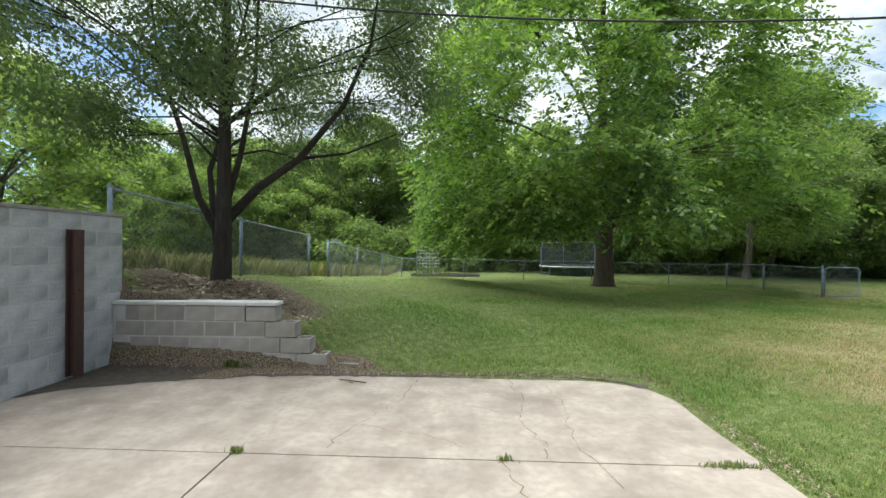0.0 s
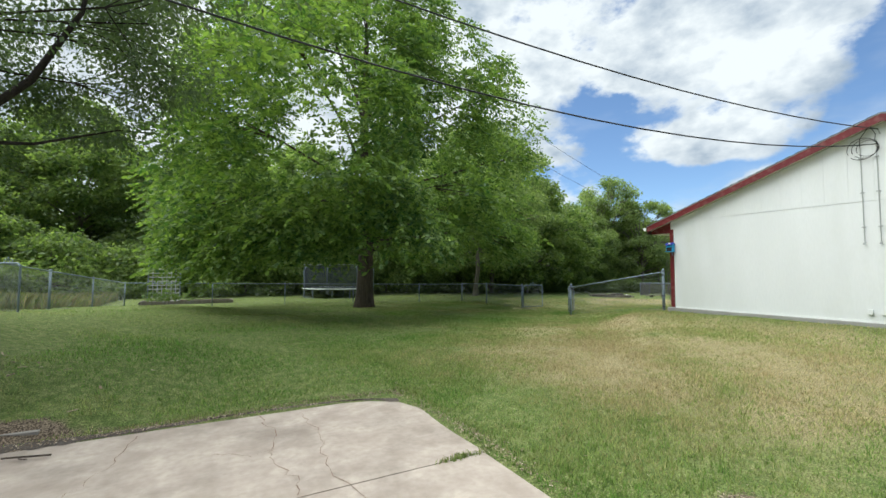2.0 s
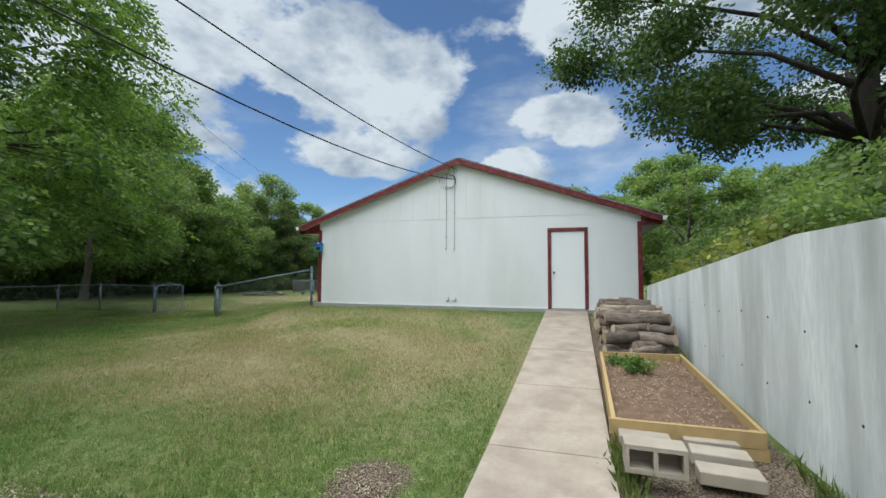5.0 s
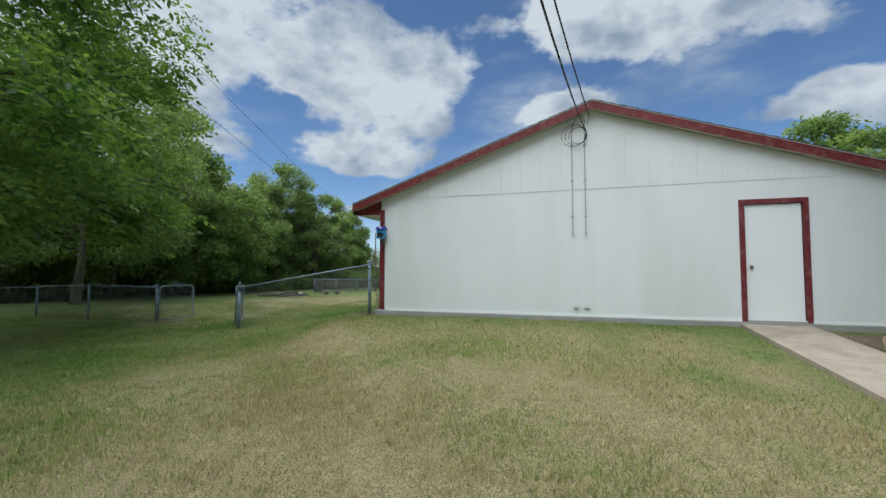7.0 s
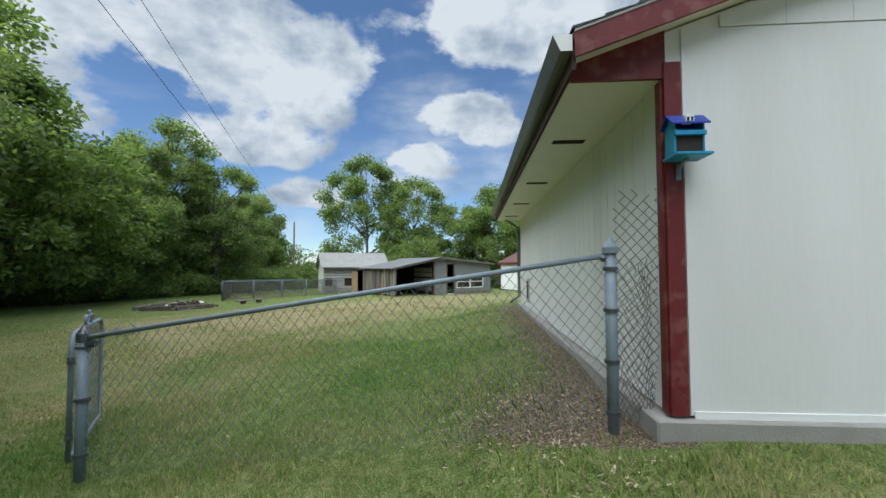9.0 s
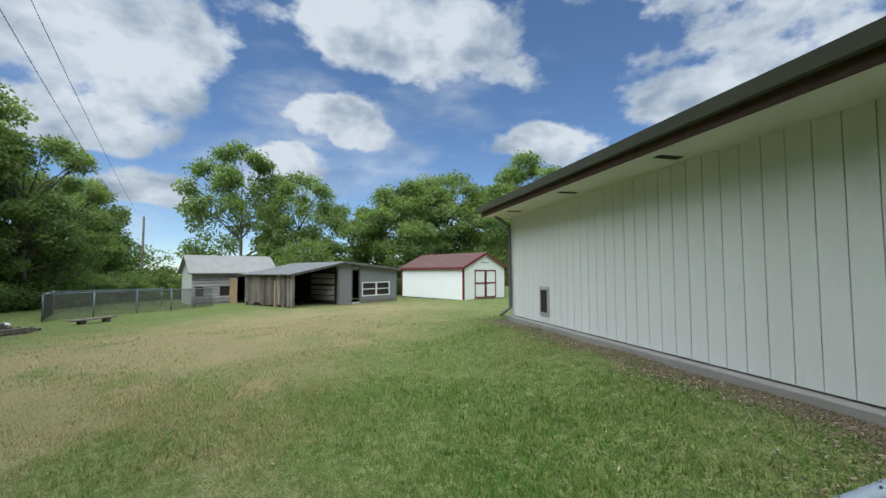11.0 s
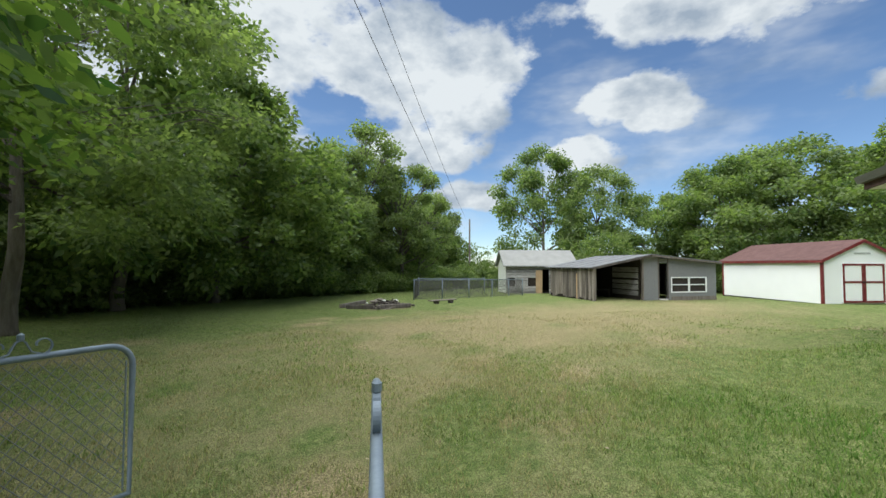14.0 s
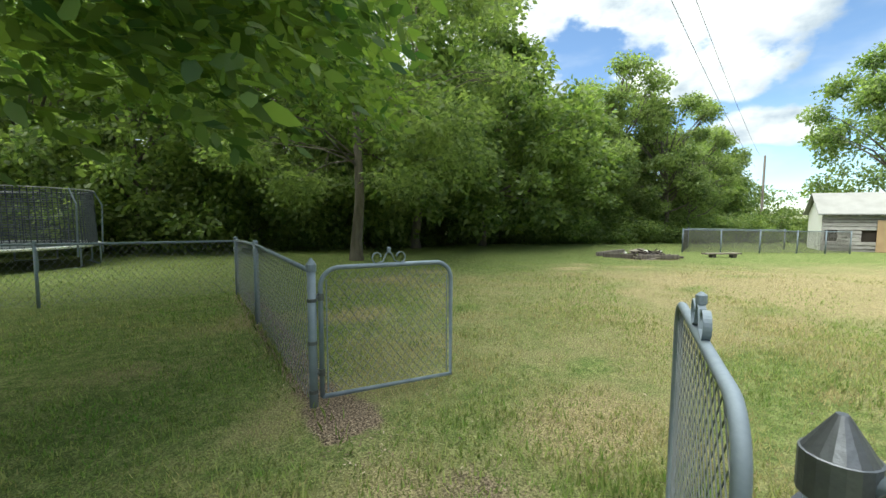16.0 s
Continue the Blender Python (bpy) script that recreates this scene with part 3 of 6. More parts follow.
# ---- patio and walk ----
def build_patio():
    slab = thing("patio", (0, 0, 0), "worn concrete patio slab with cracks and joints", "patio", kind="structure")
    edge = [(-0.04, 5.0), (0.7, 5.03), (1.3, 5.0), (1.75, 4.90), (2.05, 4.72), (2.17, 4.4), (2.2, 3.8), (2.2, 3.06)]
    part("panel", prism([(x, y, -0.1) for x, y in [(-1.71, 3.064), (2.2, 3.064), *reversed(edge[:-1]), (-0.8, 4.98), (-1.71, 4.98)]], (0, 0, 0.1)), CONCRETE, slab)
    part("panel", prism([(x, y, -0.1) for x, y in [(-4.55, 3.064), (-1.713, 3.064), (-1.713, 4.98), (-2.6, 5.0), (-3.4, 4.88), (-4.1, 4.6), (-4.55, 4.3)]], (0, 0, 0.1)), CONCRETE, slab)
    part("panel", prism([(x, y, -0.1) for x, y in [(-1.71, -1.74), (2.12, -1.74), (2.16, 3.055), (-1.71, 3.055)]], (0, 0, 0.098)), CONCRETE, slab)
    part("panel", prism([(x, y, -0.1) for x, y in [(-4.55, -1.74), (-1.725, -1.74), (-1.725, 3.055), (-4.55, 3.055)]], (0, 0, 0.099)), CONCRETE, slab)
    w = thing("walkway", (0, 0, 0), "pale concrete garden walk rising to the door", "walkway", kind="structure")
    cuts = [2.18, 3.9, 5.6, 7.4, 9.3, 11.55]
    for x0, x1 in zip(cuts, cuts[1:]):
        def ys(x):
            return np.interp(x, [2, 11.6], [-0.30, -0.46]), np.interp(x, [2, 11.6], [0.68, 0.56])
        p = [(x0 + .006, ys(x0)[0]), (x1 - .006, ys(x1)[0]), (x1 - .006, ys(x1)[1]), (x0 + .006, ys(x0)[1])]
        bm = bmesh.new()
        t = [bm.verts.new((x, y, walk_z(x) + 0.012)) for x, y in p]
        b = [bm.verts.new((x, y, walk_z(x) - 0.10)) for x, y in p]
        bm.faces.new(t)
        for i in range(4):
            bm.faces.new((b[i], b[(i + 1) % 4], t[(i + 1) % 4], t[i]))
        part("panel", bm, WALKWAY, w)


build_patio()


# ---- garage ----
GX, GY0, GY1, GX1, GZ = 11.63, -1.76, 7.39, 19.85, 0.585
APEX_Y, APEX_Z, EAVE_Y, EAVE_Z, RAKE_X = 2.9, 4.70, 8.0, 2.93, 11.42
SLOPE = (APEX_Z - EAVE_Z) / (EAVE_Y - APEX_Y)


def roof_z(y):
    return APEX_Z - SLOPE * abs(y - APEX_Y)


def build_garage():
    g = thing("garage", (0, 0, 0), "white-painted garage with red trim and a shallow gable roof", "garage", kind="structure")
    th = 0.14
    under = 0.14
    # gable wall with its door opening
    D0, D1, DT = -0.42, 0.42, 2.60
    def top(y):
        return roof_z(y) - under
    cuts = [(GY0, D0, GZ), (D1, GY1, GZ), (D0, D1, DT)]
    for n, (a, b, z0) in enumerate(cuts):
        ys = sorted({a, b, *([APEX_Y] if a < APEX_Y < b else [])})
        poly = [(GX, a, z0), (GX, b, z0)] + [(GX, y, top(y)) for y in reversed(ys)]
        part("gable_wall", prism(poly, (th, 0, 0)), WHITE, g)
    part("side_wall", box((GX + th, GY1 - th, GZ), (GX1, GY1, 2.72)), WHITE, g)
    part("side_wall", box((GX + th, GY0, GZ), (GX1, GY0 + th, 2.72)), WHITE, g)
    part("rear_wall", prism([(GX1, GY0, GZ), (GX1, GY1, GZ), (GX1, GY1, top(GY1)), (GX1, APEX_Y, top(APEX_Y)), (GX1, GY0, top(GY0))], (-th, 0, 0)), WHITE, g)
    part("floor_slab", box((GX + .02, GY0 + .02, 0.2), (GX1 - .02, GY1 - .02, GZ + .01)), FOUND, g)
    # foundation ledge
    bm = bmesh.new()
    add_box(bm, (GX - 0.06, GY0 - 0.06, 0.1), (GX1 + 0.06, GY1 + 0.12, GZ - 0.015), 0.012)
    part("foundation", bm, FOUND, g, "grey concrete foundation ledge")
    # vertical siding grooves are gaps between boards laid on the side and gable walls
    x = GX + 0.11
    while x < GX1 - 0.05:
        w = 0.197
        part("siding_board", box((x, GY1 + 0.001, GZ + 0.004), (min(x + w, GX1 - 0.02), GY1 + 0.014, 2.70)), WHITE, g)
        x += w + 0.010
    seam = 3.02
    y = GY0 + 0.12
    k = 0
    while y < GY1 - 0.1:
        w = min(0.395, GY1 - 0.10 - y)
        if y + w < D0 - 0.09 or y > D1 + 0.09:
            part("siding_board", box((GX - 0.012, y, GZ + 0.004), (GX - 0.001, y + w - 0.0003, min(seam - 0.006, top(max(abs(y - APEX_Y), abs(y + w - APEX_Y)) + APEX_Y) - 0.02))), WHITE, g)
        else:
            part("siding_board", box((GX - 0.012, max(y, -9), DT + 0.08), (GX - 0.001, y + w - 0.0003, seam - 0.006)), WHITE, g)
            if y < D0 - 0.1:
                part("siding_board", box((GX - 0.012, y, GZ + 0.004), (GX - 0.001, D0 - 0.085, DT + 0.08)), WHITE, g)
            if y + w > D1 + 0.1:
                part("siding_board", box((GX - 0.012, D1 + 0.085, GZ + 0.004), (GX - 0.001, y + w - 0.0003, DT + 0.08)), WHITE, g)
        zt0, zt1 = top(y) - 0.02, top(y + w) - 0.02
        if min(zt0, zt1) > seam + 0.05:
            part("siding_board", prism([(GX - 0.018, y, seam), (GX - 0.018, y + w - 0.0025, seam), (GX - 0.018, y + w - 0.0025, zt1), (GX - 0.018, y, zt0)], (0.017, 0, 0)), WHITE, g)
        y += w
    # roof
    for sgn in (1, -1):
        e = APEX_Y + sgn * (EAVE_Y - APEX_Y)
        part("roof_deck", prism([(RAKE_X + .02, APEX_Y, APEX_Z - 0.05), (RAKE_X + .02, e, EAVE_Z - 0.05), (RAKE_X + .02, e, EAVE_Z + 0.0), (RAKE_X + .02, APEX_Y, APEX_Z)], (GX1 + 0.2 - RAKE_X, 0, 0)), SOFFIT, g)
        bm = bmesh.new()
        steps = 26
        for i in range(steps):
            f0, f1 = i / steps, (i + 1.15) / steps
            y0, y1 = e + (APEX_Y - e) * f0, e + (APEX_Y - e) * min(f1, 1)
            z0, z1 = roof_z(y0) + 0.018, roof_z(y1) + 0.006
            add_prism(bm, [(RAKE_X - .012, y0 + sgn * .015, z0), (RAKE_X - .012, y1, z1), (RAKE_X - .012, y1, z1 - .004), (RAKE_X - .012, y0 + sgn * .015, z0 - .015)], (GX1 + 0.26 - RAKE_X, 0, 0))
        part("shingles", bm, SHINGLE, g)
        # red rake board
        part("rake_board", prism([(RAKE_X, APEX_Y, APEX_Z - 0.005), (RAKE_X, e, EAVE_Z - 0.005), (RAKE_X, e, EAVE_Z - 0.165), (RAKE_X, APEX_Y, APEX_Z - 0.165)], (0.025, 0, 0)), RED, g, "red rake board")
        part("rake_edge", prism([(RAKE_X - .006, APEX_Y, APEX_Z + 0.004), (RAKE_X - .006, e, EAVE_Z + 0.004), (RAKE_X - .006, e, EAVE_Z - 0.014), (RAKE_X - .006, APEX_Y, APEX_Z - 0.014)], (0.005, 0, 0)), GREYPVC, g, "pale metal drip edge")
        # boxed soffit and its dark red triangle at the gable
        w = GY1 if sgn > 0 else GY0
        part("soffit", box((GX + .02, min(w + sgn * .015, e), 2.70), (GX1 + .15, max(w + sgn * .015, e), 2.72)), SOFFIT, g)
        part("soffit_return", prism([(GX - 0.012, w, 2.70), (GX - 0.012, e - sgn * .02, 2.70), (GX - 0.012, e - sgn * .02, EAVE_Z - 0.06), (GX - 0.012, w, roof_z(w) - 0.06)], (0.03, 0, 0)), RED, g)
        part("rake_soffit", prism([(RAKE_X + .02, APEX_Y, APEX_Z - 0.13), (RAKE_X + .02, e, EAVE_Z - 0.13), (RAKE_X + .02, e, EAVE_Z - 0.115), (RAKE_X + .02, APEX_Y, APEX_Z - 0.115)], (GX - RAKE_X - .02, 0, 0)), SOFFIT, g)
        # red fascia painted dark brown: the gutter's shade is in the colour
        part("fascia", box((RAKE_X + .03, e - .012, 2.70), (GX1 + .18, e + .012, EAVE_Z - .03)), RUST_SHADE, g)
        # gutter: an open trough
        o = e + sgn * 0.015
        prof = [(0, 0), (0, -.10), (.07, -.10), (.10, -.035), (.115, 0), (.108, 0), (.094, -.03), (.066, -.092), (.008, -.092), (.008, 0)]
        part("gutter", prism([(RAKE_X + .0, o + sgn * a, EAVE_Z - .03 + b) for a, b in prof], (GX1 + .2 - RAKE_X, 0, 0)), GUTTER, g)
        part("gutter_end", prism([(RAKE_X - .004, o + sgn * a, EAVE_Z - .03 + b) for a, b in ((0, 0), (0, -.10), (.07, -.10), (.10, -.035), (.115, 0))], (.004, 0, 0)), DOORWHITE, g)
        for k in range(8):
            xx = 12.9 + k * 1.0
            if sgn > 0:
                bm = bmesh.new()
                for j in range(4):
                    add_box(bm, (xx + j * .03, 7.55, 2.694), (xx + j * .03 + .018, 7.85, 2.699))
                if k % 2 == 0:
                    part("soffit_vent", bm, DARK, g)
                else:
                    bm.free()
    # corner boards
    for y0, y1 in ((GY1 - 0.088, GY1 + .018), (GY0 - .018, GY0 + 0.088)):
        part("corner_board", box((GX - .026, y0, GZ - .0), (GX - .002, y1, 2.80), .003), RED, g, "red corner board with scuffed paint")
    part("corner_board", box((GX - .002, GY1 + .0145, GZ), (GX + .075, GY1 + .034, 2.69), .003), RED, g)
    # white bead at the wall foot
    part("drip_edge", box((GX - .022, GY0 + .12, GZ - .014), (GX - .0125, GY1 - .12, GZ + .03)), DOORWHITE, g)
    # door and casing
    part("door_frame", box((GX - .03, D0 - .085, GZ - .03), (GX + .05, D0 + .0, DT + .085), .004), RED, g, "red door casing")
    part("door_frame", box((GX - .03, D1 - .0, GZ - .03), (GX + .05, D1 + .085, DT + .085), .004), RED, g, "red door casing")
    part("door_frame", box((GX - .032, D0 - .084, DT), (GX + .05, D1 + .084, DT + .086), .004), RED, g, "red door casing")
    part("sill", box((GX - .05, D0, GZ - .05), (GX + .1, D1, GZ + .012), .004), FOUND, g)
    d = part("door", box((GX + .012, D0 + .006, GZ + .02), (GX + .056, D1 - .006, DT - .006), .004), DOORWHITE, g, "plain white steel door")
    kb = bmesh.new()
    bmesh.ops.create_uvsphere(kb, u_segments=12, v_segments=8, radius=0.03, matrix=Matrix.Translation((GX - .035, D1 - .075, GZ + .93)))
    add_tube(kb, [(GX + .012, D1 - .075, GZ + .93), (GX - .03, D1 - .075, GZ + .93)], .012, 8)
    part("knob", kb, BRASS, d, "dark round door knob", True)
    # pet door in the side wall
    p = part("pet_door", box((18.13, GY1 + .014, .71), (18.48, GY1 + .035, 1.24), .006), GREYPVC, g, "grey-framed pet door")
    part("flap", box((18.19, GY1 + .036, .78), (18.42, GY1 + .042, 1.18)), DARK, p)
    # downspout
    part("downspout", tube([(GX1 - .06, GY1 + .45, 2.83), (GX1 - .06, GY1 + .40, 2.72), (GX1 - .06, GY1 + .07, 2.5), (GX1 - .06, GY1 + .06, .75), (GX1 - .06, GY1 + .30, .58)], .038, 8), GUTTER, g)
    return g


build_garage()


# ---- trees ----
def leaf_cloud(rng, centres, radii, counts, size, droop=0.3, lean=None):
    """Small folded leaves round clump centres; gives verts and quads."""
    C = np.repeat(centres, counts, axis=0)
    Rr = np.repeat(radii, counts)
    n = len(C)
    d = rng.normal(size=(n, 3))
    d /= np.linalg.norm(d, axis=1)[:, None]
    r = Rr * rng.random(n) ** 0.45
    p = C + d * r[:, None] * np.array([1, 1, 0.62])
    axis = d * np.array([1, 1, 0.35]) + rng.normal(size=(n, 3)) * 0.55
    axis[:, 2] -= droop
    axis /= np.linalg.norm(axis, axis=1)[:, None]
    up = rng.normal(size=(n, 3)) * 0.8 + np.array([0, 0, 0.8])
    side = np.cross(axis, up)
    side /= np.linalg.norm(side, axis=1)[:, None] + 1e-6
    nrm = np.cross(side, axis)
    L = size * (0.6 + 0.8 * rng.random(n))[:, None]
    W = L * 0.28
    v0, v2 = p, p + axis * L
    v1 = p + axis * L * 0.45 + side * W + nrm * L * 0.06
    v3 = p + axis * L * 0.45 - side * W + nrm * L * 0.06
    verts = np.stack([v0, v1, v2, v3], 1).reshape(-1, 3)
    faces = np.arange(n * 4).reshape(n, 4)
    return verts, faces


def frond_cloud(rng, centres, radii, per, size, leaflets=7):
    """Compound leaves: drooping stalks set with pairs of narrow leaflets, sprayed outwards from clump centres."""
    C = np.repeat(centres, per, axis=0)
    Rr = np.repeat(radii, per)
    n = len(C)
    d = rng.normal(size=(n, 3))
    d /= np.linalg.norm(d, axis=1)[:, None]
    p = C + d * (Rr * rng.random(n) ** 0.5)[:, None] * np.array([0.75, 0.75, 0.8])
    out = C * np.array([1, 1, 0])
    out /= np.linalg.norm(out, axis=1)[:, None] + 1e-6
    ax = d * np.array([1, 1, 0.25]) + out * 0.8 + rng.normal(size=(n, 3)) * 0.3
    ax[:, 2] = ax[:, 2] * 0.6 + 0.22
    ax /= np.linalg.norm(ax, axis=1)[:, None]
    L = size * (0.7 + 0.6 * rng.random(n))[:, None]
    side = np.cross(ax, np.array([0, 0, 1.0]) + rng.normal(size=(n, 3)) * 0.6)
    side /= np.linalg.norm(side, axis=1)[:, None] + 1e-6
    quads = []
    for k in range(leaflets):
        f = 0.18 + 0.82 * k / (leaflets - 1)
        s = 0.0 if k == leaflets - 1 else (1.0 if k % 2 else -1.0)
        at = p + ax * L * f - np.array([0, 0, 1.0]) * L * 0.55 * f * f
        la = ax * (0.55 if s else 1.0) + side * s * 0.85 + rng.normal(size=(n, 3)) * 0.14
        la[:, 2] -= 0.25 + 0.35 * f
        la /= np.linalg.norm(la, axis=1)[:, None]
        ln = L * 0.36 * (0.75 + 0.5 * rng.random((n, 1)))
        sd = np.cross(la, np.array([0, 0, 0.8]) + rng.normal(size=(n, 3)) * 0.75)
        sd /= np.linalg.norm(sd, axis=1)[:, None] + 1e-6
        w = ln * 0.22
        quads.append(np.stack([at, at + la * ln * 0.28 + sd * w, at + la * ln * 0.66 + sd * w * 0.82, at + la * ln, at + la * ln * 0.66 - sd * w * 0.82, at + la * ln * 0.28 - sd * w], 1))
    v = np.concatenate(quads).reshape(-1, 3)
    return v, np.arange(len(v)).reshape(-1, 6)


def crown_points(rng, n, z0, z1, profile, inner=0.55, lumps=0.18):
    """Clump centres inside a body of revolution with an uneven outline."""
    out = []
    ph = rng.random(6) * 6.28
    while len(out) < n:
        f = rng.random()
        a = rng.random() * 6.283
        edge = np.interp(f, [p[0] for p in profile], [p[1] for p in profile])
        if rng.random() > edge / max(p[1] for p in profile) + 0.1:
            continue
        wob = 1 + lumps * (math.sin(3 * a + ph[0] + 4 * f) + 0.7 * math.sin(5 * a + ph[1] - 7 * f) + 0.5 * math.sin(9 * f * 3 + ph[2]))
        r = edge * wob * (inner + (1 - inner) * math.sqrt(rng.random()))
        out.append((r * math.cos(a), r * math.sin(a), z0 + (z1 - z0) * f))
    return np.array(out)


def build_tree(name, at, label, leafmat, barkmat, height, z0, profile, trunk_r, clumps, clump_r, per, size, seed, limbs=14, droop=0.3, fork=0.25, inner=0.5, limb_k=0.52, mains=(), fronds=0,
               extra=None, lean=(0, 0), rz=0.0, tiers=0, shift=(0, 0), lift=0.0, north=99.0):
    rng = np.random.default_rng(seed)
    t = thing(name, at, label, "tree", rz=rz)
    cs = crown_points(rng, clumps, z0, height, profile, inner)
    if tiers:
        # gather the clumps onto layered boughs with dark gaps between
        hubs = crown_points(rng, tiers, z0, height, profile, 0.5)
        hub = hubs[((cs[:, None, :] - hubs[None]) ** 2 * np.array([1, 1, 2.0])).sum(-1).argmin(1)]
        cs = cs + (hub - cs) * np.array([0.58, 0.58, 0.5])
    cs[:, :2] += np.array(shift)
    cs = cs[cs[:, 1] < north]
    cs[:, 2] += lift * np.clip(cs[:, 1] / 3, 0, 1) * np.clip((5.0 - cs[:, 2]) / 3, 0, 1)
    cs[:, 0] += lean[0] * cs[:, 2] / height
    cs[:, 1] += lean[1] * cs[:, 2] / height
    if extra is not None:
        cs = np.vstack([cs, np.array(extra)])
    rad = clump_r * (0.65 + 0.7 * rng.random(len(cs)))
    cnt = np.maximum(4, (per * (rad / clump_r) ** 2).astype(int))
    bm = bmesh.new()
    top = height * 0.86
    spine = [V(0, 0, -0.15), V(0, 0, 0.12), V(0.02, 0.01, 0.6)]
    k = 8
    for i in range(1, k + 1):
        f = i / k
        spine.append(V(lean[0] * f * 0.9 + 0.10 * math.sin(3 * f + seed), lean[1] * f * 0.9 + 0.10 * math.cos(4 * f + seed) - 0.1, 0.6 + (top - 0.6) * f))
    rr = [trunk_r * 1.55, trunk_r * 1.2, trunk_r] + [max(0.015, trunk_r * (1 - 0.93 * (i / k) ** 0.8)) for i in range(1, k + 1)]
    add_tube(bm, spine, rr, 10)
    order = rng.permutation(len(cs))[:limbs]
    for j, ci in enumerate(order):
        c = Vector(cs[ci])
        zb = max(height * fork * (0.6 + 0.5 * rng.random()), min(c.z * 0.62, top * 0.8))
        f = (zb - 0.6) / (top - 0.6)
        f = min(max(f, 0.02), 0.95)
        ix = 2 + f * k
        i0 = int(ix)
        b = spine[i0].lerp(spine[min(i0 + 1, k + 2)], ix - i0)
        r0 = max(0.02, trunk_r * limb_k * (1 - 0.7 * f))
        mid1 = b.lerp(c, 0.35) + V(0, 0, 0.10 * (c - b).length * 0.8) + V(*rng.normal(size=3)) * 0.12
        mid2 = b.lerp(c, 0.7) + V(0, 0, 0.08 * (c - b).length) + V(*rng.normal(size=3)) * 0.15
        add_tube(bm, [b, mid1, mid2, c], [r0, r0 * 0.7, r0 * 0.42, 0.008], 6)
        near = np.argsort(((cs - np.array(c)) ** 2).sum(1))[1:5]
        for q in near:
            e = Vector(cs[q])
            add_tube(bm, [mid2, mid2.lerp(e, 0.5) + V(*rng.normal(size=3)) * 0.1, e], [r0 * 0.36, r0 * 0.2, 0.005], 4, False)
    for pts, ra in mains:
        add_tube(bm, pts, [ra * (1 - 0.97 * i / (len(pts) - 1)) for i in range(len(pts))], 8)
    part("trunk", bm, barkmat, t, "", True)
    v, f = frond_cloud(rng, cs, rad, fronds, size) if fronds else leaf_cloud(rng, cs, rad, cnt, size, droop)
    raw_mesh("crown", v, f, leafmat, t)
    return t


BIG = [(0, .55), (.08, .92), (.2, 1.0), (.4, .88), (.6, .66), (.8, .40), (1, .08)]


def prof(r, p=BIG):
    return [(a, b * r) for a, b in p]


TX, TY = 5.7, 17.2
hang = np.random.default_rng(31)
LOW_BOUGH = np.stack([hang.uniform(4.0, 6.0, 40), hang.uniform(-3.7, -2.0, 40), hang.uniform(2.4, 3.5, 40)], 1)
LOW_BOUGH[:, 2] -= 0.35 * (hang.random(40) < 0.25)
sa = hang.uniform(math.radians(-205), math.radians(-92), 330)
sr = 4.2 + 2.9 * np.sqrt(hang.random(330))
SKIRT = np.stack([sr * np.cos(sa), sr * np.sin(sa), 1.8 + 0.5 * (sa > -1.98) + 1.8 * hang.random(330) + 0.25 * np.sin(5 * sa)], 1)
build_tree("pecan_tree", (TX, TY, gz(TX, TY)), "broad pecan tree in full bright green leaf on the lawn", LEAF_A, BARK, 16.0, 1.9, prof(7.7), 0.36, 2350, 0.8, 140, 0.42, 3, 16,
           inner=0.45, fronds=10, north=4.4, limb_k=0.25, extra=np.vstack([LOW_BOUGH, SKIRT]), tiers=290, shift=(-0.55, 0.1), lift=1.3,
           mains=(((( 0.2, -.2, 2.4), (2.0, -1.4, 3.0), (3.8, -2.6, 3.15), (5.0, -3.3, 2.9), (5.7, -3.7, 2.5)), .10), (((3.8, -2.6, 3.15), (4.6, -2.7, 3.0), (5.6, -2.9, 2.6)), .04),
                  (((3.0, -2.1, 3.1), (4.0, -3.4, 2.9), (4.5, -4.1, 2.4)), .04)))



ROUND = [(0, .5), (.15, .85), (.4, 1.0), (.65, .9), (.85, .6), (1, .15)]
build_tree("elm_tree", (-3.9, 6.6, gz(-3.9, 6.6) - 0.05), "dark-barked elm with airy grey-green foliage", LEAF_B, DARKBARK, 9.2, 2.2, prof(4.3, ROUND), 0.135, 640, 0.62, 290, 0.062, 8, 44, droop=0.7, tiers=200,
           fork=0.3, inner=0.3, limb_k=0.22, lean=(0.35, 0.1),
           mains=((((.02, 0, .95), (.55, .1, 1.55), (1.2, .2, 2.05), (1.9, .3, 2.95), (2.35, .3, 3.95), (2.5, .3, 4.9), (2.4, .4, 6.2)), .085),
                  (((0, 0, .7), (-.45, .1, 1.4), (-.75, .15, 2.4), (-1.2, .2, 3.6), (-1.4, .2, 5.0), (-1.7, .3, 6.5)), .07),
                  (((.05, 0, 1.2), (.35, -.1, 2.0), (.7, -.3, 3.2), (.8, -.4, 4.6), (1.0, -.5, 6.4)), .06),
                  (((0, 0, .3), (-.25, .25, .9), (-.45, .4, 1.9), (-.35, .9, 3.2), (-.6, 1.4, 5.2)), .09),
                  (((1.2, .2, 2.05), (1.9, .5, 2.2), (2.7, .8, 2.6), (3.4, 1.0, 2.7)), .03)))
build_tree("mulberry_tree", (15.3, 23.3, gz(15.3, 23.3)), "mulberry tree with a leaning grey trunk at the lawn's edge", LEAF_C, GREYBARK, 11.5, 1.9, prof(4.9, ROUND), 0.17, 400, 0.70, 110, 0.14, 21, 30, limb_k=0.2, fork=0.35, tiers=80)
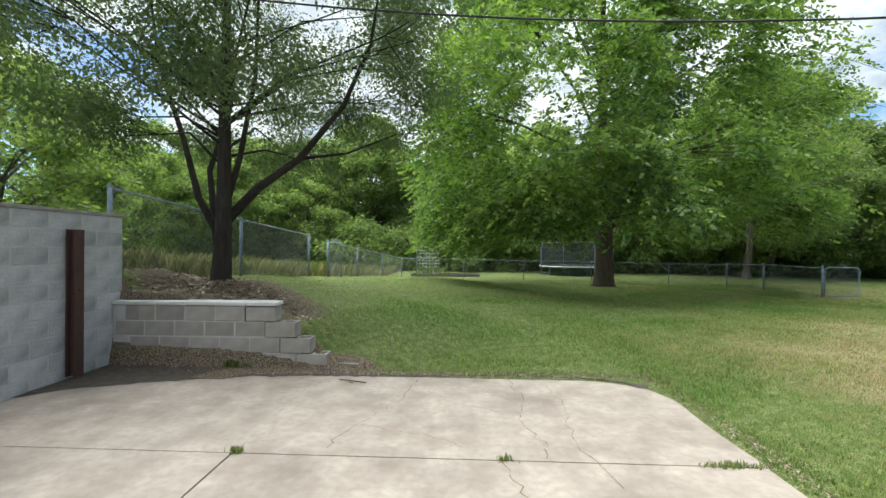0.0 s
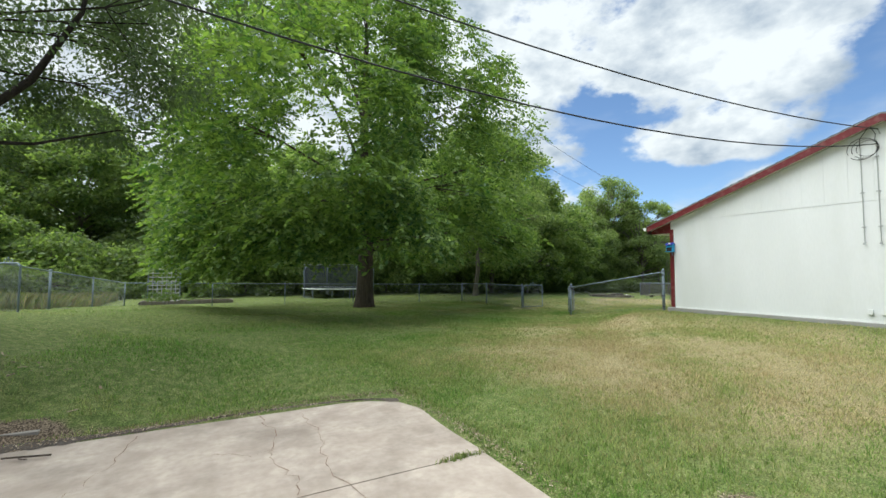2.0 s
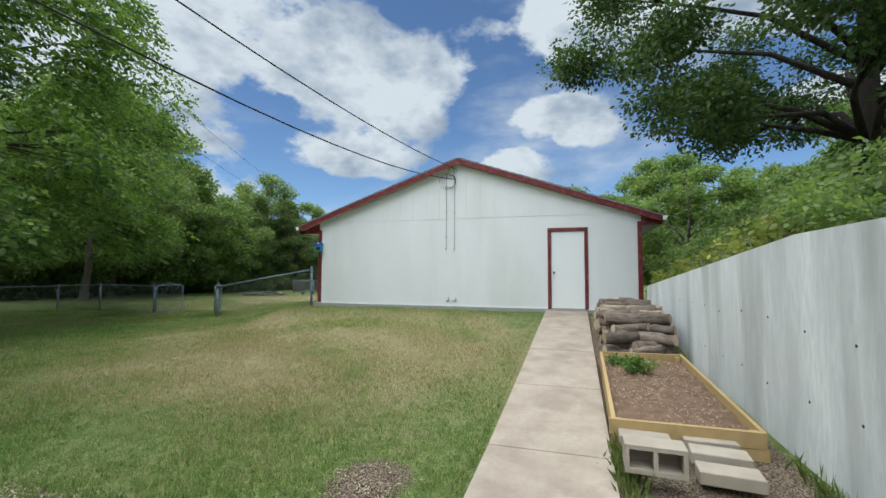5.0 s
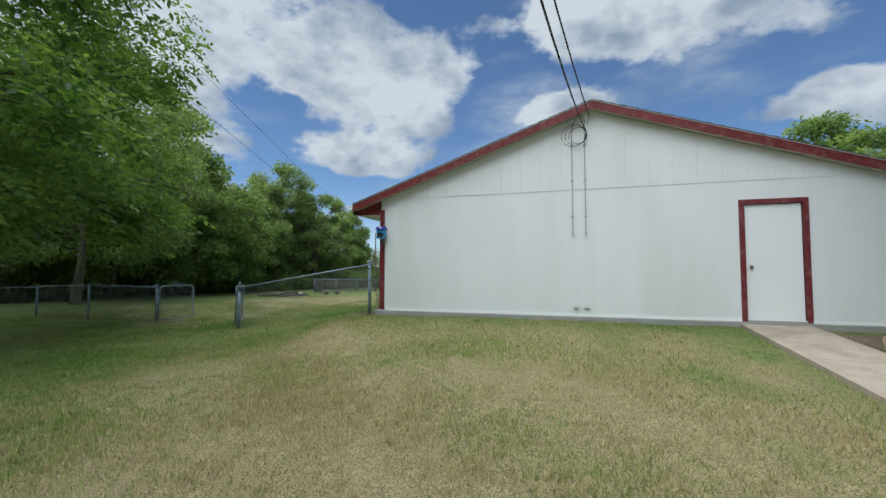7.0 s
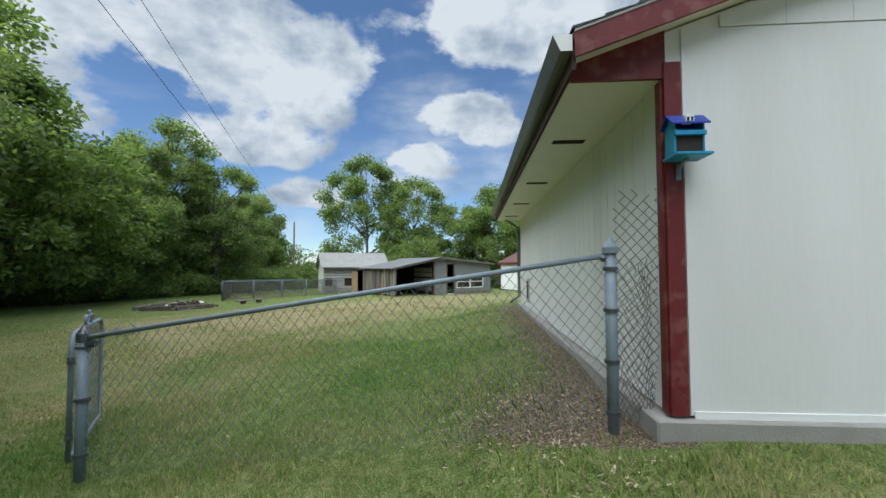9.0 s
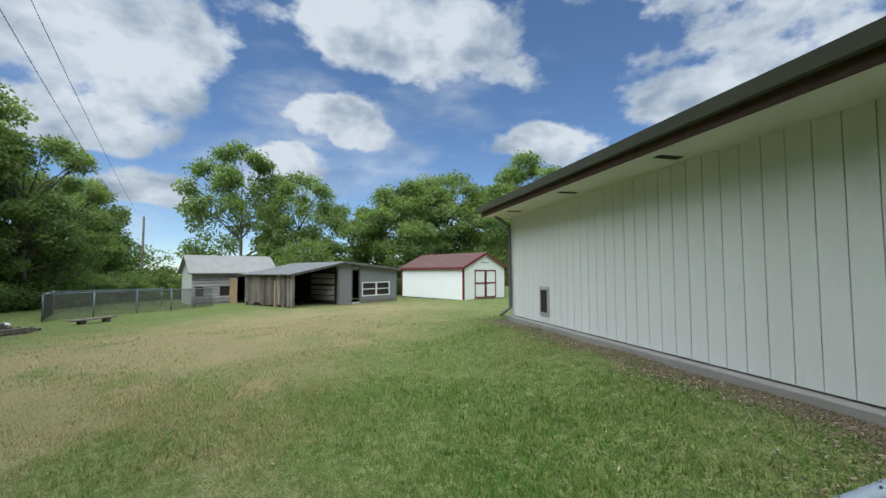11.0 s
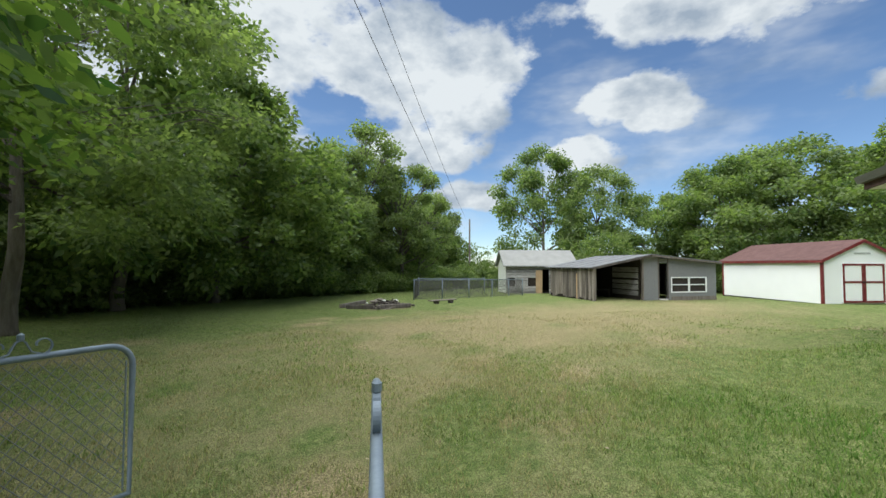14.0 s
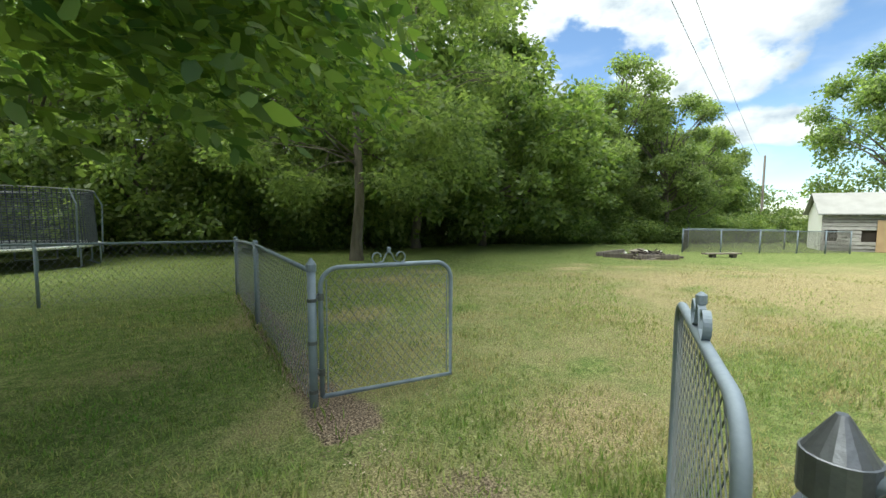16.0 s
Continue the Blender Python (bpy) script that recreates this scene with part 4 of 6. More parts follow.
build_tree("oak_tree", (8.9, -4.7, gz(8.9, -4.7)), "oak tree with dark leaves spreading over the concrete wall", LEAF_O, DARKBARK, 10.0, 2.6, prof(4.2, ROUND), 0.25, 640, 0.55, 150, 0.10, 33, 34, limb_k=0.35, tiers=90)

WOODS = [
    build_tree("woodland_tree", (-8, 36, 0), "tall leafy tree in the woods round the yard", LEAF_D, GREYBARK, 13.0, 1.0, prof(5.0, ROUND), 0.2, 380, 0.85, 74, 0.25, 41, 18, tiers=64),
    build_tree("woodland_tree", (24, 42, 0), "tall leafy tree in the woods round the yard", LEAF_C, GREYBARK, 12.0, 1.4, prof(4.4, [(0, .7), (.2, .8), (.5, 1.0), (.75, .8), (.9, .55), (1, .2)]), 0.18, 290, 0.82, 72, 0.25, 42, 20, tiers=46),
    build_tree("woodland_tree", (52, 4, 0), "tall leafy tree in the woods round the yard", LEAF_D, GREYBARK, 10.5, 0.8, prof(5.2, ROUND), 0.2, 350, 0.85, 74, 0.25, 43, 16, tiers=58),
]
AIRY = build_tree("woodland_tree", (37, 26.8, gz(37, 26.8) - .1), "airy leaning tree with open crown and bare limbs", LEAF_C, GREYBARK, 9.4, 2.2, prof(3.4, [(0, .5), (.2, .8), (.45, 1.0), (.6, .6), (.8, .75), (1, .3)]), 0.16, 150, 0.62, 120, 0.17, 47, 40, limb_k=0.5, tiers=24)
BUSH = build_tree("bush", (30, 36, 0), "dense green undergrowth bush at the wood's edge", LEAF_D, GREYBARK, 3.4, 0.1, [(0, 2.4), (.3, 2.7), (.7, 2.0), (1, .5)], 0.06, 150, 0.65, 80, 0.17, 44, 8)
for w in (*WOODS, AIRY, BUSH):
    tagged(w, group="woods round the yard")

for sx, sy, sh, sr in ((6.3, -2.7, .75, .6), (8.3, -2.7, .6, .6), (9.9, -2.6, .6, .6)):
    tagged(build_tree("shrub", (sx, sy, gz(sx, sy) - .05), "yellow-green shrub growing behind the concrete wall", LEAF_Y, GREYBARK, sh, .1, [(0, sr * .8), (.4, sr), (.8, sr * .7), (1, sr * .3)], 0.03, 60, 0.26, 70, 0.085, int(sx * 10), 14), category="shrub", group="shrubs behind the wall")


def scatter_woods():
    rng = random.Random(5)
    spots = []
    for i in range(15):
        spots.append((-34 + i * 4.4 + rng.uniform(-1, 1), 34 + rng.uniform(-2.5, 3), rng.uniform(0.75, 1.0)))
    for i in range(11):
        spots.append((-32 + i * 5.6, 43 + rng.uniform(-2, 2), rng.uniform(0.9, 1.2)))
    for i in range(7):
        spots.append((33 + i * 3.4 + rng.uniform(-1, 1), 32.5 - i * 0.7 + rng.uniform(-1, 1.5), rng.uniform(0.72, 0.9)))
    for i in range(9):
        spots.append((53 + rng.uniform(-2, 3), 20 - i * 5.0, rng.uniform(0.88, 1.0) if i < 3 else rng.uniform(1.0, 1.25)))
    spots += [(19.5, 27.5, 1.05), (23.5, 28.0, .95), (27.5, 29.0, .8), (9.5, 30, .8), (13.5, 30, .85)]
    for i in range(7):
        spots.append((20 + i * 5.2, -14 - rng.uniform(0, 4), rng.uniform(0.7, 0.9)))
    for i in range(5):
        spots.append((-14 - rng.uniform(0, 6), 8 + i * 5.5, rng.uniform(0.7, 0.95)))
    spots = [q for q in spots if not 18.5 < math.degrees(math.atan2(q[1] - 11, q[0] - 11.4)) < 24.5 or q[0] < 30]
    spots.append((20.2, -4.9, 0.56))
    for x, y, s in spots:
        src = rng.choice(WOODS)
        o = copy_thing(src, pose(x, y, gz(x, y) - 0.1, 0, 0, rng.uniform(0, 360)))
        o.scale = (s * rng.uniform(0.9, 1.1), s * rng.uniform(0.9, 1.1), s * rng.uniform(0.85, 1.1))
    for x, y, s in ((31.8, 28.4, .95), (34.3, 28.6, 1.12), (39.3, 26.6, .8)):
        o = copy_thing(AIRY, pose(x, y, gz(x, y) - 0.1, 0, 0, rng.uniform(0, 360)))
        o.scale = (s, s, s * rng.uniform(0.95, 1.1))
    for x, y, k in ((9.2, -3.6, .45), (7.0, -3.3, .4), (5.2, -3.4, .42), (12.2, -4.2, .6), (14.5, -4.6, .7), (10.8, -5.0, .7)):
        o = copy_thing(BUSH, pose(x, y, gz(x, y) - 0.1, 0, 0, x * 70))
        o.scale = (k, k, k)
    for i in range(9):
        x, y = 26.5 + i * 2.3, 29.6 - .42 * i + rng.uniform(-.5, .5)
        o = copy_thing(BUSH, pose(x, y, gz(x, y) - 0.1, 0, 0, rng.uniform(0, 360)))
        o.scale = (.8, .8, rng.uniform(.55, .8))
    for i in range(34):
        if i < 20:
            x, y = -30 + i * 3.2, 30.5 + rng.uniform(-1, 1.5)
        else:
            x, y = 49 + rng.uniform(-1, 2), 32 - (i - 20) * 3.6
        o = copy_thing(BUSH, pose(x, y, gz(x, y) - 0.1, 0, 0, rng.uniform(0, 360)))
        s = rng.uniform(0.8, 1.35)
        o.scale = (s, s, s * rng.uniform(0.8, 1.2))


scatter_woods()


# ---- block walls ----
def block_mesh(name, w, d, h, mat, hollow=False):
    bm = bmesh.new()
    if not hollow:
        add_box(bm, (0, 0, 0), (w, d, h), 0.006)
    else:
        # one closed shell with two cores, open at the top
        t, mid = 0.03, w / 2
        xs, ys = (0, t, mid - t / 2, mid + t / 2, w - t, w), (0, t, d - t, d)
        seen = {}

        def at(i, j, z):
            key = (i, j, z)
            if key not in seen:
                seen[key] = bm.verts.new((xs[i], ys[j], z))
            return seen[key]

        def core(i, j):
            return j == 1 and i in (1, 3)
        for i in range(5):
            for j in range(3):
                z = 0.02 if core(i, j) else h
                bm.faces.new((at(i, j, z), at(i + 1, j, z), at(i + 1, j + 1, z), at(i, j + 1, z)))
                bm.faces.new((at(i, j, 0), at(i, j + 1, 0), at(i + 1, j + 1, 0), at(i + 1, j, 0)))
                if core(i, j):
                    ring = ((i, j), (i + 1, j), (i + 1, j + 1), (i, j + 1))
                    for a, b in zip(ring, ring[1:] + ring[:1]):
                        bm.faces.new((at(*a, 0.02), at(*a, h), at(*b, h), at(*b, 0.02)))
        edge = [(i, 0) for i in range(5)] + [(5, j) for j in range(3)] + [(i, 3) for i in range(5, 0, -1)] + [(0, j) for j in range(3, 0, -1)]
        for a, b in zip(edge, edge[1:] + edge[:1]):
            bm.faces.new((at(*a, 0), at(*b, 0), at(*b, h), at(*a, h)))
        bmesh.ops.recalc_face_normals(bm, faces=bm.faces[:])
    me = bpy.data.meshes.new(name)
    bm.to_mesh(me)
    bm.free()
    me.materials.append(mat)
    return me


def lay(me, name, parent, m):
    ob = new(name, me)
    ob.parent = parent
    ob.matrix_basis = m
    return ob


def build_block_walls():
    rng = random.Random(2)
    w = thing("wall_left", (0, 0, 0), "tall painted concrete-block retaining wall with weathered courses", "wall", kind="structure")
    part("core", box((-4.765, -1.74, -0.1), (-4.5755, 5.42, 1.93)), MORTAR, w)
    full, half = block_mesh("block", .386, .20, .186, PALEBLOCK), block_mesh("half_block", .186, .20, .186, PALEBLOCK)
    for c in range(10):
        z = -0.055 + c * 0.2
        y = 5.425
        if c % 2:
            lay(half, "block", w, Matrix.Translation((-4.772, y - .194, z)) @ pose(0, 0, 0, 0, 0, 90) @ Matrix.Translation((0, -.2, 0)))
            y -= 0.2
        while y > -1.3:
            lay(full, "block", w, Matrix.Translation((-4.772 + rng.uniform(-.002, .003), y - .394, z)) @ pose(0, 0, 0, 0, 0, 90) @ Matrix.Translation((0, -.2, 0)))
            y -= 0.4
    tagged(part("cap", box((-4.79, -1.74, 1.932), (-4.555, 5.44, 1.975), .006), BLOCK, w), "")
    s = thing("step_wall", (0, 0, 0), "low stepped wall of grey concrete blocks with pale cap stones", "wall", kind="structure")
    ends = [-1.72, -1.93, -2.13, -2.39]
    solid, half, open_ = (block_mesh("block", .386, .20, .186, BLOCK), block_mesh("half_block", .186, .20, .186, BLOCK), block_mesh("block", .386, .20, .186, BLOCK, True))
    for c, xe in enumerate(ends):
        z = 0.0 + c * 0.2 - 0.005
        part("core", box((-4.56, 5.265, max(z - .01, -.05)), (xe - .41, 5.445, z + .19)), MORTAR, s)
        x = xe
        first = True
        while x > -4.45:
            me = open_ if first and c < 3 else solid
            if x - .4 < -4.57:
                me = half
                x += .2 if x - .4 < -4.66 else 0
            lay(me, "block", s, Matrix.Translation((x - (.394 if me is not half else .2), 5.26 + rng.uniform(-.004, .004), z)))
            x -= 0.4
            first = False
    x = -2.38
    while x > -4.5:
        lay(block_mesh("cap", min(.395, x + 4.57), .24, .045, CAPSTONE), "cap_stone", s, Matrix.Translation((max(x - .4, -4.565), 5.245, .792 + rng.uniform(0, .002))))
        x -= .4
    lay(solid, "block", s, pose(-1.70, 5.30, -.115, 0, 0, -8))
    b = thing("steel_beam", (-4.50, 4.66, 0.04), "rusty steel I-beam leaning upright against the block wall", "beam")
    bm = bmesh.new()
    H = 1.70
    for lo, hi in (((-.055, -.06, 0), (-.045, .06, H)), ((.045, -.06, 0), (.055, .06, H)), ((-.045, -.005, 0), (.045, .005, H))):
        add_box(bm, lo, hi)
    part("web_and_flanges", bm, RUST_SHADE, b)
    part("bolt", tube([(.05, 0, 1.0), (.075, 0, 1.0)], .014, 6), RUST_SHADE, b)


build_block_walls()


def build_right_wall():
    w = thing("wall_right", (0, 0, 0), "cast concrete retaining wall with streaks and form holes", "wall", kind="structure")
    poly = [(-6, -1.76, -.2), (11.02, -1.76, -.2), (11.02, -1.76, 1.21), (4.3, -1.76, 1.84), (-6, -1.76, 1.95)]
    part("core", prism(poly, (0, -.2, 0)), WALLCON, w)
    rng = random.Random(9)
    for i in range(26):
        x, z = 3.0 + i % 13 * .62 + rng.uniform(-.05, .05), .55 + (i // 13) * .55 + rng.uniform(-.04, .04)
        if z < 1.15 or x < 9:
            part("form_hole", tube([(x, -1.765, z), (x, -1.757, z)], .011, 8), DARK, w)
    for x in (5.4, 6.3, 7.1, 7.5, 8.9):
        z = 1.84 - (x - 4.3) * .0937
        part("rebar_stub", tube([(x, -1.86, z - .05), (x, -1.86, z + .04), (x - .10, -1.80, z + .14), (x - .16, -1.74, z + .13)], .006, 6), GALV, w)


build_right_wall()


# ---- chain-link fences ----
def wires(name, segs, r, mat, parent):
    segs = np.array(segs, float)
    a, b = segs[:, 0], segs[:, 1]
    d = b - a
    d /= np.linalg.norm(d, axis=1)[:, None] + 1e-9
    ref = np.where(np.abs(d[:, 2:3]) > .9, np.array([[1., 0, 0]]), np.array([[0, 0, 1.]]))
    u = np.cross(d, ref)
    u /= np.linalg.norm(u, axis=1)[:, None] + 1e-9
    w = np.cross(d, u)
    ring = [u * math.cos(k * 2.0944) * r + w * math.sin(k * 2.0944) * r for k in range(3)]
    verts = np.stack([a + q for q in ring] + [b + q for q in ring], 1).reshape(-1, 3)
    base = np.arange(len(segs))[:, None] * 6
    f = np.concatenate([base + np.array([[0, 1, 4, 3]]), base + np.array([[1, 2, 5, 4]]), base + np.array([[2, 0, 3, 5]])])
    return raw_mesh(name, verts, f, mat, parent)


def link_segs(p0, p1, h0, h1, pitch=.08, amp=.012):
    """The two sets of slanting wires of a chain-link panel, bowed where they hook."""
    p0, p1 = np.array(p0, float), np.array(p1, float)
    L = np.linalg.norm((p1 - p0)[:2])
    nrm = np.array([-(p1 - p0)[1], (p1 - p0)[0], 0]) / max(L, 1e-6)
    H = max(h0, h1)
    out = []

    def at(u, v, k):
        f = u / L
        return p0 + (p1 - p0) * f + np.array([0, 0, 1]) * v * (h0 + (h1 - h0) * f) / H + nrm * k * amp * .4
    for s in (1, -1):
        u = -H * .8
        while u < L + H * .8:
            # the wire runs from (u, 0) to (u + .8 H s, H)
            a, b = 0.0, 1.0
            x0, x1 = u, u + .8 * H * s
            if x0 < 0 or x0 > L:
                a = ((0 if x0 < 0 else L) - x0) / (x1 - x0)
            if x1 < 0 or x1 > L:
                b = ((0 if x1 < 0 else L) - x0) / (x1 - x0)
            if 0 <= a < b <= 1:
                out.append((at(x0 + (x1 - x0) * a, a * H, s), at(x0 + (x1 - x0) * b, b * H, s)))
            u += pitch
    return out


def post_part(parent, x, y, z0, z1, r, cap="dome", mat=None, tilt=0.0):
    p = part("post", tube([(x, y, z0 - .1), (x + tilt, y, z1)], r, 14), mat or GALV, parent, "", True)
    bm = bmesh.new()
    if cap == "cone":
        add_tube(bm, [(x + tilt, y, z1 - .05), (x + tilt, y, z1 + .005), (x + tilt, y, z1 + .006), (x + tilt, y, z1 + .06)], [r * 1.13, r * 1.13, r * 1.05, r * .12], 16)
        part("cap", bm, CAPMETAL, p, "pointed cast cap with its shade in the colour")
    elif cap:
        add_tube(bm, [(x + tilt, y, z1 - .02), (x + tilt, y, z1 + .006), (x + tilt, y, z1 + .022), (x + tilt, y, z1 + .028)], [r * 1.15, r * 1.15, r * .8, r * .2], 12)
        part("cap", bm, GALV, p)
    else:
        bm.free()
    return p


def fence(name, label, pts, r=.02, pitch=.08, ends=(), mat=None, group="chain-link fences", rail_r=.018):
    """pts: x, y, ground z, height."""
    t = thing(name, (pts[0][0], pts[0][1], pts[0][2]), label, "fence", group)
    o = Vector(pts[0][:3])
    loc = [(x - o.x, y - o.y, z - o.z, h) for x, y, z, h in pts]
    for i, (x, y, z, h) in enumerate(loc):
        post_part(t, x, y, z, z + h, r if i not in ends else r * 1.25, "dome" if i not in ends else "")
    part("top_rail", tube([(x, y, z + h - .03) for x, y, z, h in loc], rail_r, 10), GALV, t, "", True)
    segs = []
    for a, b in zip(loc, loc[1:]):
        segs += link_segs((a[0], a[1], a[2] + .03), (b[0], b[1], b[2] + .03), a[3] - .04, b[3] - .04, pitch)
    wires("wire_mesh", segs, .0024 if mat is None else .006, mat or WIRE, t)
    return t


def leaf_gate(name, label, hinge, direction, width, z0, z1):
    t = thing(name, (hinge[0], hinge[1], z0), label, "gate", "double gate leaves")
    d = Vector((direction[0], direction[1], 0)).normalized()
    H = z1 - z0
    R = .13

    def P(u, v):
        return d * u + V(0, 0, v)
    pts = [P(.06, 0), P(.06, H - R)]
    for k in range(1, 7):
        a = math.pi / 2 * k / 6
        pts.append(P(.06 + R - R * math.cos(a), H - R + R * math.sin(a)))
    for k in range(0, 7):
        a = math.pi / 2 * k / 6
        pts.append(P(width - R + R * math.sin(a), H - R + R * math.cos(a)))
    pts += [P(width, 0), P(.06, 0)]
    part("gate_frame", tube(pts, .0175, 12), GALV, t, "", True)
    part("tension_bar", tube([P(.10, .03), P(.10, H - .08)], .005, 6), GALV, t)
    part("tension_bar", tube([P(width - .035, .03), P(width - .035, H - .1)], .005, 6), GALV, t)
    a, b = P(.09, .03), P(width - .03, .03)
    wires("wire_mesh", link_segs(a, b, H - .06, H - .06, .066), .0025, WIRE, t)
    for v in (.18, H - .2):
        bm = tube([P(.0, v), P(.06, v)], .016, 8)
        add_tube(bm, [P(.06, v - .025), P(.06, v + .025)], .024, 10)
        part("hinge", bm, CAPMETAL, t)
    # scroll ornament of flat bar on the top rail
    side = Vector((-d.y, d.x, 0)) * .011
    for s in (-1, 1):
        bm = bmesh.new()
        c = width * .52
        path = []
        for k in range(19):
            f = k / 18
            ang = -math.pi / 2 + s * (0.2 + f * 4.6)
            rr = .052 * (1 - .62 * f)
            path.append(P(c + s * .085 + math.cos(ang) * rr * 1.0, H + .062 + math.sin(ang) * rr))
        path = [P(c, H + .10), P(c + s * .02, H + .085), P(c + s * .045, H + .03)] + path
        ring = []
        for a, p in enumerate(path):
            q, o = path[min(a + 1, len(path) - 1)], path[max(a - 1, 0)]
            n = (q - o).cross(side).normalized() * .003
            ring.append([bm.verts.new(p + side + n), bm.verts.new(p - side + n), bm.verts.new(p - side - n), bm.verts.new(p + side - n)])
        for u, v in zip(ring, ring[1:]):
            for e in range(4):
                bm.faces.new((u[e], u[(e + 1) % 4], v[(e + 1) % 4], v[e]))
        bm.faces.new(ring[0][::-1])
        bm.faces.new(ring[-1])
        part("scroll", bm, GALV, t)
    part("finial", tube([P(width * .52, H + .09), P(width * .52, H + .10), P(width * .52, H + .125), P(width * .52, H + .135)], [.006, .016, .016, .004], 10), GALV, t)
    return t


GRX, GRY, GLX, GLY, CPX, CPY = 11.83, 11.496, 11.735, 14.206, 11.73, 7.72


def build_fences():
    f = fence("yard_fence", "sloping chain-link fence panel between garage and gate", [(CPX, CPY, .44, 1.17), ((CPX + GRX) / 2, 9.6, .17, 1.15), (GRX, GRY, -.06, 1.08)], .030, ends=(0, 2))
    for o in [c for c in f.children if c.name.startswith("post")][1:2]:
        for ch in list(o.children):
            bpy.data.objects.remove(ch)
        bpy.data.objects.remove(o)
    o = Vector((CPX, CPY, .44))
    for z in (.12, .45, .78, 1.05):
        part("tension_band", tube([(0, 0, z - .012), (0, 0, z + .012)], .049, 12), CAPMETAL, f)
    part("rail_end", tube([(0, 0, 1.12), (0, .06, 1.12)], .024, 8), CAPMETAL, f)
    part("pointed_cap", tube([(0, 0, 1.15), (0, 0, 1.19), (0, 0, 1.26)], [.05, .05, .004], 12), GALV, f)
    g = Vector((GRX, GRY, -.06)) - o
    # cap painted darker than the other caps to carry its shade
    part("pointed_cap", tube([g + V(0, 0, 1.02), g + V(0, 0, 1.085), g + V(0, 0, 1.086), g + V(0, 0, 1.145)], [.048, .048, .045, .008], 18), CAPMETAL, f, "pointed cast post cap with its shade in the colour")
    for z in (.2, .6, .98):
        part("tension_band", tube([g + V(0, 0, z - .012), g + V(0, 0, z + .012)], .050, 12), CAPMETAL, f)
    part("rail_end", tube([g + V(0, 0, 1.00), g + V(.01, -.09, 1.01)], .028, 10), CAPMETAL, f)
    rng = random.Random(4)
    segs = []
    for k in range(12):
        y = -.04 - k * .035
        b = g + V(rng.uniform(-.015, .015), y, 1.03 - y * .13)
        m = b + V(rng.uniform(-.04, .04), rng.uniform(-.05, .02), rng.uniform(.03, .07))
        e = m + V(rng.uniform(-.05, .05), rng.uniform(-.06, .05), rng.uniform(-.01, .05))
        part("wire_end", tube([b, m, e], .0034, 5), WIRE, f)
    # loose roll of netting between the end post and the wall
    t = thing("loose_netting", (CPX + .03, CPY - .03, .44), "torn loose chain-link netting bunched beside the corner board", "netting")

    def sheet(width, height, cols, step, shape, torn):
        """Zigzag wires hooked side by side into diamonds and bent by a shape."""
        segs = []
        w = width / cols
        for i in range(cols):
            rows = int(height / step) - (torn[i % len(torn)])
            pts = [shape((i + .5 + (.52 if (j + i) % 2 else -.52)) * w, j * step) for j in range(rows)]
            segs += list(zip(pts, pts[1:]))
        return segs

    def hung(u, v):
        return V(.03 + .05 * math.sin(u * 7 + v * 2) + .02 * math.sin(v * 9), -.02 - u * (1 - .12 * math.sin(v * 2.6)), .02 + v)

    def curled(u, v):
        return V(.07 + .06 * math.sin(u * 14 + v * 3), -.03 - u * .62 - .03 * math.sin(v * 6 + u * 9), .02 + v + .02 * math.sin(u * 20))
    wires("netting", sheet(.37, 1.60, 11, .040, hung, (3, 0, 1, 0, 2, 1)), .0026, DARKWIRE, t)
    wires("netting", sheet(.46, 1.16, 15, .040, curled, (0, 2, 1, 0, 1, 3)), .0024, DARKWIRE, t)
    fence("yard_fence", "chain-link fence running from the gate along the lawn", [(GLX, GLY, -.02, 1.03), (11.72, 16.85, .01, 1.02), (11.70, 19.1, .02, .95)], .030, ends=())
    g2 = thing("gate_post", (GLX, GLY, -.02), "galvanised gate post with tension bands", "post")
    part("pointed_cap", tube([(0, 0, 1.0), (0, 0, 1.05), (0, 0, 1.051), (0, 0, 1.095)], [.036, .036, .034, .006], 14), GALV, g2)
    for z in (.15, .5, .8):
        part("tension_band", tube([(0, 0, z - .012), (0, 0, z + .012)], .034, 12), CAPMETAL, g2)
    fence("yard_fence", "chain-link fence along the back of the lawn", [(11.70, 19.1, .02, .93), (9.2, 19.15, .05, .92), (6.0, 19.8, .05, .95), (3.0, 20.6, .02, 1.0), (.05, 21.4, 0, 1.05), (-3.2, 22.0, -.02, 1.1)], .021, .09)
    fence("yard_fence", "chain-link fence along the slope beside the woods", [(-3.2, 22.0, -.02, 1.1), (-3.55, 18.4, .22, 1.12), (-3.9, 15.4, .42, 1.15)], .024, .09)
    fence("yard_fence", "chain-link fence climbing the bank beside the elm", [(-4.4, 11.8, .72, 1.22), (-4.66, 8.6, .94, 1.22), (-4.95, 5.65, 1.2, 1.2)], .032, .08)
    fence("yard_fence", "chain-link fence along the slope beside the woods", [(-3.9, 15.4, .42, 1.15), (-4.22, 12.95, .60, 1.18)], .032, .09)
    leaf_gate("fence_gate", "galvanised chain-link gate leaf standing open with scroll ornament", (11.82, 11.60), (.825, .565), 1.2, .07, 1.01)
    leaf_gate("fence_gate", "galvanised chain-link gate leaf standing open with scroll ornament", (GLX, GLY), (1.0, -.09), 1.08, .08, 1.00)
    leaf_gate("fence_gate", "narrow chain-link gate leaf standing open by the bank", (-4.22, 12.95), (.55, -.5), .8, .62, 1.72)


build_fences()


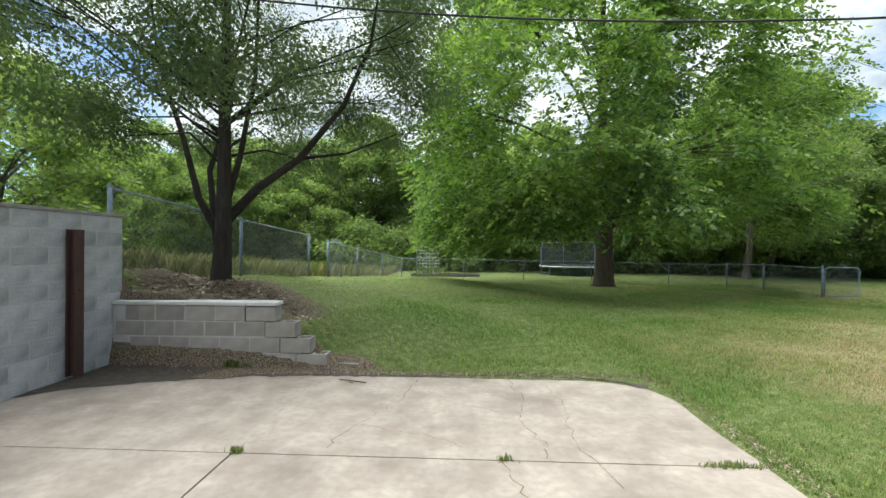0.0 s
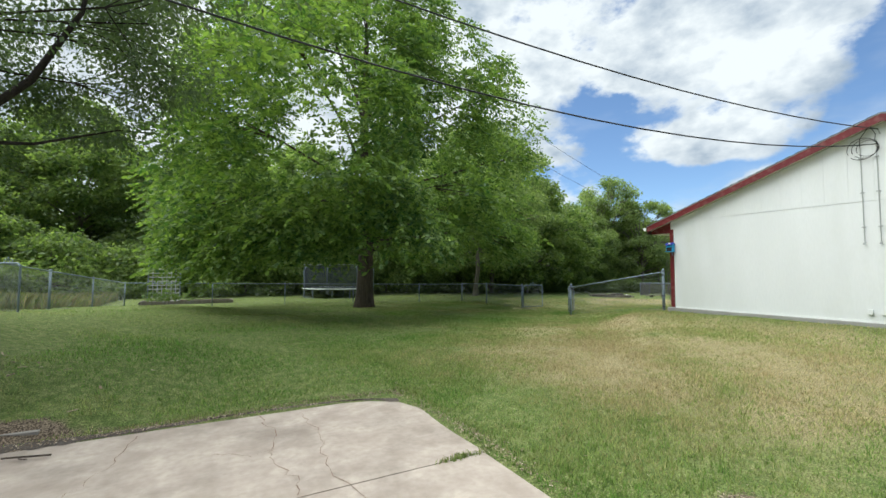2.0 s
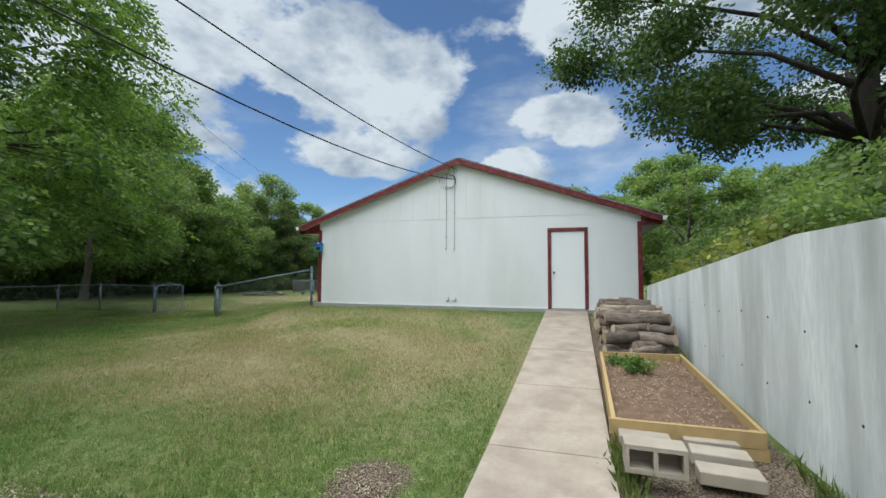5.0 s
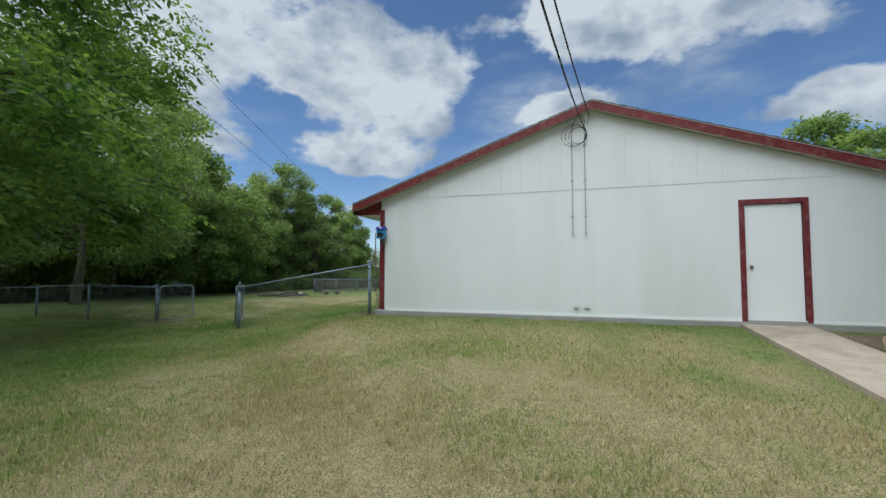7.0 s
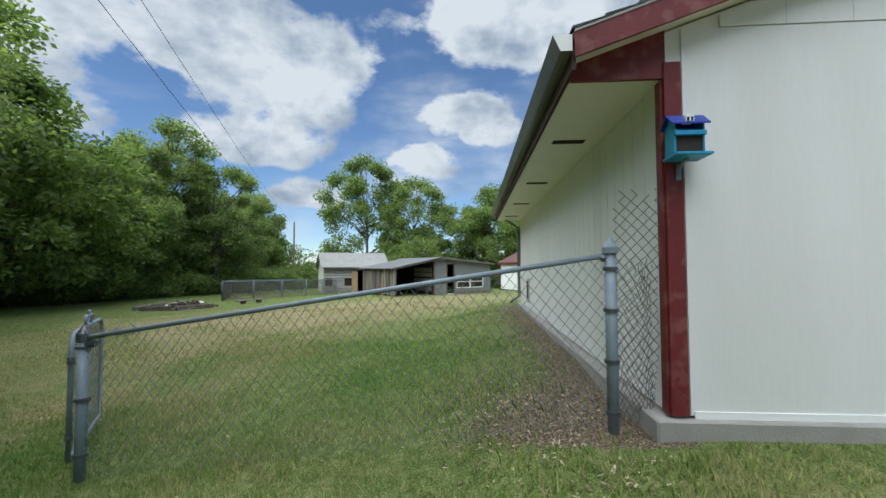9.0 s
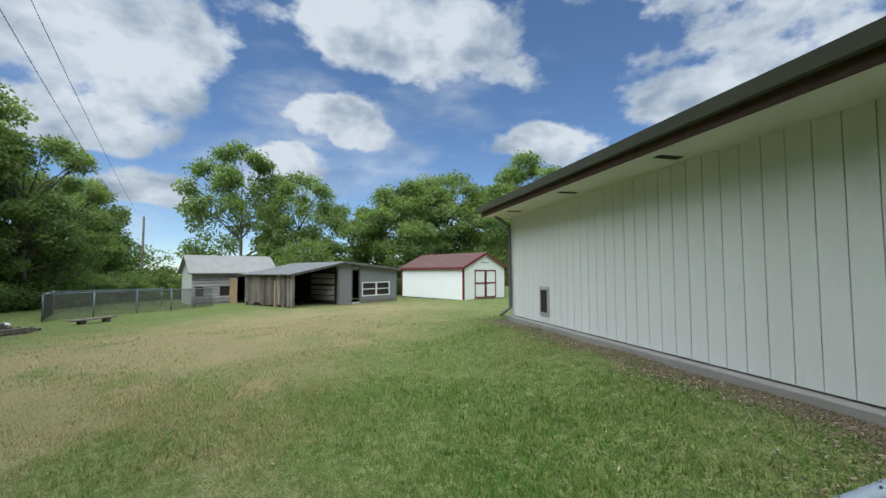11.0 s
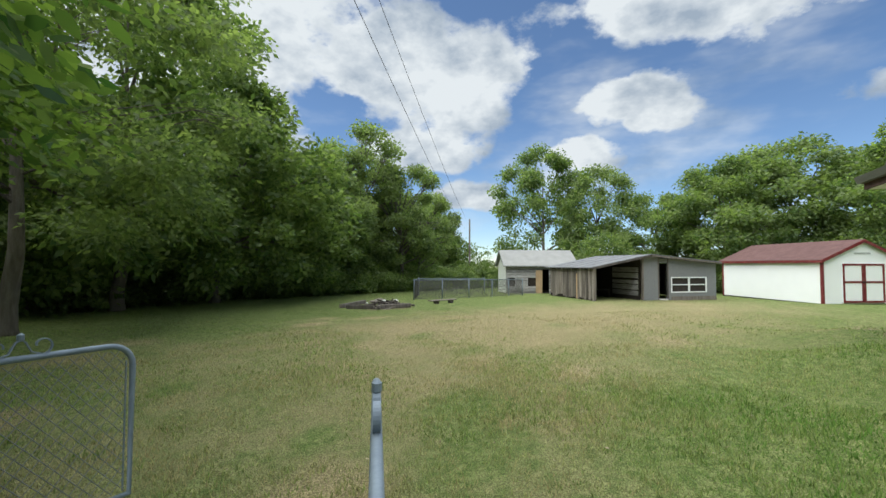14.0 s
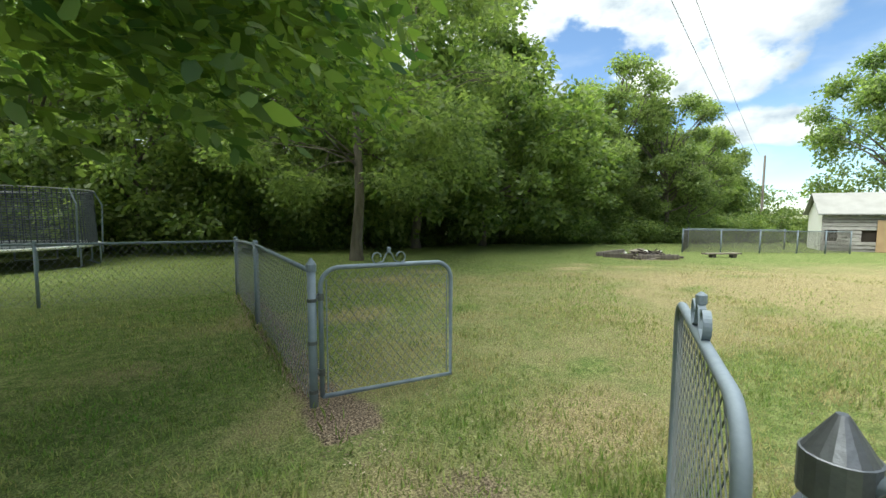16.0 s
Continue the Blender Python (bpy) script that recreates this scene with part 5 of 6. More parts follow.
# ---- garage fittings ----
def build_fittings():
    f = thing("bird_feeder", (11.51, 7.335, 2.12), "blue wooden house-shaped bird feeder on a wall bracket", "bird feeder")
    f.scale = (.79, .79, .79)
    w = .11
    part("tray", box((-.15, -w - .02, .04), (.09, w + .02, .06), .003), BLUE, f)
    part("back_panel", box((.07, -w, .06), (.085, w, .30)), BLUE, f)
    for s in (-1, 1):
        part("side_panel", prism([(-.07, s * w, .06), (.07, s * w, .06), (.07, s * w, .30), (.0, s * w, .355), (-.07, s * w, .30)], (0, -s * .012, 0)), BLUE, f)
    part("ledge", box((-.095, -w - .005, .20), (-.068, w + .005, .235), .003), BLUE, f)
    part("seed_window", box((-.064, -w + .013, .065), (-.060, w - .013, .20)), DARK, f)
    for s in (-1, 1):
        part("roof_panel", prism([(s * .10, -w - .03, .282), (0, -w - .03, .365), (0, -w - .03, .377), (s * .10, -w - .03, .294)], (0, 2 * w + .06, 0)), NAVY, f)
    part("dormer", prism([(-.085, -.03, .30), (-.085, .03, .30), (-.085, .03, .345), (-.085, 0, .37), (-.085, -.03, .345)], (.06, 0, 0)), DOORWHITE, f)
    for s in (-1, 1):
        part("dormer_window", box((-.088, s * .014 - .008, .308), (-.0855, s * .014 + .008, .338)), DARK, f)
    part("bracket", tube([(.11, 0, -.06), (.10, 0, -.02), (.02, 0, .035), (-.04, 0, .038)], .013, 8), GALV, f)
    part("bracket_plate", box((.108, -.02, -.10), (.118, .02, .03)), GALV, f)
    for y in (3.28, 3.04):
        c = thing("conduit", (GX - .03, y, 2.18), "conduit running up the gable to the weatherhead, its shadow put into the grey", "conduit", "conduits")
        # grey instead of white: the pipes' thin shadows are put into the colour
        part("pipe", tube([(0, 0, 0), (0, 0, 2.05)], .008, 8), GREYPVC, c)
        part("elbow", tube([(0, 0, 0), (-.02, 0, -.03), (-.04, .0, -.03)], .02, 8), GREYPVC, c)
        for z in (.3, 1.0, 1.7):
            part("strap", box((-.014, -.03, z), (.012, .03, z + .02)), GREYPVC, c)
        o = thing("outdoor_outlet", (GX - .012, y + (.0 if y < 3.2 else -.04), .72), "grey weatherproof outlet box low on the wall", "outlet", "outlet boxes")
        part("box", box((-.05, -.035, 0), (-.006, .035, .115), .006), GREYPVC, o)
        part("cover", box((-.06, -.04, .015), (-.05, .04, .12), .004), WHITE, o)
    c = thing("cable_coil", (GX - .06, 3.16, 4.08), "coil of black service cable below the gable peak", "cable")
    for k in range(3):
        pts = [(-.01 * k, math.cos(a) * (.17 + .03 * k) + .04 * k, math.sin(a) * (.16 + .03 * k)) for a in np.linspace(-.4, 5.6, 26)]
        part("loop", tube(pts, .005, 6), CABLE, c)
    part("tail", tube([(0, .12, .05), (-.02, .10, .22), (-.03, -.02, .40)], .006, 6), CABLE, c)
    part("tail", tube([(0, -.1, .1), (-.02, -.13, .25), (-.03, -.06, .42)], .006, 6), CABLE, c)

    def sag(a, b, s, n=28):
        a, b = Vector(a), Vector(b)
        return [a.lerp(b, k / n) - V(0, 0, s * 4 * (k / n) * (1 - k / n)) for k in range(n + 1)]
    for a, b, s in (((11.486, 3.007, 4.115), (-14, 5.27, 8.031), 2.124), ((11.40, 2.953, 4.382), (-14, 5.856, 8.356), 1.49)):
        l = thing("service_cable", (0, 0, 0), "black overhead service cable strung to the garage", "cable", "overhead cables")
        part("cable", tube(sag(a, b, s), .010, 6), CABLE, l)
        part("wall_hook", tube([a, (GX - .06, a[1] + .02, a[2] - .05), (GX - .01, a[1] + .03, a[2] - .04)], .012, 8), GREYPVC, l)
    for a, b in (((-20, 2.88, 10.55), (47.9, 26.39, 5.05)), ((-20, 3.18, 12.17), (47.9, 26.16, 5.89))):
        l = thing("power_line", (0, 0, 0), "thin overhead power line crossing the yard", "cable", "overhead cables")
        part("cable", tube(sag(a, b, 1.4), .007, 5), CABLE, l)
    p = thing("utility_pole", (47.9, 25.8, -.6), "grey wooden utility pole beyond the yard", "pole")
    part("shaft", tube([(0, 0, 0), (0, 0, 6.4)], [.10, .07], 10), GREYWOOD, p)
    part("insulator", tube([(0, 0, 6.35), (0, 0, 6.5)], .04, 8), GREYPVC, p)


build_fittings()


# ---- firewood, raised bed, loose blocks ----
def build_log(seed, r, length):
    rng = random.Random(seed)
    bm = bmesh.new()
    n = 10
    pts = [(rng.uniform(-.012, .012), (k / 5 - .5) * length, rng.uniform(-.012, .012)) for k in range(6)]
    add_tube(bm, pts, [r * rng.uniform(.88, 1.08) for _ in range(6)], n)
    for v in bm.verts:
        a = math.atan2(v.co.z, v.co.x)
        k = 1 + .08 * math.sin(3 * a + seed) + .05 * math.sin(7 * a + 2 * seed)
        v.co.x *= k
        v.co.z *= k
    me = bpy.data.meshes.new("firewood_log")
    for f in bm.faces:
        f.material_index = 1 if len(f.verts) > 4 else 0
        f.smooth = len(f.verts) == 4
    bm.to_mesh(me)
    bm.free()
    me.materials.append(LOGEND if seed == 4 else LOGBARK)
    me.materials.append(LOGEND)
    return me


def build_woodpile():
    rng = random.Random(11)
    kinds = [(build_log(k, r, l), r) for k, (r, l) in enumerate(((.05, .50), (.065, .48), (.085, .55), (.10, .45), (.045, .55), (.07, .48)))]
    for layer in range(5):
        x = 7.15 + layer * .17
        while x < 10.35 - layer * .10:
            me, r = rng.choice(kinds)
            lo, hi = -.62, -1.66
            lengths = 1 if rng.random() < .3 else 2
            z0 = float(np.interp(x, [7, 11], [.16, .44]))
            for q in range(lengths):
                y = -1.08 + rng.uniform(-.2, .2) if lengths == 1 else (-.84 - q * .50 + rng.uniform(-.08, .08))
                ob = new("firewood_log", me)
                ob.matrix_basis = pose(x + rng.uniform(-.03, .03), y, z0 + .05 + layer * .125 + rng.uniform(-.01, .01), rng.uniform(-7, 7), rng.uniform(0, 360), rng.uniform(-30, 30))
                tagged(ob, "cut firewood log with grey-brown bark on the pile", "firewood", "firewood pile")
            x += 2.1 * r + rng.uniform(0, .03)


build_woodpile()


def build_bed():
    b = thing("raised_bed", (0, 0, 0), "raised garden bed of treated lumber with mulched soil", "planter")
    c = [(4.30, -.36), (6.90, -.44), (7.02, -1.54), (4.30, -1.52)]
    zb, zt = [.02, .15, .15, .02], .27

    def board(p, q, z0, z1, th=.038):
        a, e = Vector((*p, 0)), Vector((*q, 0))
        d = (e - a).normalized()
        n = Vector((-d.y, d.x, 0)) * th
        poly = [a + V(0, 0, z0[0]), e + V(0, 0, z0[1]), e + V(0, 0, z1[1]), a + V(0, 0, z1[0])]
        bm = prism(poly, -n)
        return bm
    part("board", board(c[0], c[1], (.03, .16), (.255, .37)), TIMBER, b)
    part("board", board(c[1], c[2], (.17, .17), (.37, .37)), TIMBER, b)
    part("board", board(c[2], c[3], (.16, .03), (.37, .255)), TIMBER, b)
    part("board", board((4.30, -1.50), (4.30, -.34), (.135, .135), (.262, .262), -.04), TIMBER, b)
    part("board", board((4.30, -1.52), (4.30, -.36), (.0, .0), (.13, .13), -.038), TIMBER, b)
    for x, y in ((4.36, -.42), (4.36, -1.46), (6.82, -.52), (6.92, -1.46)):
        part("corner_stake", box((x - .03, y - .03, .02), (x + .03, y + .03, .24 + (x > 5) * .1)), TIMBER, b)
    rng = np.random.default_rng(3)
    n, m = 40, 20
    gx, gy = np.meshgrid(np.linspace(4.32, 6.88, n), np.linspace(-1.5, -.40, m), indexing="ij")
    zz = .17 + (gx - 4.3) * .043 + rng.normal(size=gx.shape) * .008
    idx = np.arange(n * m).reshape(n, m)
    raw_mesh("soil", np.stack([gx, gy, zz], -1).reshape(-1, 3), np.stack([idx[:-1, :-1], idx[1:, :-1], idx[1:, 1:], idx[:-1, 1:]], -1).reshape(-1, 4), MULCH, b)
    k = 4600
    x, y = rng.uniform(4.4, 6.8, k), rng.uniform(-1.46, -.44, k)
    keep = rng.random(k) < np.interp(x, [4.4, 5.0, 6.8], [.12, .7, 1]) * (.55 + .45 * np.sin(x * 6 + 2 * np.sin(y * 7)))
    chips("wood_chips", "scattered pale wood chips on the bed's soil", x[keep], y[keep], .180 + (x[keep] - 4.3) * .043, .008, .030, 5, CHIPS)
    for px, py, s, sd in ((6.55, -.66, .16, 1), (6.2, -.85, .20, 2)):
        r2 = np.random.default_rng(sd)
        t = thing("garden_plant", (px, py, .17 + (px - 4.3) * .043), "small bushy green herb growing in the raised bed", "plant", "garden plants")
        cs = r2.normal(size=(16, 3)) * s * .45
        cs[:, 2] = np.abs(cs[:, 2]) * .9 + .03
        v, f = leaf_cloud(r2, cs, np.full(16, s * .35), np.full(16, 45), .045, .1)
        raw_mesh("foliage", v, f, LEAF_A, t)
        bm = bmesh.new()
        for q in cs[:7]:
            add_tube(bm, [(0, 0, -.01), (q[0] * .5, q[1] * .5, q[2] * .6), tuple(q)], .003, 4)
        part("stems", bm, GREYBARK, t)


def chips(name, label, x, y, z, lo, hi, seed, mat=None):
    """Loose flat flakes lying about."""
    rng = np.random.default_rng(seed)
    n = len(x)
    a = rng.random(n) * 6.28
    L, W = rng.uniform(lo, hi, n), rng.uniform(lo, hi, n) * .4
    ax = np.stack([np.cos(a), np.sin(a), rng.normal(size=n) * .25], 1)
    ay = np.stack([-np.sin(a), np.cos(a), rng.normal(size=n) * .25], 1)
    c = np.stack([x, y, z + .004 + rng.random(n) * .006], 1)
    v = np.stack([c - ax * L[:, None] / 2 - ay * W[:, None] / 2, c + ax * L[:, None] / 2 - ay * W[:, None] * .3, c + ax * L[:, None] / 2 + ay * W[:, None] / 2, c - ax * L[:, None] / 2 + ay * W[:, None] * .4], 1).reshape(-1, 3)
    ob = raw_mesh(name, v, np.arange(n * 4).reshape(n, 4), mat or CHIPS)
    return tagged(ob, label, "debris", kind="stuff")


build_bed()


def build_loose_blocks():
    h = block_mesh("concrete_block", .39, .19, .19, TANBLOCK, True)
    s = block_mesh("concrete_block", .39, .19, .09, TANBLOCK)
    g = "solid pale concrete block by the bed"
    for me, m, lab in ((h, pose(3.68, -.38, .155, 90, 0, -92), "hollow concrete block lying on its side by the bed"), (s, pose(4.08, -.40, .10, 0, 0, -93), g),
                       (s, pose(4.18, -.90, .09, 0, 0, -91), g), (s, pose(3.90, -.88, .10, 0, 0, -96), g), (s, pose(3.62, -.86, .08, 0, 0, -95), g),
                       (h, pose(4.12, -.42, -.09, 0, 0, -90), "hollow concrete block under the others"), (h, pose(4.05, -.92, -.10, 0, 0, -90), "hollow concrete block under the others"), (h, pose(3.75, -.92, -.11, 0, 0, -92), "hollow concrete block under the others")):
        ob = new("concrete_block", me)
        ob.matrix_basis = m
        tagged(ob, lab, "concrete block", "loose blocks")


build_loose_blocks()


# ---- far yard buildings ----
def frame_at(x, y, z, dx, dy):
    """Local x runs along the given direction, local y away to its left."""
    return math.degrees(math.atan2(dy, dx))


def build_shed():
    s = thing("storage_shed", (38.1, 3.1, -.42), "white storage shed with red trim and a red-brown roof", "shed", rz=frame_at(0, 0, 0, .5, -.866))
    W, D, H, R = 4.4, 6.6, 2.25, 3.2
    gable = [(0, 0, 0), (W, 0, 0), (W, 0, H), (W / 2, 0, R), (0, 0, H)]
    part("front_wall", prism(gable, (0, .1, 0)), DOORWHITE, s)
    part("back_wall", prism([(a, D - .1, c) for a, b, c in gable], (0, .1, 0)), DOORWHITE, s)
    part("side_wall", box((0, .1, 0), (.1, D - .1, H)), DOORWHITE, s)
    part("side_wall", box((W - .1, .1, 0), (W, D - .1, H)), DOORWHITE, s)
    for sg in (0, 1):
        e = -.18 if sg == 0 else W + .18
        m = W / 2
        ze = H - .075
        part("roof", prism([(e, -.15, ze), (m, -.15, R + .02), (m, -.15, R + .08), (e, -.15, ze + .06)], (0, D + .3, 0)), REDROOF, s)
        part("rake_trim", prism([(e, -.17, ze - .10), (m, -.17, R - .08), (m, -.17, R + .06), (e, -.17, ze + .05)], (0, .04, 0)), RED, s)
        part("eave_trim", box((e - .02, -.15, ze - .09), (e + .02, D + .15, ze + .03)), RED, s)
    for x in (0, W):
        part("corner_trim", box((x - .025, -.025, 0), (x + .09 if x == 0 else x + .025, .09, H), .004), RED, s)
    part("corner_trim", box((-.025, D - .09, 0), (.02, D + .02, H - .02)), RED, s)
    part("base_skid", box((-.02, -.02, -.1), (W + .02, D + .02, .05)), DARK, s)
    part("vent", box((W / 2 - .45, -.02, H + .28), (W / 2 + .45, .0, H + .36)), GREYPVC, s)
    for k in range(2):
        x0 = 1.05 + k * 1.15
        d = part("door", box((x0, -.05, .1), (x0 + 1.13, -.005, 2.05), .005), DOORWHITE, s, "white double-door leaf framed in red")
        for lo, hi in (((x0, -.07, .1), (x0 + .10, -.052, 2.05)), ((x0 + 1.03, -.07, .1), (x0 + 1.13, -.052, 2.05)), ((x0 + .1, -.07, .1), (x0 + 1.03, -.052, .2)), ((x0 + .1, -.07, 1.95), (x0 + 1.03, -.052, 2.05)), ((x0 + .1, -.07, 1.08), (x0 + 1.03, -.052, 1.18))):
            part("door_trim", box(lo, hi), RED, d)
    part("latch", box((2.1, -.1, 1.1), (2.3, -.07, 1.16)), DARK, s)


def build_barn():
    b = thing("open_barn", (34.2, 13.45, -.39), "weathered grey board barn with an open bay and lean roof", "barn", rz=-51.0)
    L, M, R, D = 0.0, 3.35, 7.75, 4.6
    h0, h1, h2 = 1.78, 2.45, 2.07

    def hz(x):
        return np.interp(x, [L, M, R], [h0, h1, h2])
    rng = random.Random(6)
    # left wall of single boards
    y = .05
    while y < D - .05:
        w = rng.uniform(.14, .22)
        lo = rng.uniform(-.02, .22)
        ob = part("board", box((-.02 + rng.uniform(-.01, .01), y, lo), (.015, min(y + w, D), h0 - rng.uniform(.02, .1))), GREYWOOD, b)
        y += w + rng.uniform(.012, .06)
    # added dark sheet and walls: shade of gaps and bay put into colour
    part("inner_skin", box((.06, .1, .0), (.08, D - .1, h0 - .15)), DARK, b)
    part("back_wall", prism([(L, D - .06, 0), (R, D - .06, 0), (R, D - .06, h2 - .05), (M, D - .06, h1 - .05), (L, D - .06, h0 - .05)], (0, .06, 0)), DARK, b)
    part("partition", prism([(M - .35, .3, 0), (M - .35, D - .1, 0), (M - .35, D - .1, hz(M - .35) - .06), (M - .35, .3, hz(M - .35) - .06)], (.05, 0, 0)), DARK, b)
    for k in range(5):
        part("wall_plank", box((M - .38, .4, .25 + k * .32), (M - .355, 2.6, .25 + k * .32 + (.27 if k != 2 else .2))), LAPWOOD, b)
    # right-hand closed part: panel wall with door gap and window
    d0, d1 = 3.98, 4.52
    part("front_panel", box((M - .35, 0, 0), (d0, .08, h1 - .06)), OSB, b)
    part("front_panel", box((d0, 0, 2.05), (d1, .08, 2.28)), OSB, b)
    w0, w1, wz0, wz1 = 4.75, 7.1, .42, 1.28
    part("front_panel", prism([(d1, 0, 0), (w0, 0, 0), (w0, 0, hz(w0) - .06), (d1, 0, hz(d1) - .06)], (0, .08, 0)), OSB, b)
    part("front_panel", box((w0, 0, .22), (w1, .08, wz0)), OSB, b)
    part("plinth_board", box((w0, -.01, 0), (R, .07, .215)), GREYWOOD, b)
    part("front_panel", prism([(w0, 0, wz1), (w1, 0, wz1), (w1, 0, hz(w1) - .06), (w0, 0, hz(w0) - .06)], (0, .08, 0)), OSB, b)
    part("front_panel", prism([(w1, 0, .22), (R, 0, .22), (R, 0, h2 - .06), (w1, 0, hz(w1) - .06)], (0, .08, 0)), OSB, b)
    part("end_wall", box((R - .06, .08, 0), (R, D - .06, h2 - .06)), OSB, b)
    win = part("window", box((w0 + .03, .05, wz0 + .03), (w1 - .03, .06, wz1 - .03)), DARK, b, "four-pane window in a white frame")
    for lo, hi in (((w0, -.02, wz0), (w1, .03, wz0 + .06)), ((w0, -.02, wz1 - .06), (w1, .03, wz1)), ((w0, -.02, wz0), (w0 + .06, .03, wz1)), ((w1 - .06, -.02, wz0), (w1, .03, wz1)),
                   (((w0 + w1) / 2 - .05, -.02, wz0), ((w0 + w1) / 2 + .05, .03, wz1)), ((w0, -.015, .83), (w1, .028, .88))):
        part("frame_bar", box(lo, hi), DOORWHITE, win)
    part("door_post", box((d0 - .06, -.02, 0), (d0, .09, 2.29)), GREYWOOD, b)
    part("door_post", box((d1, -.02, 0), (d1 + .06, .09, 2.27)), GREYWOOD, b)
    part("threshold", box((d0, -.05, 0), (d1, .1, .10)), CAPSTONE, b)
    part("corner_post", box((-.05, -.05, 0), (.12, .10, h0 - .05)), GREYWOOD, b)
    part("corner_post", box((M - .42, -.03, 0), (M - .34, .1, h1 - .1)), GREYWOOD, b)
    part("plank", box((.9 - .93, 1.5, .02), (-.028, 1.62, 1.45)), PLY, b, "bare yellow plank")
    for (xa, xb) in ((L - .25, M), (M, R + .15)):
        za = h0 - .035 if xa < M else h1
        zb = h1 if xb == M else h2 - .01
        part("roof_deck", prism([(xa, -.25, za), (xb, -.25, zb), (xb, -.25, zb + .05), (xa, -.25, za + .05)], (0, D + .5, 0)), ROOFTIN, b)
        part("roof_edge", prism([(xa, -.28, za - .07), (xb, -.28, zb - .07), (xb, -.28, zb + .03), (xa, -.28, za + .03)], (0, .03, 0)), GREYWOOD, b)
        for k in range(5):
            yy = k * (D + .5) / 5 - .25
            part("roofing_seam", prism([(xa, yy + .02, za + .052), (xb, yy + .02, zb + .052), (xb, yy + .02, zb + .066), (xa, yy + .02, za + .066)], (0, .03, 0)), ROOFTIN, b)
    bench = thing("work_bench", (37.2, 13.4, -.39), "low rough wooden bench inside the open barn", "bench", rz=-51.0)
    part("top", box((-.6, 0, .45), (.7, .5, .5)), DARK, bench)
    for x in (-.55, .6):
        part("leg", box((x, .05, 0), (x + .07, .45, .45)), DARK, bench)


def build_coop():
    h = thing("old_outbuilding", (38.7, 19.5, -.45), "small old outbuilding with peeling lap siding and pale roof", "outbuilding", rz=frame_at(0, 0, 0, .465, -.885))
    L, D, H, R = 4.75, 3.0, 1.95, 2.98
    d0, d1 = 2.45, 2.95
    wins = ((.12, .62), (1.50, 2.08), (3.55, 4.15))
    wz0, wz1 = .52, 1.02
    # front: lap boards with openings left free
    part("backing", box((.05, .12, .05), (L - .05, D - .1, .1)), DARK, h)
    k = 0
    z = .0
    while z < H - .02:
        z1 = min(z + .17, H)
        spans = [(0, L)]
        cuts = [(d0, d1)] if z < 1.62 else []
        if wz0 - .1 < z < wz1:
            cuts += list(wins)
        for a, b in cuts:
            spans = [q for s0, s1 in spans for q in (((s0, min(s1, a)), (max(s0, b), s1)) if a < s1 and b > s0 else ((s0, s1),)) if q[1] - q[0] > .02]
        for a, b in spans:
            part("lap_board", prism([(a, -.045, z + .008), (a, .04, z), (a, .04, z1), (a, -.005, z1)], (b - a, 0, 0)), LAPWOOD, h)
        z = z1 + .016
    part("side_wall", prism([(0, .04, 0), (0, D, 0), (0, D, H), (0, D / 2, R - .05), (0, .04, H)], (.06, 0, 0)), DOORWHITE, h)
    part("side_wall", prism([(L - .06, .04, 0), (L - .06, D, 0), (L - .06, D, H), (L - .06, D / 2, R - .05), (L - .06, .04, H)], (.06, 0, 0)), LAPWOOD, h)
    # near-black back wall: the unlit inside is put into its colour
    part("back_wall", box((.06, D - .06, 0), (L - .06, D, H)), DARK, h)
    for a, b in wins:
        part("window_frame", prism([(a - .04, -.045, wz0 - .09), (b + .04, -.045, wz0 - .09), (b + .04, -.045, wz0 - .04), (a - .04, -.045, wz0 - .04)], (0, .05, 0)), LAPWOOD, h)
        part("window_pane", box((a, .05, wz0 - .1), (b, .06, wz1 + .12)), DARK, h)
    part("door", box((d0 - .42, -.09, .06), (d0 + .02, -.05, 1.62)), PLY, h, "raw plywood door folded open")
    for sgn in (0, 1):
        y0 = -.28 if sgn == 0 else D + .28
        zE = H - .08
        part("roof", prism([(-.22, y0, zE), (-.22, D / 2, R), (-.22, D / 2, R + .06), (-.22, y0, zE + .06)], (L + .44, 0, 0)), GREYROOF, h)
    for k in range(12):
        part("rafter_tail", box((.15 + k * .4, -.24, H - .13), (.2 + k * .4, 0, H - .06)), LAPWOOD, h)


build_shed()
build_barn()
build_coop()


def build_kennel():
    pts = [(29.5, 21.45), (31.1, 20.65), (32.7, 19.8), (34.3, 19.0), (35.6, 18.4), (36.9, 17.9)]
    fence("kennel_fence", "low chain-link kennel run with dark netting", [(x, y, gz(x, y), 1.03) for x, y in pts], .03, .055, mat=DARKWIRE, group="kennel run")
    back = [(29.5, 21.45), (33.0, 23.1), (37.5, 20.6)]
    fence("kennel_fence", "low chain-link kennel run with dark netting", [(x, y, gz(x, y), 1.03) for x, y in back], .03, .10, mat=DARKWIRE, group="kennel run")


build_kennel()


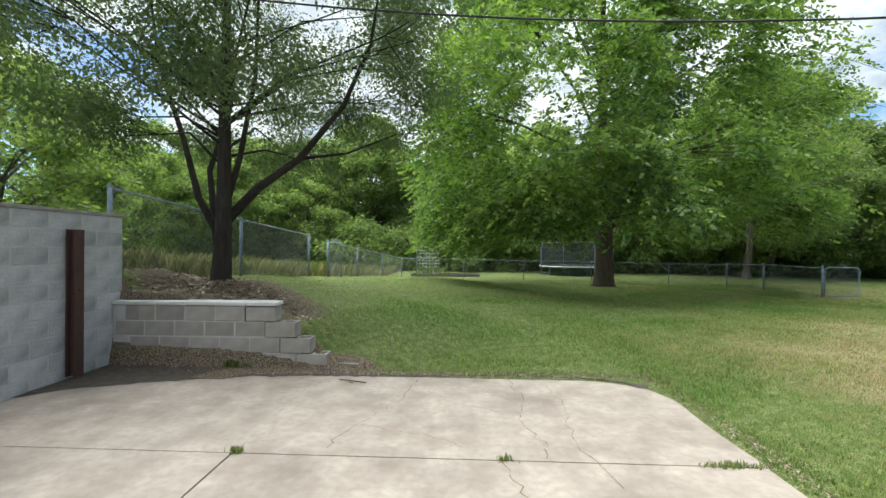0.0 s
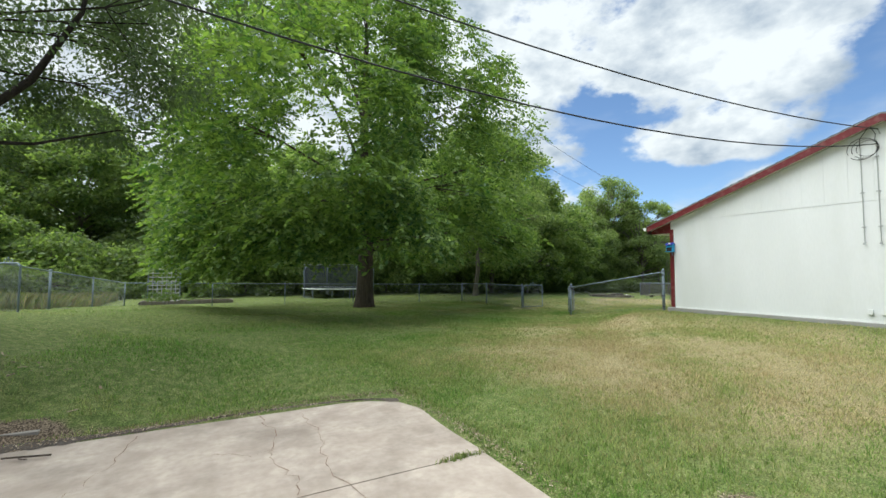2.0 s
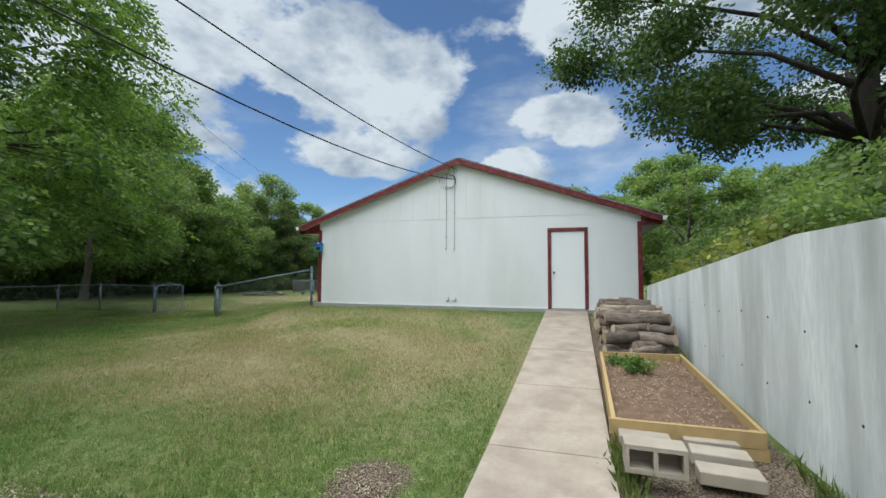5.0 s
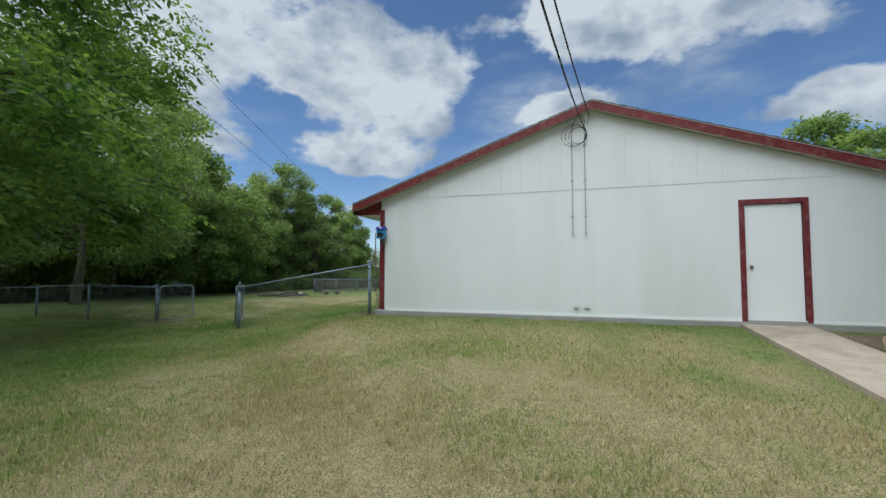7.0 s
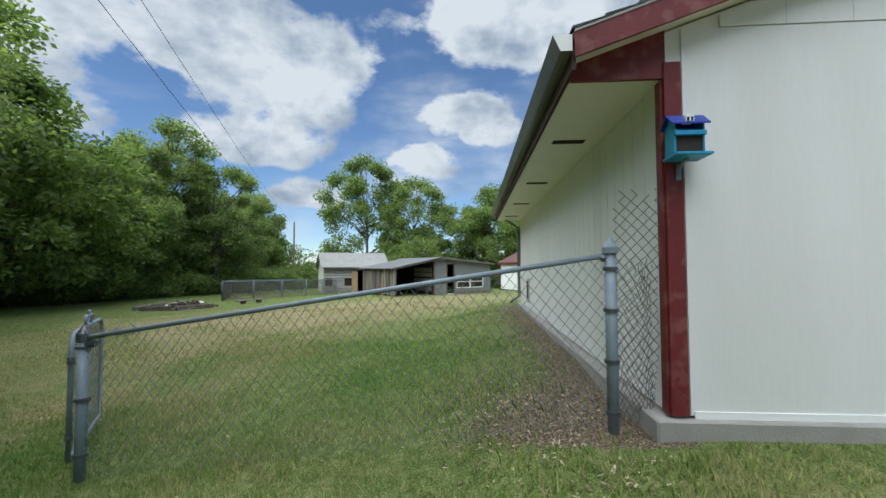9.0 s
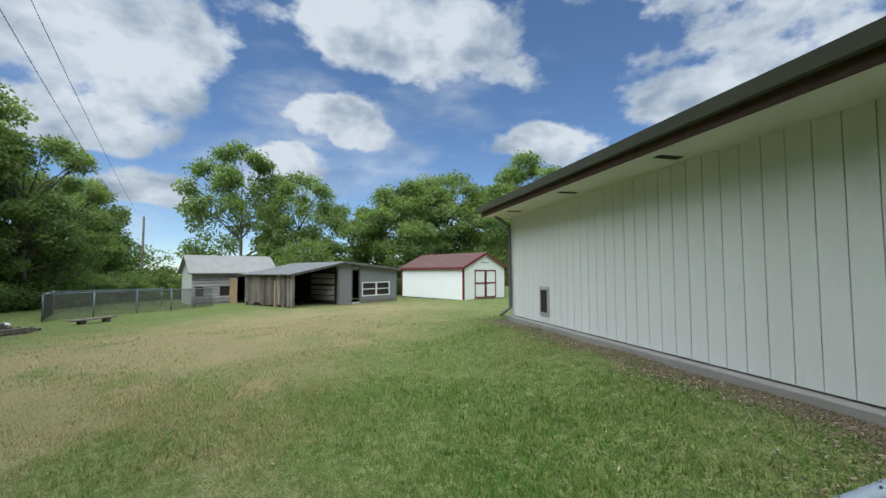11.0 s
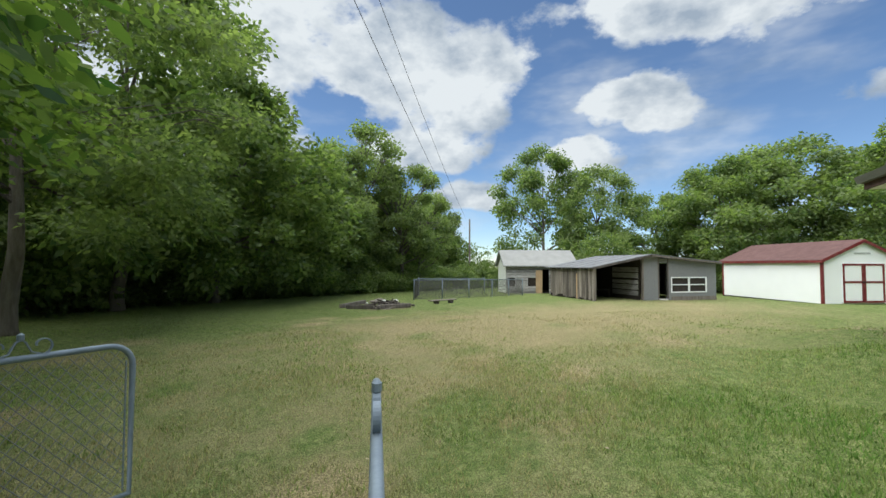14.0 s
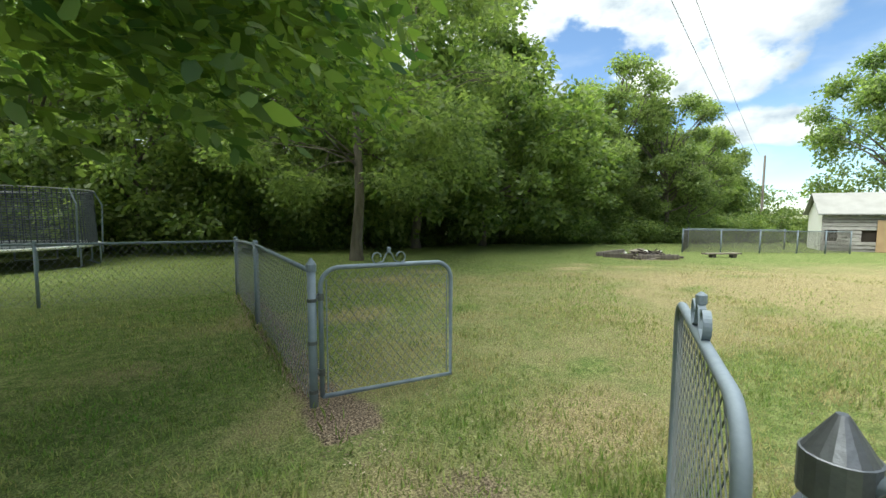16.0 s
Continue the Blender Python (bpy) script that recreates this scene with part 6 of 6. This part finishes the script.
def build_firepit():
    t = thing("fire_pit", (25.6, 20.55, gz(25.6, 20.5)), "burnt-out fire pit heap of charred sticks and ash", "fire pit")
    rng = random.Random(8)
    for k in range(46):
        a, r = rng.uniform(0, 6.28), rng.uniform(0, 1.25)
        c = V(r * math.cos(a), r * math.sin(a) * .8, .04 + .16 * max(0, 1 - r))
        d = V(rng.uniform(-1, 1), rng.uniform(-1, 1), rng.uniform(-.12, .2)).normalized() * rng.uniform(.2, .5)
        part("charred_stick", tube([c - d, c + d], [rng.uniform(.02, .05), rng.uniform(.015, .03)], 6), DARK if k % 3 else GREYWOOD, t)
    for (x0, y0, x1, y1) in ((24.0, 21.3, 24.5, 20.4), (24.5, 20.3, 25.9, 19.6), (24.2, 21.7, 26.3, 22.1)):
        tb = thing("timber", ((x0 + x1) / 2, (y0 + y1) / 2, gz(x0, y0)), "grey landscape timber lying round the fire pit", "timber", "fire pit timbers", rz=math.degrees(math.atan2(y1 - y0, x1 - x0)))
        l = math.hypot(x1 - x0, y1 - y0) / 2
        part("beam", box((-l, -.07, .0), (l, .07, .15), .01), GREYWOOD, tb)
    for x, y, rz in ((28.4, 19.35, -25), (26.6, 21.7, 20)):
        bn = thing("plank_bench", (x, y, gz(x, y)), "low plank bench beside the fire pit", "bench", "fire pit benches", rz=rz)
        part("plank", box((-.75, -.13, .13), (.75, .13, .18), .006), GREYWOOD, bn)
        for s in (-.45, .4):
            part("support", box((s, -.1, 0), (s + .16, .1, .13)), GREYWOOD, bn)
    for k in range(7):
        rr = random.Random(k)
        st = new("stone", bpy.data.meshes.new("stone"))
        bm = bmesh.new()
        bmesh.ops.create_icosphere(bm, subdivisions=2, radius=rr.uniform(.07, .13))
        for v in bm.verts:
            v.co *= 1 + .25 * noise.noise(v.co * 6 + V(k, 0, 0))
            v.co.z *= .6
        bm.to_mesh(st.data)
        bm.free()
        st.data.materials.append(CAPSTONE)
        x, y = 27.0 + rr.uniform(-.8, 1.4), 22.2 + rr.uniform(-.5, .5)
        st.location = (x, y, gz(x, y) + .03)
        tagged(st, "pale rough field stone near the fire pit", "stone", "stones")


build_firepit()


def build_trampoline():
    cx, cy, r, z = 6.85, 25.8, 2.1, gz(6.85, 25.8)
    t = thing("trampoline", (cx, cy, z), "round trampoline with dark safety net and white frame", "trampoline")
    rz, top = .56, 1.97

    def circ(rad, zz, n=40):
        return [(rad * math.cos(2 * math.pi * k / n), rad * math.sin(2 * math.pi * k / n), zz) for k in range(n + 1)]
    part("ring", tube(circ(r, rz), .035, 8), DOORWHITE, t, "white steel ring")
    bm = bmesh.new()
    bmesh.ops.create_circle(bm, cap_ends=True, segments=40, radius=r - .1, matrix=Matrix.Translation((0, 0, rz - .03)))
    bmesh.ops.solidify(bm, geom=bm.faces[:], thickness=.01)
    part("mat", bm, NET, t)
    for k in range(6):
        a0, a1 = 2 * math.pi * (k + .1) / 6, 2 * math.pi * (k + .55) / 6
        p, q = (r * math.cos(a0), r * math.sin(a0)), (r * math.cos(a1), r * math.sin(a1))
        part("leg", tube([(*p, rz), (*p, .06), (p[0] * .97, p[1] * .97, .02), (q[0] * .97, q[1] * .97, .02), (*q, .06), (*q, rz)], .022, 8), GALV, t)
    for k in range(8):
        a = 2 * math.pi * (k + .3) / 8
        c, s = math.cos(a), math.sin(a)
        part("net_pole", tube([(r * c * 1.03, r * s * 1.03, .3), (r * c * 1.05, r * s * 1.05, 1.6), (r * c * .97, r * s * .97, top + .02)], .02, 8), GALV, t)
    n, segs = 110, []
    for k in range(n):
        a = 2 * math.pi * k / n
        segs.append(((r * .98 * math.cos(a), r * .98 * math.sin(a), rz), (r * .96 * math.cos(a), r * .96 * math.sin(a), top)))
    wires("net_strand", segs, .012, NET, t)
    segs = []
    for j in range(26):
        zz = rz + (top - rz) * j / 25
        pc = circ(r * .97, zz, 44)
        segs += list(zip(pc, pc[1:]))
    wires("net_band", segs, .010, NET, t)
    part("top_rope", tube(circ(r * .97, top), .014, 6), GREYPVC, t)


build_trampoline()


def build_trellis():
    t = thing("garden_trellis", (-2.0, 24.2, gz(-2, 24.2)), "grey wire grid trellis standing in a garden plot", "trellis")
    segs = []
    for k in range(8):
        x = -.65 + 1.3 * k / 7
        segs.append(((x, 0, 0), (x, 0, 2.0)))
    for k in range(11):
        segs.append(((-.65, 0, .1 + .19 * k), (.65, 0, .1 + .19 * k)))
    wires("grid", segs, .020, GREYPVC, t)
    for x in (-.65, .65):
        part("stake", tube([(x, 0, -.1), (x, 0, 2.05)], .022, 6), GALV, t)
    b = thing("garden_plot", (-1.0, 23.7, gz(-1, 23.7)), "low garden plot edged with pale boards", "garden bed")
    for lo, hi in (((-1.8, -.5, 0), (1.9, -.44, .14)), ((-1.8, .6, 0), (1.9, .66, .14)), ((-1.86, -.5, 0), (-1.8, .66, .14)), ((1.9, -.5, 0), (1.96, .66, .14))):
        part("board", box(lo, hi), GREYWOOD, b)
    part("soil", box((-1.8, -.44, 0), (1.9, .6, .08)), MULCH, b)
    r2 = np.random.default_rng(12)
    for x in (-1.4, -.9, -.3):
        p = thing("garden_plant", (-1.0 + x, 23.7, gz(-1, 23.7) + .08), "leafy young vegetable plant in the garden plot", "plant", "garden plants")
        cs = r2.normal(size=(10, 3)) * .14
        cs[:, 2] = np.abs(cs[:, 2]) * 1.6 + .08
        v, f = leaf_cloud(r2, cs, np.full(10, .12), np.full(10, 26), .09, .1)
        raw_mesh("foliage", v, f, LEAF_A, p)


build_trellis()


def build_cracks():
    p = bpy.data.objects["patio"]
    rng = random.Random(3)
    for pts in (((.55, 5.0), (.62, 4.3), (.50, 3.8), (.66, 3.3), (.60, 3.07)), ((.95, 4.9), (1.0, 4.2), (.9, 3.5), (1.05, 2.6)), ((-.5, 4.9), (-.62, 4.2), (-.9, 3.6), (-1.1, 3.1)), ((.15, 4.1), (.4, 3.9), (.62, 4.0)),
                ((.3, 3.05), (.42, 2.6), (.35, 2.0)), ((-.9, 3.6), (-.3, 3.45), (.05, 3.2))):
        pl = []
        for a, b in zip(pts, pts[1:]):
            n = 7
            pl += [(a[0] + (b[0] - a[0]) * k / n + rng.uniform(-.04, .04), a[1] + (b[1] - a[1]) * k / n + rng.uniform(-.02, .02)) for k in range(n)]
        bm = bmesh.new()
        prev = None
        for x, y in pl:
            w = rng.uniform(.0008, .0042)
            cur = (bm.verts.new((x - w, y, .0035)), bm.verts.new((x + w, y + .002, .0035)))
            if prev:
                bm.faces.new((prev[0], prev[1], cur[1], cur[0]))
            prev = cur
        part("crack", bm, MULCH, p)
    st = thing("fallen_stick", (-1.25, 4.72, .02), "thin fallen stick on the patio edge", "stick")
    part("twig", tube([(-.16, .06, .0), (-.05, .0, .012), (.06, -.03, .01), (.17, -.03, .0)], .008, 6), BARK, st)
    part("side_twig", tube([(-.05, 0, .012), (-.02, -.05, .01), (.03, -.07, .004)], .005, 5), BARK, st)


build_cracks()


def build_soil_and_shade():
    """Soil washed over the edge of the slab below the step wall and along the lawn; its dark colour and ragged outline
    also paint the shadow there.
    """
    xs = np.arange(-4.56, 2.1, .03)
    low = np.interp(xs, [-4.56, -4.1, -3.4, -2.6, -1.7, -.8, .6, 1.4, 1.8, 2.1], [4.02, 4.38, 4.66, 4.84, 4.97, 5.00, 5.05, 5.01, 4.90, 4.72])
    low = low + np.array([.10 * noise.noise(V(x * 2.2, 0, 3)) + .05 * noise.noise(V(x * 9, 1, 5)) for x in xs])
    high = np.interp(xs, [-4.56, -1.9, -1.5, -.8, .7, 1.3, 1.75, 2.05, 2.1], [5.26, 5.26, 5.14, 5.06, 5.09, 5.05, 4.95, 4.80, 4.75])
    low = np.minimum(low, high)
    rows = 5
    v = np.concatenate([np.stack([xs, low + (high - low) * k / (rows - 1), np.full(len(xs), .0042 + .016 * k / (rows - 1))], 1) for k in range(rows)])
    n = len(xs)
    f = np.array([(k * n + i, k * n + i + 1, (k + 1) * n + i + 1, (k + 1) * n + i) for k in range(rows - 1) for i in range(n - 1)])
    tagged(raw_mesh("soil", v, f, SOIL_SHADE), "soil washed over the patio's edge, darkened to include the shadow there", "soil", kind="stuff")


build_soil_and_shade()


def blades(name, label, x, y, z, h, w, tone, seed):
    """Separate upright grass blades as one mesh."""
    rng = np.random.default_rng(seed)
    n = len(x)
    a = rng.random(n) * 6.283
    base = np.stack([x, y, z - .01], 1)
    side = np.stack([-np.sin(a), np.cos(a), np.zeros(n)], 1) * w
    lean = np.stack([np.cos(a), np.sin(a), np.zeros(n)], 1) * (h * rng.uniform(.1, .6, n))[:, None]
    tip = base + lean + np.array([0, 0, 1.0]) * h[:, None]
    mid = base + lean * .3 + np.array([0, 0, .6]) * h[:, None]
    v = np.stack([base - side, base + side, mid + side * .6, tip, mid - side * .6], 1).reshape(-1, 3)
    ob = raw_mesh(name, v, np.arange(n * 5).reshape(n, 5), GRASS)
    at = ob.data.attributes.new("tone", "FLOAT", "POINT")
    at.data.foreach_set("value", np.repeat(np.clip(tone, 0, 1), 5).astype(np.float32))
    return tagged(ob, label, "grass", kind="stuff")


def build_tall_grass():
    rng = np.random.default_rng(23)
    n = 44000
    x, y = rng.uniform(-11, -4.2, n), rng.uniform(6.5, 27, n)
    ok = x < np.interp(y, [5, 8.6, 13, 22, 27], [-5.3, -5.0, -4.55, -3.6, -3.4])
    x, y = x[ok], y[ok]
    blades("tall_grass", "tall unmown straw-green grass behind the fence", x, y, ground_z(x, y), rng.uniform(.18, .55, len(x)), .007, .62 + .2 * rng.normal(size=len(x)), 1)
    for lab, (cx, cy, sx, sy, m, h) in (("grass tufts growing at the foot of the fence", (11.75, 16.6, .06, 1.4, 700, .10)), ("weeds growing in the patio joint", (1.95, 3.06, .12, .02, 160, .045)), ("weeds growing in the patio joint", (-1.7, 3.06, .03, .012, 60, .06)),
                                       ("weeds growing in the patio joint", (.32, 3.06, .03, .012, 50, .05)), ("grass fringe along the patio's edge", (.4, 5.16, 1.1, .05, 1100, .04)), ("grass fringe along the patio's edge", (2.36, 3.7, .05, .7, 900, .045)),
                                       ("weeds at the foot of the block wall", (-2.9, 5.2, .10, .02, 90, .13)), ("grass growing beside the raised bed", (3.75, -.42, .25, .05, 240, .16)), ("grass growing beside the concrete wall", (3.6, -1.66, .35, .04, 160, .14)), ("weeds beside the garage post", (12.4, 8.5, .5, .35, 320, .09))):
        x, y = cx + rng.normal(size=m) * sx, cy + rng.normal(size=m) * sy
        z = np.maximum(ground_z(x, y), np.where((y < 5.0) & (x < 2.2), 0.0, -9))
        blades("grass_tuft", lab, x, y, z, rng.uniform(.4, 1.2, m) * h, .005, .40 + .18 * rng.normal(size=m), m)


build_tall_grass()


# ---- ground litter and grass ----
def build_litter():
    rng = np.random.default_rng(7)

    def scatter(n, cx, cy, sx, sy):
        return cx + rng.normal(size=n) * sx, cy + rng.normal(size=n) * sy
    for lab, (n, cx, cy, sx, sy), lo, hi in (("pale wood chips and leaf litter at the garage corner", (2600, 12.35, 8.2, .6, .36), .008, .034), ("dry twigs and bark mulch under the elm", (1500, -3.6, 6.2, .8, .42), .02, .09),
                                             ("leaf litter along the garage foundation", (5200, 15.6, 7.86, 2.4, .20), .008, .036), ("leaf litter below the gate leaf", (420, 11.92, 14.0, .16, .28), .008, .026),
                                             ("wood chips beside the walk", (1500, 8.6, -.60, 1.8, .05), .012, .035), ("dry leaves along the patio's edge", (1800, -.3, 5.06, 1.5, .06), .008, .03), ("dry leaves along the patio's edge", (900, 2.26, 3.6, .05, .8), .008, .028),
                                             ("bark mulch round the old planting spot", (700, 3.08, 1.36, .15, .14), .008, .026), ("wood chips beside the concrete wall", (500, 3.3, -1.62, .6, .07), .012, .035),
                                             ("leaf litter along the fence line", (2200, 11.80, 16.2, .13, 1.4), .008, .03)):
        x, y = scatter(n, cx, cy, sx, sy)
        ok = ~((x > 11.45) & (y < 7.42) & (y > -1.8)) & (y > -1.74)
        x, y = x[ok], y[ok]
        chips("leaf_litter", lab, x, y, np.maximum(ground_z(x, y) + .008, np.where((y < 5.15) & (x < 2.2), .004, -9)), lo, hi, n, LITTER)


build_litter()


def lawn_mask(x, y):
    ok = ~((x > -4.8) & (x < 2.2) & (y < 5.06))
    ok &= ~((x > 2.0) & (x < 11.7) & (y < .70))
    ok &= ~((x > 11.5) & (x < 20.3) & (y < 7.42))
    ok &= ~((x < -1.7) & (y < 5.6))
    return ok


def build_grass():
    rng = np.random.default_rng(17)
    line = np.array([(1.0, 2.6), (4, 4), (8.5, 8.4), (11.3, 10.8), (13.0, 11.2)])
    parts = []
    for n, x0, x1, y0, y1, reach, hh, ww in ((900000, -2, 19, .6, 19, 3.2, .046, .0050), (300000, -4.4, 26, .6, 26, 7.0, .038, .009)):
        x, y = rng.uniform(x0, x1, n), rng.uniform(y0, y1, n)
        d = np.full(n, 99.)
        for a, b in zip(line, line[1:]):
            u = np.clip(((x - a[0]) * (b - a)[0] + (y - a[1]) * (b - a)[1]) / ((b - a) ** 2).sum(), 0, 1)
            d = np.minimum(d, np.hypot(x - a[0] - u * (b - a)[0], y - a[1] - u * (b - a)[1]))
        keep = lawn_mask(x, y) & (rng.random(n) < np.exp(-np.maximum(d - 1.5, 0) / reach)) & (rng.random(n) > 1.1 * dirtiness(x, y))
        parts.append((x[keep], y[keep], hh, ww))
    V_, F_, Tn = [], [], []
    off = 0
    for x, y, hh, ww in parts:
        n = len(x)
        tuft = np.sin(x * 5.1 + 2 * np.sin(y * 3.3)) * np.sin(y * 4.7 + 1.7 * np.sin(x * 2.9))
        clump = .7 * np.sin(x * 13.7 + 3 * np.sin(y * 9.1)) * np.sin(y * 12.3 + 2.6 * np.sin(x * 8.3))
        h = hh * (0.5 + .8 * rng.random(n)) * (1 + .30 * tuft + .45 * clump)
        a = rng.random(n) * 6.283
        lean = h * rng.uniform(.2, 1.0, n)
        z = ground_z(x, y)
        base = np.stack([x, y, z - .008], 1)
        dirv = np.stack([np.cos(a), np.sin(a), np.zeros(n)], 1)
        side = np.stack([-np.sin(a), np.cos(a), np.zeros(n)], 1) * ww
        tip = base + dirv * lean[:, None] + np.array([0, 0, 1]) * h[:, None]
        V_.append(np.stack([base - side, base + side, tip], 1).reshape(-1, 3))
        F_.append(np.arange(n * 3).reshape(n, 3) + off)
        off += n * 3
        mid = np.sin(x * .9 + 1.3 * np.sin(y * .7)) * np.sin(y * 1.1 + np.sin(x * .6))
        tone = np.clip(.42 * (dryness(x, y) + .35) + .24 * mid + .16 * tuft - .20 * clump + rng.normal(size=n) * (.18 if ww < .006 else .09) + .27, 0, 1)
        Tn.append(np.repeat(tone, 3))
    ob = raw_mesh("grass", np.concatenate(V_), np.concatenate(F_), GRASS)
    at = ob.data.attributes.new("tone", "FLOAT", "POINT")
    at.data.foreach_set("value", np.concatenate(Tn).astype(np.float32))
    tagged(ob, "short mown grass blades, green mixed with straw", "grass", kind="stuff")


build_grass()


def build_lawn_weeds():
    rng = np.random.default_rng(41)
    cx, cy = rng.uniform(1, 17, 420), rng.uniform(1, 18, 420)
    near = np.interp(cx, [0, 4, 8.5, 12, 17], [3, 4, 8.4, 11.5, 12])
    ok = lawn_mask(cx, cy) & (np.abs(cy - near) < 4.5) & (dirtiness(cx, cy) < .3) & (dryness(cx, cy) < .25)
    cx, cy = cx[ok], cy[ok]
    m = 46
    x = (cx[:, None] + rng.normal(size=(len(cx), m)) * rng.uniform(.05, .16, len(cx))[:, None]).ravel()
    y = (cy[:, None] + rng.normal(size=(len(cx), m)) * .09).ravel()
    keep = lawn_mask(x, y)
    x, y = x[keep], y[keep]
    blades("grass_tuft", "coarse brighter green grass tufts in the lawn", x, y, ground_z(x, y), rng.uniform(.025, .065, len(x)), .0055, .30 + .14 * rng.normal(size=len(x)), 9)
    n = 2200
    x, y = rng.uniform(1.5, 17, n), rng.uniform(1, 18, n)
    near = np.interp(x, [0, 4, 8.5, 12, 17], [3, 4, 8.4, 11.5, 12])
    keep = lawn_mask(x, y) & (np.abs(y - near) < 3.5)
    x, y = x[keep], y[keep]
    chips("leaf_litter", "dry fallen leaves and clippings scattered in the lawn", x, y, ground_z(x, y) + .022, .008, .03, 12, LITTER)


build_lawn_weeds()


# ---- plan units to metres: one unit of the plan above is 0.75 m ----
bpy.context.view_layer.update()
for ob in list(scene.objects):
    if ob.parent is None and ob.type in ("MESH", "EMPTY"):
        ob.matrix_basis = Matrix.Scale(0.75, 4) @ ob.matrix_basis
